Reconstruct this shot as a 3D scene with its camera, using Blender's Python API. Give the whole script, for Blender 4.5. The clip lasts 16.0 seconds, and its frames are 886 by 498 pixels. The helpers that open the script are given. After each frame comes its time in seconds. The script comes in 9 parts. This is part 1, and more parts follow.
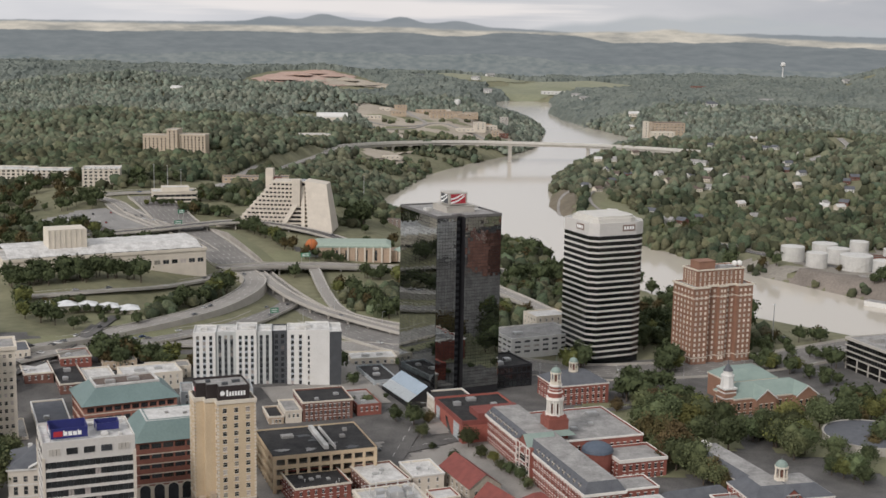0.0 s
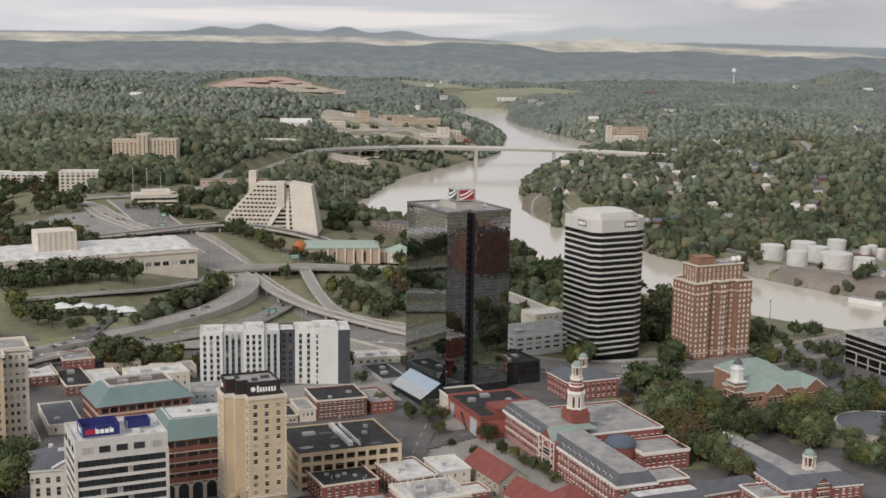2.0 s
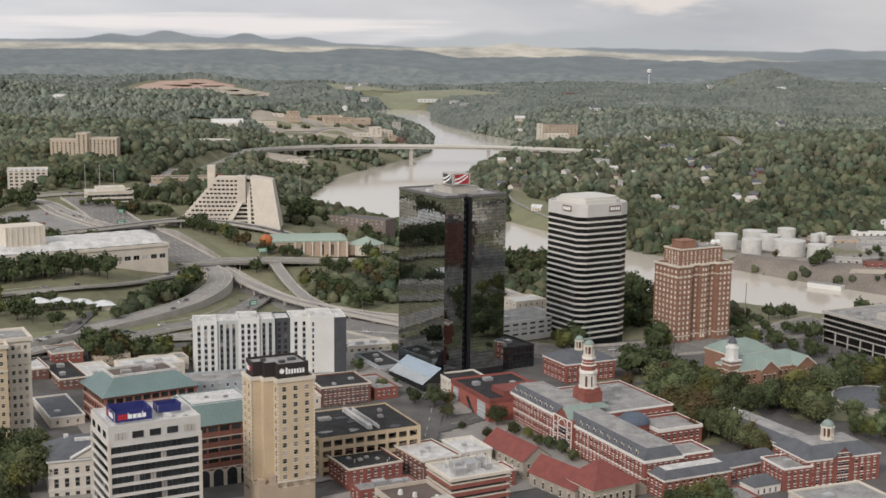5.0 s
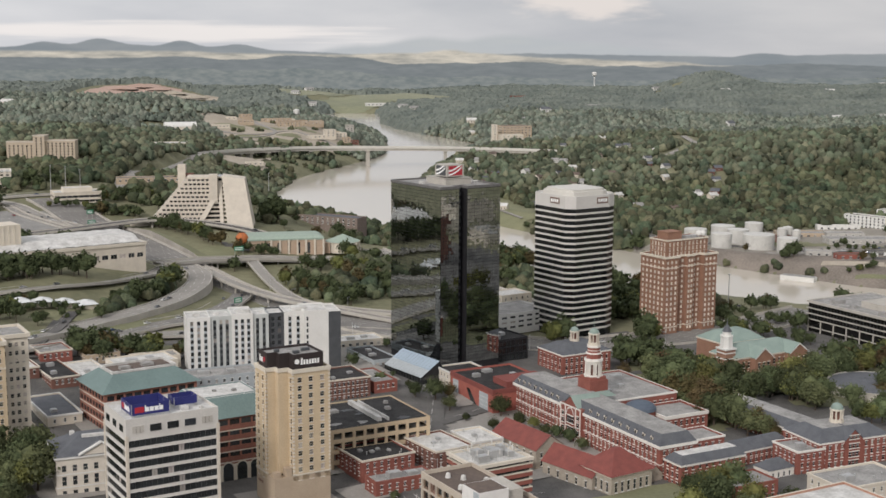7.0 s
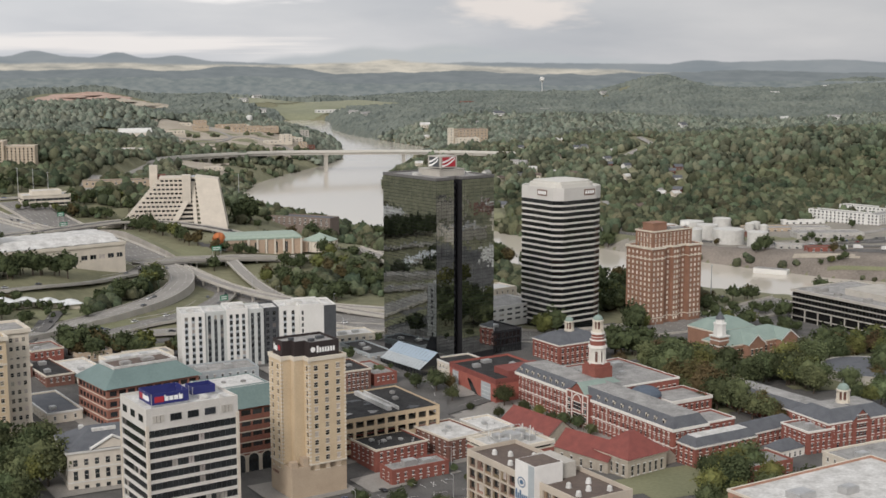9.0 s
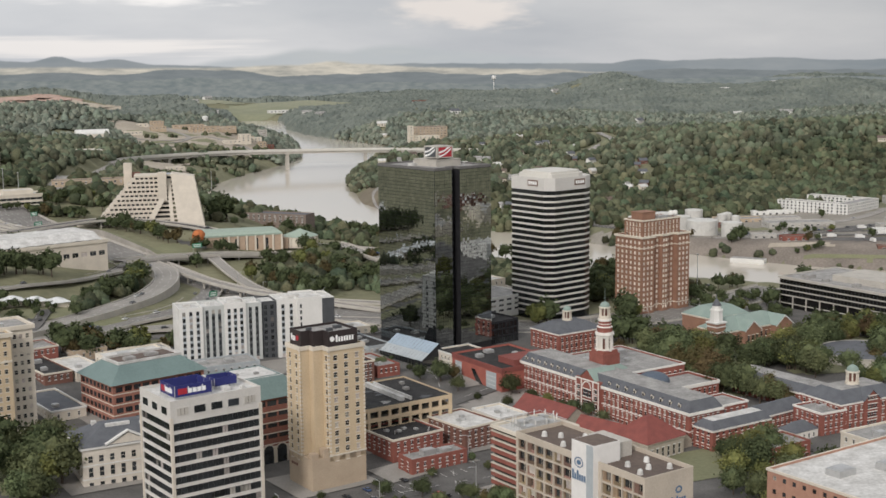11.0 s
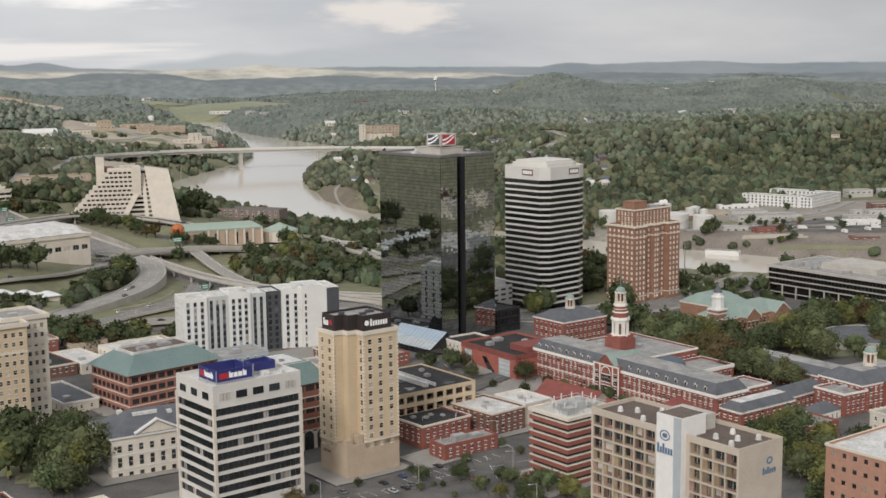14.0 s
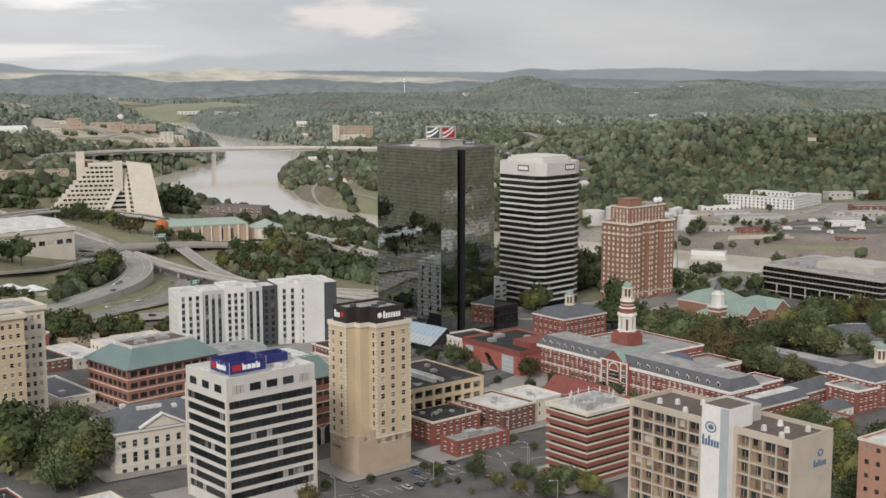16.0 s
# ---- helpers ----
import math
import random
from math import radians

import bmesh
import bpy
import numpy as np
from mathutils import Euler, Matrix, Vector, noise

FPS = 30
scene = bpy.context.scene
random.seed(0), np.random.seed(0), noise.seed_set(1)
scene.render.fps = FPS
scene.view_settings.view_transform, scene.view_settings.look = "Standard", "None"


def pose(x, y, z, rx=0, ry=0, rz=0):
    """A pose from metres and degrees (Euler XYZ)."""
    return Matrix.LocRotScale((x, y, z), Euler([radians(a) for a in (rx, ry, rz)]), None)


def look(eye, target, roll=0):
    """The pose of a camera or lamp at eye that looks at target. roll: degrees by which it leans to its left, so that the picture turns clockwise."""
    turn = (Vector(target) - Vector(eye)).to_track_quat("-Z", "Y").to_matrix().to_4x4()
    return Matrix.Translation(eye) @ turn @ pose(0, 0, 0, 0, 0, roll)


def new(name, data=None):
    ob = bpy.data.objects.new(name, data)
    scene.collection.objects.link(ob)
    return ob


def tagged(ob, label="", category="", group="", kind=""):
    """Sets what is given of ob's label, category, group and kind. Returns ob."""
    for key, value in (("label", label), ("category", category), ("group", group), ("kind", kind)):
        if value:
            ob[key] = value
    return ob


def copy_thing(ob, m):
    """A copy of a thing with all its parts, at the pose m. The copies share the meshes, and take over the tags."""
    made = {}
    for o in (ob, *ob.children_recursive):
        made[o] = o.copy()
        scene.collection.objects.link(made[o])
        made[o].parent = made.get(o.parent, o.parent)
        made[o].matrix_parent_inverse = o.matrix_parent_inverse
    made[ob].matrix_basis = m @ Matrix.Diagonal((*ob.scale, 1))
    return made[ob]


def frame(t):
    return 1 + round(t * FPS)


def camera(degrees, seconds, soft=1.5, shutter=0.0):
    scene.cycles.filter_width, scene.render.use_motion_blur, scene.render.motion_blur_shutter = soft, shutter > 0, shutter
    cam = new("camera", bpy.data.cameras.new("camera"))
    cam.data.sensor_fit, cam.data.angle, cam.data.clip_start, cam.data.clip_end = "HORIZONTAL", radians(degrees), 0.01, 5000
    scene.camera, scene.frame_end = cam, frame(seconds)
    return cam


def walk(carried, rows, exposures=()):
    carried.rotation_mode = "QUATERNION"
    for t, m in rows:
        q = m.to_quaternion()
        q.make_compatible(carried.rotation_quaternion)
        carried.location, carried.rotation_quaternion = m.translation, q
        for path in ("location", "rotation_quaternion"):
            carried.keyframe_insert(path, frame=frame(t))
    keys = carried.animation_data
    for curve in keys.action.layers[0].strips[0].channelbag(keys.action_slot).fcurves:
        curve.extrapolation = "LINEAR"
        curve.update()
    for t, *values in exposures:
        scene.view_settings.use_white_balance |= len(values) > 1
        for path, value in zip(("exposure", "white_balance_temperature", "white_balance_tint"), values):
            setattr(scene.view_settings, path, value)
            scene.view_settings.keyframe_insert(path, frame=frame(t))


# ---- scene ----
cam = camera(37.47, 16.0, soft=1.6)
# seconds, x, y, z, yaw, pitch, roll
ROWS = [
    (0.0, -0.29, 0.77, 217.02, 0.049, -10.002, 0.975),
    (0.5, -9.79, 1.91, 214.96, -0.555, -9.895, 1.021),
    (1.0, -19.26, 2.71, 212.92, -1.120, -9.786, 1.005),
    (1.5, -28.49, 3.25, 210.75, -1.733, -9.666, 0.950),
    (2.0, -37.71, 3.87, 208.45, -2.391, -9.557, 0.875),
    (2.5, -46.97, 4.43, 206.22, -3.070, -9.473, 0.803),
    (3.0, -56.04, 4.78, 204.15, -3.775, -9.417, 0.807),
    (3.5, -64.80, 5.28, 202.24, -4.489, -9.366, 0.842),
    (4.0, -73.22, 6.01, 200.12, -5.185, -9.351, 0.803),
    (6.5, -113.26, 16.97, 187.62, -8.586, -9.016, 0.389),
    (7.0, -120.79, 18.77, 185.68, -9.251, -8.954, 0.334),
    (7.5, -128.47, 20.61, 183.65, -9.907, -8.899, 0.239),
    (8.0, -135.95, 22.41, 181.50, -10.561, -8.819, 0.170),
    (8.5, -143.16, 24.15, 178.79, -11.192, -8.710, 0.043),
    (9.0, -150.36, 25.59, 175.25, -11.817, -8.552, -0.120),
    (11.5, -185.75, 38.85, 167.44, -14.774, -8.511, -0.735),
    (12.0, -192.85, 41.27, 165.57, -15.311, -8.476, -0.794),
    (12.5, -199.30, 43.36, 164.15, -15.810, -8.472, -0.799),
    (13.0, -205.70, 45.85, 162.74, -16.310, -8.444, -0.788),
    (13.5, -211.99, 48.82, 161.31, -16.799, -8.418, -0.720),
    (14.0, -217.58, 52.28, 159.85, -17.270, -8.402, -0.627),
    (14.5, -222.53, 56.38, 158.10, -17.689, -8.337, -0.519),
    (15.0, -226.73, 60.93, 156.27, -18.089, -8.273, -0.373),
    (15.5, -230.26, 65.63, 154.42, -18.467, -8.219, -0.196),
    (16.0, -233.55, 70.26, 152.69, -18.935, -8.211, -0.053),
]
walk(cam, [(t, pose(x, y, z, 90 + pitch, 0, yaw) @ pose(0, 0, 0, 0, 0, roll)) for t, x, y, z, yaw, pitch, roll in ROWS], [(0, 0.39, 6450, 14), (4, 0.43, 6500, 14), (8, 0.45, 6480, 13), (16, 0.49, 6480, 12)])

# ---- world and sun: bright overcast, sun low behind thin cloud ----
SUN_EL, SUN_AZ = 32.0, 215.0      # degrees: height; compass turn from +y towards +x
world = bpy.data.worlds.new("sky")
scene.world = world
world.use_nodes = True
wn, wl = world.node_tree.nodes, world.node_tree.links
wn.clear()
w_out = wn.new("ShaderNodeOutputWorld")
w_bg = wn.new("ShaderNodeBackground")
w_sky = wn.new("ShaderNodeTexSky")
w_sky.sky_type = "NISHITA"
w_sky.sun_disc = False
w_sky.sun_elevation, w_sky.sun_rotation = radians(SUN_EL), radians(SUN_AZ)
w_sky.dust_density, w_sky.air_density, w_sky.altitude = 3.0, 1.0, 300
w_bg.inputs["Strength"].default_value = 0.1
# cloud deck: layered noise over the direction, flattened towards the horizon
w_tc = wn.new("ShaderNodeTexCoord")
w_sep = wn.new("ShaderNodeSeparateXYZ")
wl.new(w_tc.outputs["Generated"], w_sep.inputs[0])
w_den = wn.new("ShaderNodeMath"); w_den.operation = "ADD"; w_den.inputs[1].default_value = 0.22
wl.new(w_sep.outputs["Z"], w_den.inputs[0])
w_dx = wn.new("ShaderNodeMath"); w_dx.operation = "DIVIDE"
w_dy = wn.new("ShaderNodeMath"); w_dy.operation = "DIVIDE"
wl.new(w_sep.outputs["X"], w_dx.inputs[0]); wl.new(w_den.outputs[0], w_dx.inputs[1])
wl.new(w_sep.outputs["Y"], w_dy.inputs[0]); wl.new(w_den.outputs[0], w_dy.inputs[1])
w_com = wn.new("ShaderNodeCombineXYZ")
wl.new(w_dx.outputs[0], w_com.inputs[0]); wl.new(w_dy.outputs[0], w_com.inputs[1])
w_n = wn.new("ShaderNodeTexNoise")
w_n.inputs["Scale"].default_value, w_n.inputs["Detail"].default_value, w_n.inputs["Roughness"].default_value = 0.62, 8, 0.5
wl.new(w_com.outputs[0], w_n.inputs["Vector"])
w_ramp = wn.new("ShaderNodeValToRGB")
w_ramp.color_ramp.elements[0].position, w_ramp.color_ramp.elements[0].color = 0.40, (4.15, 4.35, 4.55, 1)
w_ramp.color_ramp.elements[1].position, w_ramp.color_ramp.elements[1].color = 0.68, (6.2, 6.2, 6.1, 1)
wl.new(w_n.outputs["Fac"], w_ramp.inputs[0])
w_mix = wn.new("ShaderNodeMix"); w_mix.data_type = "RGBA"; w_mix.inputs["Factor"].default_value = 0.92
wl.new(w_sky.outputs[0], w_mix.inputs["A"]); wl.new(w_ramp.outputs[0], w_mix.inputs["B"])


def cloud(source, centre, size, gain, colour):
    """A lit cloud bank in one part of the sky, with ragged edges."""
    sub = wn.new("ShaderNodeVectorMath"); sub.operation = "SUBTRACT"; sub.inputs[1].default_value = centre
    mul = wn.new("ShaderNodeVectorMath"); mul.operation = "MULTIPLY"; mul.inputs[1].default_value = [1 / s for s in size]
    ln = wn.new("ShaderNodeVectorMath"); ln.operation = "LENGTH"
    wl.new(w_tc.outputs["Generated"], sub.inputs[0]); wl.new(sub.outputs[0], mul.inputs[0]); wl.new(mul.outputs[0], ln.inputs[0])
    rag = wn.new("ShaderNodeTexNoise"); rag.inputs["Scale"].default_value, rag.inputs["Detail"].default_value = 1.6, 7
    wl.new(mul.outputs[0], rag.inputs["Vector"])
    mad = wn.new("ShaderNodeMath"); mad.operation = "MULTIPLY_ADD"; mad.inputs[1].default_value = 1.5
    wl.new(rag.outputs["Fac"], mad.inputs[0]); wl.new(ln.outputs["Value"], mad.inputs[2])
    fade = wn.new("ShaderNodeMapRange"); fade.interpolation_type = "SMOOTHSTEP"
    for key, value in (("From Min", 1.75), ("From Max", 1.2), ("To Min", 0.0), ("To Max", gain)):
        fade.inputs[key].default_value = value
    wl.new(mad.outputs[0], fade.inputs["Value"])
    mx = wn.new("ShaderNodeMix"); mx.data_type = "RGBA"; mx.inputs["B"].default_value = (*colour, 1)
    wl.new(fade.outputs[0], mx.inputs["Factor"]); wl.new(source, mx.inputs["A"])
    return mx.outputs["Result"]


# an overcast sky is dimmer towards the horizon
w_dim = wn.new("ShaderNodeMapRange")
for key, value in (("From Min", 0.0), ("From Max", 0.55), ("To Min", 0.93), ("To Max", 1.10)):
    w_dim.inputs[key].default_value = value
wl.new(w_sep.outputs["Z"], w_dim.inputs["Value"])
w_deck = wn.new("ShaderNodeVectorMath"); w_deck.operation = "SCALE"
# the deck is thicker to the right
w_thick = wn.new("ShaderNodeMapRange")
for key, value in (("From Min", -0.2), ("From Max", 0.6), ("To Min", 1.12), ("To Max", 0.80)):
    w_thick.inputs[key].default_value = value
wl.new(w_sep.outputs["X"], w_thick.inputs["Value"])
w_both = wn.new("ShaderNodeMath"); w_both.operation = "MULTIPLY"
wl.new(w_dim.outputs[0], w_both.inputs[0]); wl.new(w_thick.outputs[0], w_both.inputs[1])
wl.new(w_mix.outputs["Result"], w_deck.inputs[0]); wl.new(w_both.outputs[0], w_deck.inputs["Scale"])
w_cloudy = cloud(w_deck.outputs[0], (0.262, 0.965, 0.031), (0.062, 0.2, 0.016), 0.75, (6.2, 5.75, 5.25))
w_cloudy = cloud(w_cloudy, (0.03, 0.999, 0.050), (0.10, 0.3, 0.016), 0.8, (7.4, 7.25, 6.9))
w_cloudy = cloud(w_cloudy, (-0.05, 0.999, 0.007), (0.20, 0.3, 0.009), 0.7, (6.8, 6.5, 6.1))

# ---- the distance past the land, its haze and sunlight painted into the world colour: mountains, sunlit plain and dark hills, by compass direction ----
w_az = wn.new("ShaderNodeMath"); w_az.operation = "ARCTAN2"
wl.new(w_sep.outputs["X"], w_az.inputs[0]); wl.new(w_sep.outputs["Y"], w_az.inputs[1])
w_az01 = wn.new("ShaderNodeMapRange")
for key, value in (("From Min", radians(-24)), ("From Max", radians(48)), ("To Min", 0.0), ("To Max", 1.0)):
    w_az01.inputs[key].default_value = value
wl.new(w_az.outputs[0], w_az01.inputs["Value"])


def skyline(source, tops, near, far, wobble, scale, soft=0.0007, streak=14.0):
    """One fold of far land, painted with its haze: tops are (degrees to the right, degrees above the level)."""
    ramp = wn.new("ShaderNodeValToRGB")
    ramp.color_ramp.interpolation = "EASE"
    el = ramp.color_ramp.elements
    while len(el) < len(tops):
        el.new(0.5)
    for e, (a, h) in zip(el, tops):
        e.position = (a + 24) / 72
        e.color = ((h + 3) / 5,) * 3 + (1,)
    wl.new(w_az01.outputs[0], ramp.inputs[0])
    top = wn.new("ShaderNodeMapRange")
    for key, value in (("From Min", 0.0), ("From Max", 1.0), ("To Min", radians(-3)), ("To Max", radians(2))):
        top.inputs[key].default_value = value
    wl.new(ramp.outputs[0], top.inputs["Value"])
    rag = wn.new("ShaderNodeTexNoise"); rag.noise_dimensions = "1D"
    rag.inputs["Scale"].default_value, rag.inputs["Detail"].default_value = scale, 6
    wl.new(w_az.outputs[0], rag.inputs["W"])
    lift = wn.new("ShaderNodeMath"); lift.operation = "MULTIPLY_ADD"; lift.inputs[1].default_value = radians(wobble)
    wl.new(rag.outputs["Fac"], lift.inputs[0]); wl.new(top.outputs[0], lift.inputs[2])
    over = wn.new("ShaderNodeMath"); over.operation = "SUBTRACT"
    wl.new(lift.outputs[0], over.inputs[0]); wl.new(w_sep.outputs["Z"], over.inputs[1])
    cover = wn.new("ShaderNodeMapRange"); cover.interpolation_type = "SMOOTHSTEP"
    for key, value in (("From Min", radians(wobble) / 2 - soft), ("From Max", radians(wobble) / 2 + soft)):
        cover.inputs[key].default_value = value
    wl.new(over.outputs[0], cover.inputs["Value"])
    tex = wn.new("ShaderNodeTexNoise")
    tex.inputs["Scale"].default_value, tex.inputs["Detail"].default_value, tex.inputs["Roughness"].default_value = 1.0, 9, 0.62
    stretch = wn.new("ShaderNodeVectorMath"); stretch.operation = "MULTIPLY"; stretch.inputs[1].default_value = (streak, streak, streak * 6)
    wl.new(w_tc.outputs["Generated"], stretch.inputs[0]); wl.new(stretch.outputs[0], tex.inputs["Vector"])
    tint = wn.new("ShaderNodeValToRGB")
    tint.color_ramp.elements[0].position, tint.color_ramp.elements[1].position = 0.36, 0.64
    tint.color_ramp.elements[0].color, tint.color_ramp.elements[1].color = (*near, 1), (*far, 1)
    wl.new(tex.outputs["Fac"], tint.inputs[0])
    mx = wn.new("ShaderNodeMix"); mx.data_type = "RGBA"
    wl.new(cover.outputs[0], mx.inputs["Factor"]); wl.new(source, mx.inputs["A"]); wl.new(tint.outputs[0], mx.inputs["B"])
    return mx.outputs["Result"]


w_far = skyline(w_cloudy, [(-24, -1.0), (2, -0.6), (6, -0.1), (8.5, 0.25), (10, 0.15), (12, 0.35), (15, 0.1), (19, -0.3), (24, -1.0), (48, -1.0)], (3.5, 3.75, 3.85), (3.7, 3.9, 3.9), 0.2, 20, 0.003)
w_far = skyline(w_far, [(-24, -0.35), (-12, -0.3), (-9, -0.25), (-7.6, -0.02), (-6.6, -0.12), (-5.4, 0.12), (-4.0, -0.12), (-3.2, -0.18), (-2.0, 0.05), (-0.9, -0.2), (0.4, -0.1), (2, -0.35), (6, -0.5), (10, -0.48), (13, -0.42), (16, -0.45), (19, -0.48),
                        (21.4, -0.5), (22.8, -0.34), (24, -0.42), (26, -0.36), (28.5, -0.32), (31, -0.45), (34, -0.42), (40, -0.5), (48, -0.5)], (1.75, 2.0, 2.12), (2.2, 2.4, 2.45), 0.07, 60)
# the plain's sunlight is painted as pale streaks
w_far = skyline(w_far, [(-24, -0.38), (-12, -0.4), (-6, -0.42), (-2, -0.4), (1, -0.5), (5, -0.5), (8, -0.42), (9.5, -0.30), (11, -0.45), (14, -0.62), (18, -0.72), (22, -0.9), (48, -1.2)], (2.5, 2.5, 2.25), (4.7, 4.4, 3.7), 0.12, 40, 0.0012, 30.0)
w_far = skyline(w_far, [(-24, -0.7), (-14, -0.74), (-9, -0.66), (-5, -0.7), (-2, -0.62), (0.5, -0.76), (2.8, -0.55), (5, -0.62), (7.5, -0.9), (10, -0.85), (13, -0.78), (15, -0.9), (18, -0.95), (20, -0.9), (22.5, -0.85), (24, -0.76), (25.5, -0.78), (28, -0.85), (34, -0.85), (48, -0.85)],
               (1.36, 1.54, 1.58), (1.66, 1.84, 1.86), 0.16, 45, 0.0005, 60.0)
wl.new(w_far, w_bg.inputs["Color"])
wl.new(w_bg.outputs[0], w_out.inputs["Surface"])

sun_data = bpy.data.lights.new("sun", "SUN")
sun_data.energy, sun_data.angle, sun_data.color = 1.5, radians(14), (1.0, 0.96, 0.91)
sun = new("sun", sun_data)
sun_from = Vector((math.sin(radians(SUN_AZ)) * math.cos(radians(SUN_EL)), math.cos(radians(SUN_AZ)) * math.cos(radians(SUN_EL)), math.sin(radians(SUN_EL))))
sun.matrix_world = look(sun_from * 500, (0, 0, 0))

# ---- materials ----
def mat(name, a, b=None, rough=0.8, metal=0.0, scale=0.5, fine=6.0, bump=0.15, rand=0.0, spec=0.3, island=False, stretch=(1, 1, 1), relief=0.15, hue=0.09):
    """A surface whose colour wanders between a and b at two sizes, with fine relief."""
    m = bpy.data.materials.new(name)
    m.use_nodes = True
    n, l = m.node_tree.nodes, m.node_tree.links
    p = n["Principled BSDF"]
    p.inputs["Roughness"].default_value, p.inputs["Metallic"].default_value = rough, metal
    p.inputs["Specular IOR Level"].default_value = spec
    b = b or tuple(min(1, c * 0.78) for c in a)
    geo = n.new("ShaderNodeNewGeometry")
    mp = n.new("ShaderNodeMapping"); mp.inputs["Scale"].default_value = stretch
    l.new(geo.outputs["Position"], mp.inputs["Vector"])
    n1 = n.new("ShaderNodeTexNoise"); n1.inputs["Scale"].default_value, n1.inputs["Detail"].default_value = scale, 4
    n2 = n.new("ShaderNodeTexNoise"); n2.inputs["Scale"].default_value, n2.inputs["Detail"].default_value = fine, 3
    l.new(mp.outputs[0], n1.inputs["Vector"]); l.new(mp.outputs[0], n2.inputs["Vector"])
    add = n.new("ShaderNodeMath"); add.operation = "MULTIPLY_ADD"; add.inputs[1].default_value = 0.45
    l.new(n2.outputs["Fac"], add.inputs[0])
    half = n.new("ShaderNodeMath"); half.operation = "MULTIPLY"; half.inputs[1].default_value = 0.55
    l.new(n1.outputs["Fac"], half.inputs[0]); l.new(half.outputs[0], add.inputs[2])
    ramp = n.new("ShaderNodeValToRGB")
    ramp.color_ramp.elements[0].position, ramp.color_ramp.elements[1].position = 0.36, 0.64
    ramp.color_ramp.elements[0].color, ramp.color_ramp.elements[1].color = (*b, 1), (*a, 1)
    l.new(add.outputs[0], ramp.inputs[0])
    out = ramp.outputs[0]
    if rand:
        hsv = n.new("ShaderNodeHueSaturation")
        if island:
            r = geo.outputs["Random Per Island"]
        else:
            r = n.new("ShaderNodeObjectInfo").outputs["Random"]
        mr = n.new("ShaderNodeMapRange"); mr.inputs["To Min"].default_value, mr.inputs["To Max"].default_value = 1 - rand, 1 + rand
        l.new(r, mr.inputs["Value"]); l.new(mr.outputs[0], hsv.inputs["Value"])
        mh = n.new("ShaderNodeMath"); mh.operation = "MULTIPLY_ADD"; mh.inputs[1].default_value, mh.inputs[2].default_value = 7.31, 0.0
        fr = n.new("ShaderNodeMath"); fr.operation = "FRACT"
        l.new(r, mh.inputs[0]); l.new(mh.outputs[0], fr.inputs[0])
        mh2 = n.new("ShaderNodeMapRange"); mh2.inputs["To Min"].default_value, mh2.inputs["To Max"].default_value = 0.5 - rand * hue, 0.5 + rand * hue * 0.55
        l.new(fr.outputs[0], mh2.inputs["Value"]); l.new(mh2.outputs[0], hsv.inputs["Hue"])
        l.new(out, hsv.inputs["Color"]); out = hsv.outputs[0]
    l.new(out, p.inputs["Base Color"])
    if bump:
        bp = n.new("ShaderNodeBump"); bp.inputs["Strength"].default_value, bp.inputs["Distance"].default_value = bump, relief
        l.new(n2.outputs["Fac"], bp.inputs["Height"]); l.new(bp.outputs[0], p.inputs["Normal"])
    return m


def glass_mat(name, colour, rough=0.06, spec=0.8, rand=0.5, metal=0.0, coat=0.0):
    """Dark window glass that mirrors the sky; panes differ by blinds and tint."""
    m = mat(name, colour, tuple(c * 0.6 for c in colour), rough, metal, 0.3, 2.0, 0.0, rand, spec)
    m.node_tree.nodes["Principled BSDF"].inputs["Coat Weight"].default_value = coat
    return m


GRASS = mat("grass", (0.225, 0.222, 0.13), (0.16, 0.165, 0.096), 0.95, scale=0.03, fine=0.6, bump=0.3)
LAND = mat("land", (0.215, 0.205, 0.125), (0.130, 0.132, 0.078), 0.95, scale=0.012, fine=0.15, bump=0.4)
ASPHALT = mat("asphalt", (0.150, 0.143, 0.134), (0.078, 0.075, 0.071), 0.9, scale=0.09, fine=1.5)
CONC_ROAD = mat("road_concrete", (0.325, 0.305, 0.275), (0.225, 0.212, 0.192), 0.9, scale=0.05, fine=1.2)
CONCRETE = mat("concrete", (0.48, 0.45, 0.40), (0.36, 0.34, 0.30), 0.85, scale=0.15, fine=2)
CREAM_CONC = mat("cream_concrete", (0.62, 0.56, 0.47), (0.50, 0.45, 0.38), 0.8, scale=0.15, fine=2)
WHITE = mat("white_panel", (0.69, 0.68, 0.645), (0.60, 0.59, 0.555), 0.6, scale=0.1, fine=1.5, bump=0.05)
CREAM = mat("cream_stone", (0.58, 0.465, 0.315), (0.48, 0.38, 0.255), 0.8, scale=0.12, fine=2)
CREAM_LT = mat("pale_stone", (0.66, 0.60, 0.50), (0.54, 0.49, 0.41), 0.8, scale=0.12, fine=2)
ASHLAR = mat("rough_ashlar", (0.43, 0.385, 0.315), (0.31, 0.275, 0.225), 0.9, scale=0.5, fine=2.5, bump=0.3)
TAN = mat("tan_stone", (0.46, 0.37, 0.27), (0.38, 0.30, 0.22), 0.85, scale=0.12, fine=2)
BRICK = mat("red_brick", (0.28, 0.10, 0.075), (0.20, 0.072, 0.056), 0.9, scale=0.2, fine=3)
BRICK_AJ = mat("brown_brick", (0.305, 0.170, 0.115), (0.225, 0.124, 0.084), 0.9, scale=0.2, fine=3)
BRICK_DK = mat("dark_brick", (0.20, 0.10, 0.075), (0.14, 0.07, 0.055), 0.9, scale=0.2, fine=3)
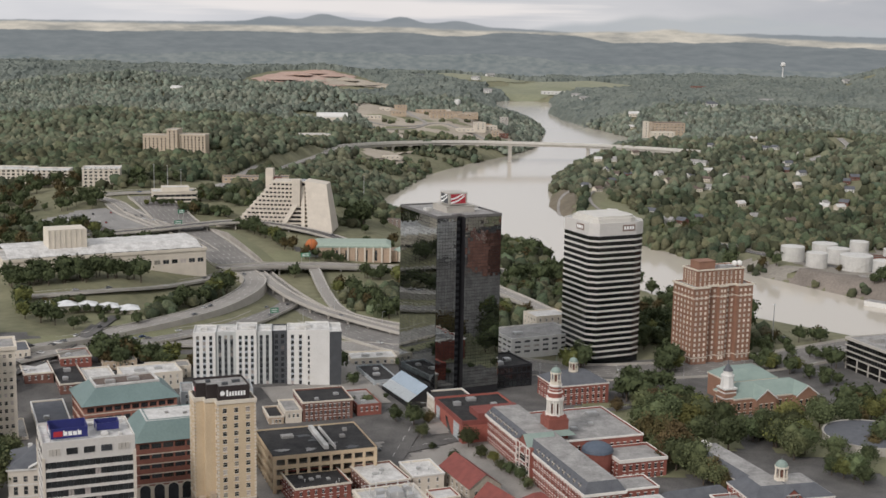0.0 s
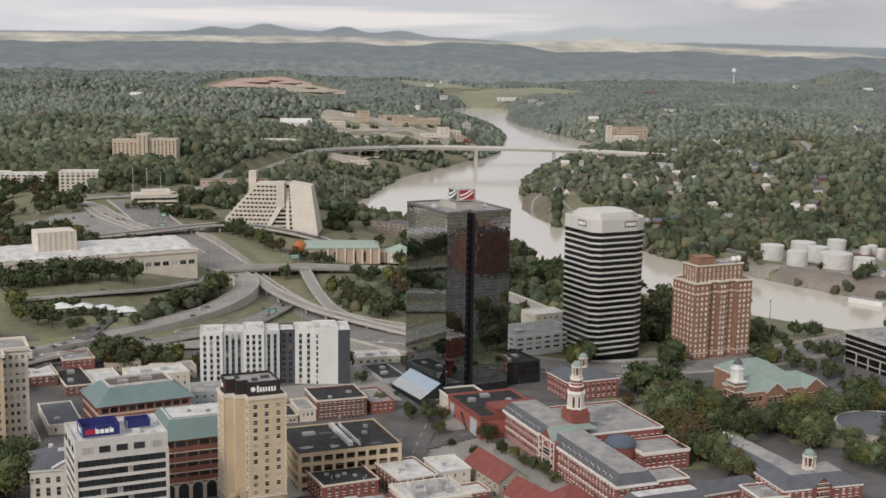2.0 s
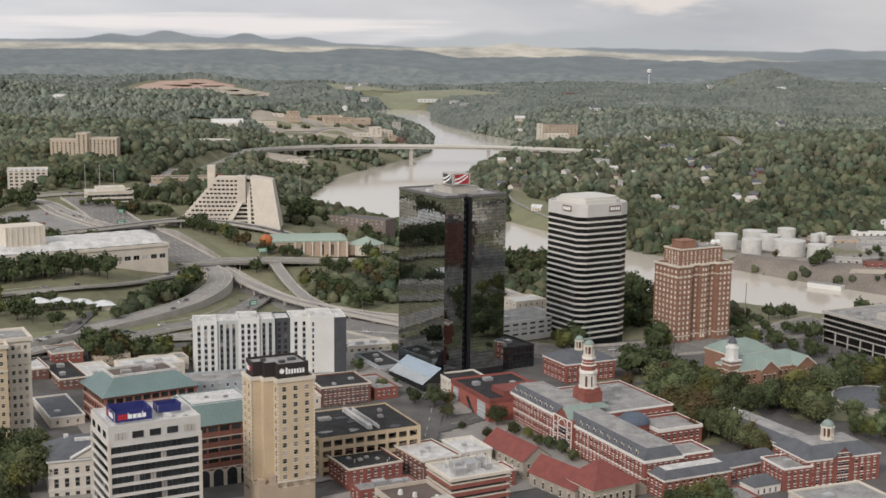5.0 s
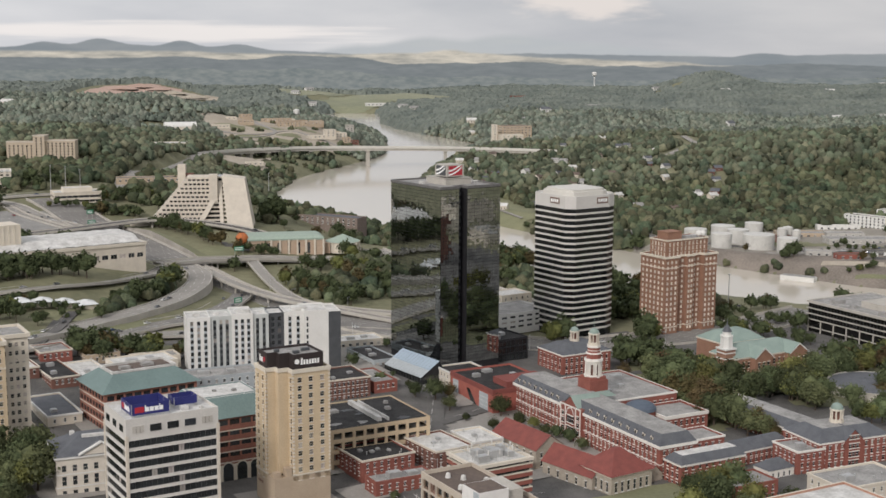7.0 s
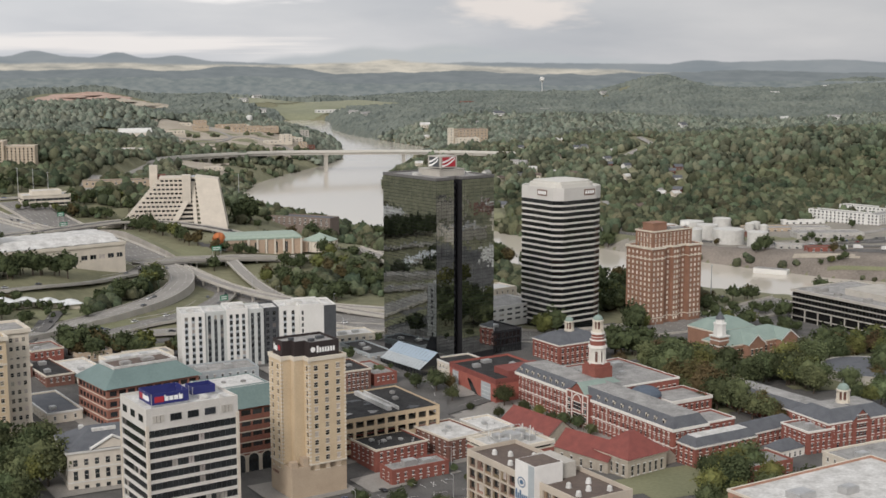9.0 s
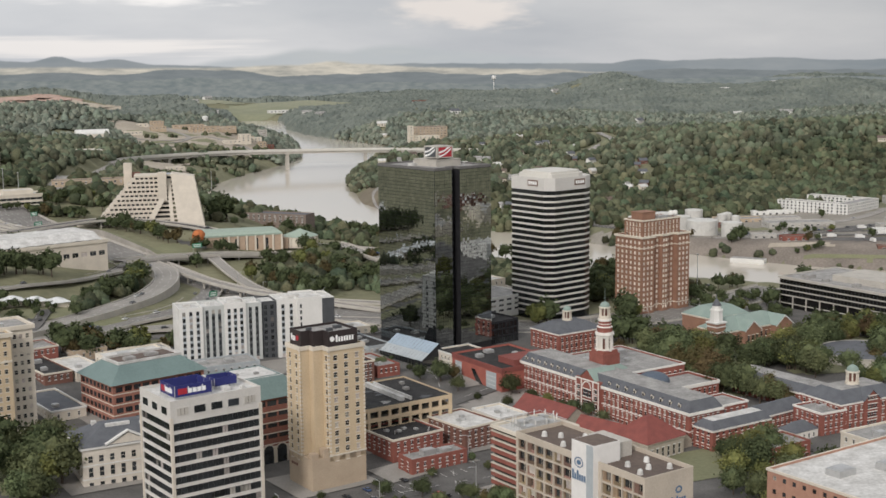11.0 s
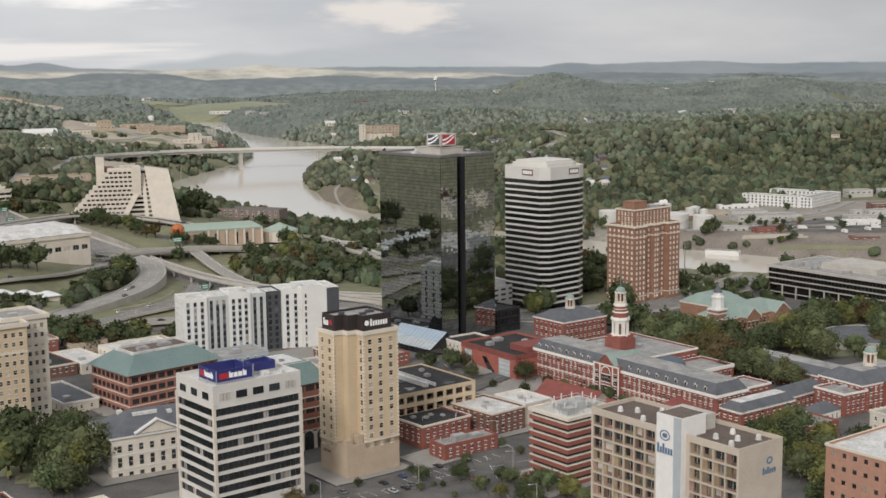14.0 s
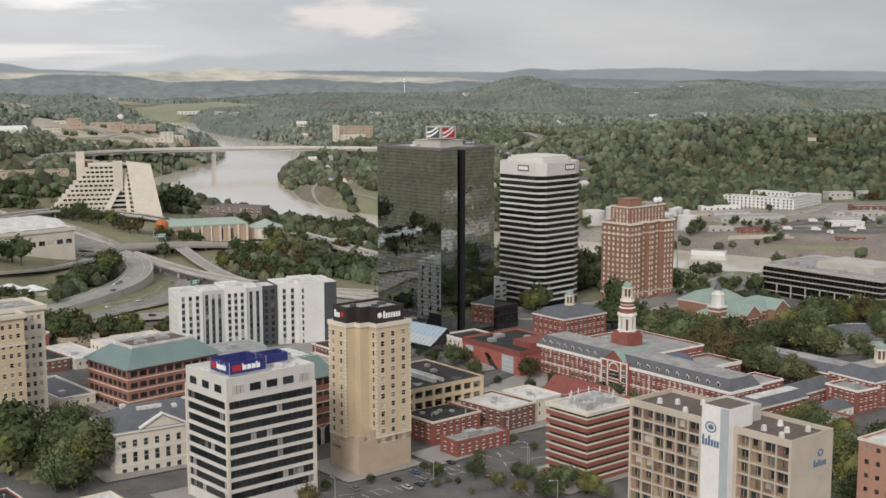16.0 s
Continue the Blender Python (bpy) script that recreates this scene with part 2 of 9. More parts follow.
RED_TILE = mat("red_roof", (0.24, 0.075, 0.06), (0.17, 0.055, 0.048), 0.85, scale=0.3, fine=3)
COPPER = mat("green_copper", (0.26, 0.325, 0.285), (0.20, 0.26, 0.23), 0.75, scale=0.15, fine=2)
SLATE = mat("slate_roof", (0.125, 0.13, 0.14), (0.085, 0.09, 0.10), 0.75, scale=0.25, fine=3)
ROOF_GREY = mat("grey_roof", (0.37, 0.36, 0.34), (0.20, 0.195, 0.185), 0.9, scale=0.16, fine=1.0)
ROOF_WHITE = mat("white_roof", (0.66, 0.65, 0.62), (0.40, 0.39, 0.365), 0.85, scale=0.16, fine=0.8)
ROOF_DARK = mat("dark_roof", (0.046, 0.044, 0.043), (0.016, 0.016, 0.016), 0.9, scale=0.15, fine=0.8)
ROOF_BROWN = mat("brown_roof", (0.15, 0.115, 0.095), (0.10, 0.078, 0.066), 0.9, scale=0.08, fine=0.8)
DARK = mat("dark_metal", (0.035, 0.035, 0.038), (0.022, 0.022, 0.024), 0.5, 0.3, scale=0.3)
CHARCOAL = mat("charcoal_panel", (0.075, 0.08, 0.085), (0.055, 0.058, 0.062), 0.6, scale=0.3)
GREYBLUE = mat("grey_panel", (0.40, 0.43, 0.44), (0.33, 0.36, 0.37), 0.6, scale=0.3)
METAL = mat("steel", (0.55, 0.55, 0.54), (0.45, 0.45, 0.44), 0.45, 0.6, scale=0.5)
SIGN_BLUE = mat("sign_blue", (0.03, 0.035, 0.16), (0.025, 0.03, 0.13), 0.5, scale=0.5)
SIGN_WHITE = mat("sign_white", (0.85, 0.85, 0.83), (0.78, 0.78, 0.76), 0.5, scale=0.5)
SIGN_RED = mat("sign_red", (0.42, 0.03, 0.045), (0.34, 0.03, 0.04), 0.5, scale=0.5)
GLASS = glass_mat("window_glass", (0.035, 0.04, 0.045))
GLASS_LT = glass_mat("window_glass_curtained", (0.40, 0.375, 0.33), 0.25, 0.5, 0.6)
BLIND_CREAM = glass_mat("cream_window_blinds", (0.78, 0.71, 0.60), 0.4, 0.4, 0.25)
GLASS_BLACK = glass_mat("black_mirror_glass", (0.64, 0.67, 0.67), 0.03, 0.5, 0.12, metal=1.0)
GLASS_BAND = glass_mat("band_glass", (0.022, 0.026, 0.028), 0.05, 0.9, 0.4, coat=0.4)
EARTH = mat("red_earth", (0.46, 0.34, 0.28), (0.36, 0.25, 0.20), 0.95, scale=0.02, fine=0.3)
SAND = mat("pale_earth", (0.42, 0.37, 0.30), (0.32, 0.28, 0.22), 0.95, scale=0.02, fine=0.3)
STONE_BANK = mat("river_bank", (0.20, 0.17, 0.12), (0.13, 0.11, 0.08), 0.95, scale=0.05, fine=0.6)
BARK = mat("bark", (0.11, 0.085, 0.065), (0.07, 0.055, 0.042), 0.95, scale=1, fine=6)
LEAF = mat("leaves", (0.112, 0.132, 0.062), (0.044, 0.057, 0.030), 0.8, scale=0.3, fine=1.4, bump=0.0, rand=0.42, spec=0.06, hue=0.07)
LEAF_LIME = mat("leaves_yellow_green", (0.170, 0.172, 0.058), (0.082, 0.094, 0.036), 0.8, scale=0.3, fine=1.4, bump=0.0, rand=0.25, spec=0.06)
LEAF_WARM = mat("leaves_turning", (0.125, 0.095, 0.045), (0.060, 0.050, 0.026), 0.8, scale=0.3, fine=2, bump=0.0, rand=0.3, spec=0.06)
# the dark second colour stands for shaded gaps between leaf clumps
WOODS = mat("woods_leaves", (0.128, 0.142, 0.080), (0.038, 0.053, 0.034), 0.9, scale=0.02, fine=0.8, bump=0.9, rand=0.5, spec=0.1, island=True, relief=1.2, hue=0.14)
# woods farther off: distance haze put into ever paler, bluer leaf colours
WOODS_RIVER_HAZE = mat("riverside_woods_haze_tint", (0.150, 0.165, 0.104), (0.060, 0.078, 0.054), 0.9, scale=0.016, fine=0.6, bump=0.9, rand=0.5, spec=0.1, island=True, relief=1.3, hue=0.14)
WOODS_MID_HAZE = mat("middle_woods_haze_tint", (0.185, 0.206, 0.156), (0.100, 0.121, 0.100), 0.9, scale=0.012, fine=0.4, bump=0.9, rand=0.46, spec=0.1, island=True, relief=1.5, hue=0.13)
WOODS_FAR_HAZE = mat("far_woods_haze_tint", (0.184, 0.202, 0.172), (0.104, 0.122, 0.110), 0.95, scale=0.010, fine=0.075, bump=1.0, rand=0.0, spec=0.1, relief=4.0)

# ---- the lie of the land ----
# known ground heights: x, y, z
TOWN_LEVELS = [(-200, 300, -4), (0, 350, -4), (-160, 500, -4), (-100, 545, -8), (-50, 610, -6), (0, 600, -7), (60, 610, -6), (110, 560, -5), (-140, 740, 1),
        (-60, 755, 0), (10, 770, -3), (110, 855, -8), (190, 870, -10), (280, 820, -9), (180, 700, -7), (-220, 640, -1), (-60, 950, 2), (-180, 900, 12),
        (-260, 936, 32), (-300, 800, 20), (0, -300, -4)]
RIVERSIDE_LEVELS = [(60, 1000, -4), (-103, 1186, 22), (-160, 1180, 26), (-42, 1160, 8), (-285, 1330, 55), (-160, 1300, 34), (30, 1250, -8), (200, 1080, -14),
        (110, 1350, -20), (420, 1300, -17), (520, 1500, -14), (640, 1510, -14), (300, 1600, -16), (230, 1900, -12), (-100, 1700, 8), (-320, 1800, 58), (-235, 1450, 33), (-236, 1620, 31), (-205, 1850, 27), (-262, 1300, 40),
        (-900, 1500, 70), (900, 1200, -8), (900, 700, -4), (-700, 700, 20), (-700, 200, 5), (700, 200, -4)]
COUNTRY_LEVELS = [(-60, 2000, 0), (-30, 2400, 6), (100, 2700, 6), (-350, 2600, 36), (480, 2500, -4), (700, 2200, 10), (900, 2000, 16), (1300, 2400, 14), (1250, 2720, 6), (1700, 2900, 12),
        (600, 3200, 10), (0, 3300, 20), (-600, 3200, 30), (1400, 3600, 28), (350, 4300, -16), (-300, 4400, 20), (1000, 4600, 20), (2200, 4200, 40),
        (-1500, 3500, 40)]
LV = np.array(TOWN_LEVELS + RIVERSIDE_LEVELS + COUNTRY_LEVELS, float)
# river: centre line and half width
RIVER = np.array([(800, 770, 65), (590, 878, 62), (466, 955, 60), (372, 1026, 63), (300, 1108, 74), (230, 1215, 72), (165, 1350, 66), (100, 1480, 76), (42, 1600, 100), (24, 1700, 104), (44, 1850, 100), (70, 2000, 94),
                  (116, 2150, 82), (182, 2300, 72), (232, 2450, 68), (270, 2600, 82), (294, 2720, 92), (288, 2860, 70), (264, 3030, 50), (228, 3200, 56), (205, 3450, 60), (218, 3700, 76), (228, 3860, 82)], float)
WATER_Z = -24.0


def river_gap(x, y):
    """Distance to the river's bank, negative in the water."""
    best = np.full(np.shape(x), 1e9)
    for (ax, ay, aw), (bx, by, bw) in zip(RIVER[:-1], RIVER[1:]):
        dx, dy = bx - ax, by - ay
        k = np.clip(((x - ax) * dx + (y - ay) * dy) / (dx * dx + dy * dy), 0, 1)
        best = np.minimum(best, np.hypot(x - ax - k * dx, y - ay - k * dy) - (aw + k * (bw - aw)))
    return best


def lumps(x, y, size, seed):
    """Soft rolling unevenness, about -1 to 1."""
    rs = np.random.RandomState(seed)
    out = 0
    for k in range(6):
        a, ph = rs.uniform(0, 6.28, 2)
        w = 6.28 / (size * rs.uniform(0.6, 1.6))
        out = out + np.sin(w * (x * np.cos(a) + y * np.sin(a)) + ph)
    return out / 3.0


# wooded hills: x, y, height, width across, width along
HILLS = [(-60, 2180, -17, 120, 60), (880, 1790, 46, 230, 130), (1150, 1800, 40, 160, 150), (640, 1880, 24, 150, 120), (-520, 2050, 22, 220, 90), (-700, 3000, 26, 300, 90), (1100, 3350, 30, 260, 110), (1900, 3300, 34, 300, 120), (427, 4450, 28, 230, 130), (90, 4560, 20, 200, 120), (-330, 3520, 46, 230, 190), (1490, 4250, 62, 140, 250), (700, 3000, 22, 260, 260), (1250, 2350, 16, 330, 200), (820, 2100, 16, 200, 200), (80, 3350, 42, 150, 420), (-600, 2700, 30, 500, 400),
         (-200, 2500, 20, 220, 260), (-900, 3800, 40, 700, 500), (2020, 3700, 34, 330, 300), (560, 2450, 18, 120, 170), (2600, 4500, 20, 500, 300)]


def land_z(x, y):
    """The ground's height."""
    x, y = np.asarray(x, float), np.asarray(y, float)
    top, low = 0.0, 0.0
    for px, py, pz in LV:
        w = 1.0 / (((x - px) ** 2 + (y - py) ** 2) ** 1.5 + 3e4)
        top, low = top + w * pz, low + w
    z = top / low
    far = np.clip((y - 1300) / 900, 0, 1)
    z = z + far * 7 * lumps(x, y, 420, 5) + far * 3 * lumps(x, y, 170, 6)
    for hx, hy, hh, sx, sy in HILLS:
        z = z + hh * np.exp(-((x - hx) / sx) ** 2 - ((y - hy) / sy) ** 2)
    gap = river_gap(x, y)
    k = np.clip((gap + 6) / 34.0, 0, 1)
    k = k * k * (3 - 2 * k)
    bank = np.clip((gap - 4) / 150.0, 0, 1)
    z = np.where(gap < 154, np.minimum(z, WATER_Z + 4 + bank * 40 + 0 * z) * k + (WATER_Z - 4) * (1 - k), z)
    return z


def part(name, bm, material, parent=None, label="", smooth=False):
    """Links a bmesh as one mesh object, under its thing where there is one."""
    me = bpy.data.meshes.new(name)
    bm.normal_update()
    bm.to_mesh(me)
    bm.free()
    for m in (material if isinstance(material, (list, tuple)) else [material]):
        me.materials.append(m)
    if smooth:
        me.shade_smooth()
    ob = new(name, me)
    ob.parent = parent
    if label:
        ob["label"] = label
    return ob


def grid_mesh(name, xs, ys, fz, material, skip=None):
    X, Y = np.meshgrid(xs, ys)
    Z = fz(X, Y)
    n, m = X.shape
    verts = np.stack([X, Y, Z], -1).reshape(-1, 3)
    i = (np.arange(n - 1)[:, None] * m + np.arange(m - 1)).ravel()
    faces = np.stack([i, i + 1, i + m + 1, i + m], 1)
    me = bpy.data.meshes.new(name)
    me.from_pydata(verts.tolist(), [], faces.tolist())
    me.materials.append(material)
    me.shade_smooth()
    return new(name, me)


ground = grid_mesh("ground", np.r_[np.arange(-2600, -700, 60), np.arange(-700, 1000, 12), np.arange(1000, 3400, 50)],
                   np.r_[np.arange(-400, 300, 50), np.arange(300, 2000, 12), np.arange(2000, 4920, 30)], land_z, LAND)
tagged(ground, "green and brown rolling land with streets and clearings", "ground", kind="structure")

WATER = bpy.data.materials.new("river_water")
WATER.use_nodes = True
_n, _l = WATER.node_tree.nodes, WATER.node_tree.links
_p = _n["Principled BSDF"]
_p.inputs["Base Color"].default_value = (0.52, 0.475, 0.40, 1)
_p.inputs["Roughness"].default_value, _p.inputs["IOR"].default_value = 0.10, 1.33
_g = _n.new("ShaderNodeNewGeometry")
_m = _n.new("ShaderNodeMapping"); _m.inputs["Scale"].default_value = (1, 0.35, 1)
_t = _n.new("ShaderNodeTexNoise"); _t.inputs["Scale"].default_value, _t.inputs["Detail"].default_value = 0.12, 6
_b = _n.new("ShaderNodeBump"); _b.inputs["Strength"].default_value, _b.inputs["Distance"].default_value = 0.06, 0.3
_l.new(_g.outputs["Position"], _m.inputs[0]); _l.new(_m.outputs[0], _t.inputs["Vector"])
_l.new(_t.outputs["Fac"], _b.inputs["Height"]); _l.new(_b.outputs[0], _p.inputs["Normal"])
bm = bmesh.new()
bm.faces.new([bm.verts.new(v) for v in ((-350, 780, WATER_Z), (1100, 600, WATER_Z), (1100, 4400, WATER_Z), (-350, 4400, WATER_Z))])
water = part("water", bm, WATER)
tagged(water, "broad muddy brown river with soft ripples", "river", kind="structure")

# ---- builders ----
def thing(name, label, category, m, group=""):
    """An Empty at a thing's base; its parts are built in its own axes."""
    ob = new(name)
    ob.empty_display_size = 1
    ob.matrix_world = m
    return tagged(ob, label, category, group)


def quad(bm, pts, mi=0):
    f = bm.faces.new([bm.verts.new(p) for p in pts])
    f.material_index = mi
    return f


def box(bm, x0, x1, y0, y1, z0, z1, mi=0, m=None):
    p = [Vector((x, y, z)) for z in (z0, z1) for x, y in ((x0, y0), (x1, y0), (x1, y1), (x0, y1))]
    if m:
        p = [m @ v for v in p]
    v = [bm.verts.new(a) for a in p]
    for i in ((3, 2, 1, 0), (4, 5, 6, 7), (0, 1, 5, 4), (1, 2, 6, 5), (2, 3, 7, 6), (3, 0, 4, 7)):
        bm.faces.new([v[k] for k in i]).material_index = mi


def drum(bm, x, y, z0, z1, r0, r1, n=12, mi=0, cap=True, turn=0.0):
    a = [2 * math.pi * (k + turn) / n for k in range(n)]
    lo = [bm.verts.new((x + r0 * math.cos(t), y + r0 * math.sin(t), z0)) for t in a]
    if r1 < 1e-3:
        tip = bm.verts.new((x, y, z1))
        for k in range(n):
            bm.faces.new((lo[k], lo[(k + 1) % n], tip)).material_index = mi
        return
    hi = [bm.verts.new((x + r1 * math.cos(t), y + r1 * math.sin(t), z1)) for t in a]
    for k in range(n):
        bm.faces.new((lo[k], lo[(k + 1) % n], hi[(k + 1) % n], hi[k])).material_index = mi
    if cap:
        bm.faces.new(hi).material_index = mi


def dome(bm, x, y, z, r, h, n=12, rings=4, mi=0):
    for k in range(rings):
        a, b = math.pi / 2 * k / rings, math.pi / 2 * (k + 1) / rings
        drum(bm, x, y, z + h * math.sin(a), z + h * math.sin(b), r * math.cos(a), r * math.cos(b) if k < rings - 1 else 0, n, mi, False)


def frustum(bm, x0, x1, y0, y1, z0, z1, inset, mi=0, top=None):
    """A hipped or mansard roof: four slopes and the flat or ridge on top."""
    i = min(inset, (x1 - x0) / 2, (y1 - y0) / 2)
    lo = [(x0, y0), (x1, y0), (x1, y1), (x0, y1)]
    hi = [(x0 + i, y0 + i), (x1 - i, y0 + i), (x1 - i, y1 - i), (x0 + i, y1 - i)]
    for k in range(4):
        a, b, c, d = lo[k], lo[(k + 1) % 4], hi[(k + 1) % 4], hi[k]
        pts = [(*a, z0), (*b, z0), (*c, z1), (*d, z1)]
        if math.dist(c, d) < 0.01:
            pts = pts[:3]
        quad(bm, pts, mi)
    if x1 - x0 - 2 * i > 0.01 and y1 - y0 - 2 * i > 0.01:
        quad(bm, [(*p, z1) for p in hi], mi if top is None else top)


def gable(bm, x0, x1, y0, y1, z0, z1, along="x", mi=0, wall=1, over=0.5):
    """A ridged roof with its two triangular ends."""
    if along == "x":
        ym = (y0 + y1) / 2
        quad(bm, [(x0 - over, y0 - over, z0 - over * 0.4), (x1 + over, y0 - over, z0 - over * 0.4), (x1 + over, ym, z1), (x0 - over, ym, z1)], mi)
        quad(bm, [(x1 + over, y1 + over, z0 - over * 0.4), (x0 - over, y1 + over, z0 - over * 0.4), (x0 - over, ym, z1), (x1 + over, ym, z1)], mi)
        quad(bm, [(x0, y1, z0), (x0, y0, z0), (x0, ym, z1 - 0.2)], wall)
        quad(bm, [(x1, y0, z0), (x1, y1, z0), (x1, ym, z1 - 0.2)], wall)
    else:
        xm = (x0 + x1) / 2
        quad(bm, [(x0 - over, y1 + over, z0 - over * 0.4), (x0 - over, y0 - over, z0 - over * 0.4), (xm, y0 - over, z1), (xm, y1 + over, z1)], mi)
        quad(bm, [(x1 + over, y0 - over, z0 - over * 0.4), (x1 + over, y1 + over, z0 - over * 0.4), (xm, y1 + over, z1), (xm, y0 - over, z1)], mi)
        quad(bm, [(x0, y0, z0), (x1, y0, z0), (xm, y0, z1 - 0.2)], wall)
        quad(bm, [(x1, y1, z0), (x0, y1, z0), (xm, y1, z1 - 0.2)], wall)


def bays(width, n, w, margin=1.0):
    """n openings of width w, evenly spread."""
    s = (width - 2 * margin) / n
    return [(margin + (k + 0.5) * s - w / 2, margin + (k + 0.5) * s + w / 2) for k in range(n)]


def floors(top, n, pitch, h):
    """n window rows, counted down from the head of the highest."""
    return [(top - k * pitch - h, top - k * pitch) for k in range(n)][::-1]


def face_matrix(p, q):
    return Matrix.Translation((p[0], p[1], 0)) @ Matrix.Rotation(math.atan2(q[1] - p[1], q[0] - p[0]), 4, "Z")


def facade(bm, f, width, z0, z1, cols, rows, depth=0.35, mi=0):
    """A wall with real openings: the skin round them and their reveals."""
    def q(u0, u1, v0, v1):
        if u1 - u0 > 1e-4 and v1 - v0 > 1e-4:
            quad(bm, [f @ Vector(p) for p in ((u0, 0, v0), (u1, 0, v0), (u1, 0, v1), (u0, 0, v1))], mi)
    v = z0
    for a, b in sorted(rows):
        q(0, width, v, a)
        u = 0
        for c, d in sorted(cols):
            q(u, c, a, b)
            for pts in (((c, 0, a), (d, 0, a), (d, depth, a), (c, depth, a)), ((d, 0, b), (c, 0, b), (c, depth, b), (d, depth, b)),
                        ((c, 0, b), (c, 0, a), (c, depth, a), (c, depth, b)), ((d, 0, a), (d, 0, b), (d, depth, b), (d, depth, a))):
                quad(bm, [f @ Vector(p) for p in pts], mi)
            u = d
        q(u, width, a, b)
        v = b
    q(0, width, v, z1)


PANES = {}


def pane_mesh(w, h, glass, frame, style):
    key = (round(w, 2), round(h, 2), glass.name, frame.name, style)
    if key not in PANES:
        bm = bmesh.new()
        box(bm, -w / 2, w / 2, 0, 0.05, -h / 2, h / 2, 0)
        if style == "sash":
            box(bm, -w / 2, w / 2, -0.07, -0.003, -0.06, 0.06, 1)
            box(bm, -w / 2 - 0.12, w / 2 + 0.12, -0.5, -0.003, -h / 2 - 0.14, -h / 2 + 0.02, 1)
        elif style == "trim":      # pale head and sill round a sash
            box(bm, -w / 2, w / 2, -0.07, -0.003, -0.06, 0.06, 1)
            box(bm, -w / 2 - 0.2, w / 2 + 0.2, -0.5, -0.003, -h / 2 - 0.25, -h / 2 + 0.02, 1)
            box(bm, -w / 2 - 0.2, w / 2 + 0.2, -0.46, -0.003, h / 2 - 0.02, h / 2 + 0.3, 1)
        elif style == "bars":
            for k in range(1, 3):
                u = -w / 2 + w * k / 3
                box(bm, u - 0.05, u + 0.05, -0.07, -0.003, -h / 2, h / 2, 1)
        else:
            box(bm, -0.05, 0.05, -0.07, -0.003, -h / 2, h / 2, 1)
        me = bpy.data.meshes.new("window")
        bm.normal_update()
        bm.to_mesh(me)
        bm.free()
        me.materials.append(glass)
        me.materials.append(frame)
        PANES[key] = me
    return PANES[key]


def windows(root, f, cols, rows, glass=None, frame=None, style="sash", depth=0.3, name="window", lit=0.0):
    for a, b in rows:
        for c, d in cols:
            g = GLASS_LT if random.random() < lit else (glass or GLASS)
            ob = new(name, pane_mesh(d - c, b - a, g, frame or WHITE, style))
            ob.parent = root
            ob.matrix_local = f @ Matrix.Translation(((c + d) / 2, depth, (a + b) / 2))


def inset_poly(poly, t):
    n, out = len(poly), []
    for k in range(n):
        p0, p1, p2 = Vector(poly[k - 1]), Vector(poly[k]), Vector(poly[(k + 1) % n])
        a, b = (p1 - p0).normalized(), (p2 - p1).normalized()
        na, nb = Vector((-a.y, a.x)), Vector((-b.y, b.x))
        m = (na + nb)
        out.append(tuple(p1 + m * (t / max(0.2, 1 + na.dot(nb)))))
    return out


def ring(bm, poly, z0, z1, out, mi=0, thick=0.5):
    """A band that runs round a plan, proud by out: cornices, sills, spandrels."""
    a, b = inset_poly(poly, -out), inset_poly(poly, thick - out)
    n = len(poly)
    for k in range(n):
        j = (k + 1) % n
        quad(bm, [(*a[k], z0), (*a[j], z0), (*a[j], z1), (*a[k], z1)], mi)
        quad(bm, [(*a[k], z1), (*a[j], z1), (*b[j], z1), (*b[k], z1)], mi)
        quad(bm, [(*b[k], z0), (*b[j], z0), (*a[j], z0), (*a[k], z0)], mi)
        quad(bm, [(*b[j], z0), (*b[k], z0), (*b[k], z1), (*b[j], z1)], mi)


def shell(root, poly, z0, z1, wall, roof, specs=(), parapet=0.9, cornice=None, glass=None, frame=None, style="sash", depth=0.35, lit=0.0, corn_h=0.8, corn_out=0.35, name="wall"):
    """Walls with openings on a plan (anticlockwise), a parapet and a sunk flat roof. specs: edge number -> (cols, rows) or a list of such."""
    specs = dict(specs)
    bm = bmesh.new()
    n = len(poly)
    for k in range(n):
        p, q = poly[k], poly[(k + 1) % n]
        f, w = face_matrix(p, q), math.dist(p, q)
        todo = specs.get(k)
        cols, rows = todo[:2] if todo else ((), ())
        facade(bm, f, w, z0, z1, todo[3] if todo and len(todo) > 3 else cols, rows, depth)
        if todo:
            windows(root, f, cols, rows, glass, frame, todo[2] if len(todo) > 2 else style, depth - 0.05, lit=lit)
    inner = inset_poly(poly, 0.4)
    zt = z1 - parapet
    for k in range(n):
        j = (k + 1) % n
        quad(bm, [(*poly[k], z1), (*poly[j], z1), (*inner[j], z1), (*inner[k], z1)])
        quad(bm, [(*inner[k], zt), (*inner[k], z1), (*inner[j], z1), (*inner[j], zt)])
    ob = part(name, bm, wall, root)
    bm = bmesh.new()
    bm.faces.new([bm.verts.new((*p, zt)) for p in inner])
    part("roof", bm, roof, root)
    if cornice:
        bm = bmesh.new()
        ring(bm, poly, z1 - corn_h, z1 + 0.06, corn_out, 0, corn_out + 0.35)
        part("cornice", bm, cornice, root)
    return ob


def rect(w, d, x=0, y=0):
    return [(x, y), (x + w, y), (x + w, y + d), (x, y + d)]


def site(x, y, yaw, z=None):
    """The pose of a building at its front left corner; it stands a little in the ground."""
    return pose(x, y, float(land_z(x, y)) - 1.5 if z is None else z, 0, 0, yaw)


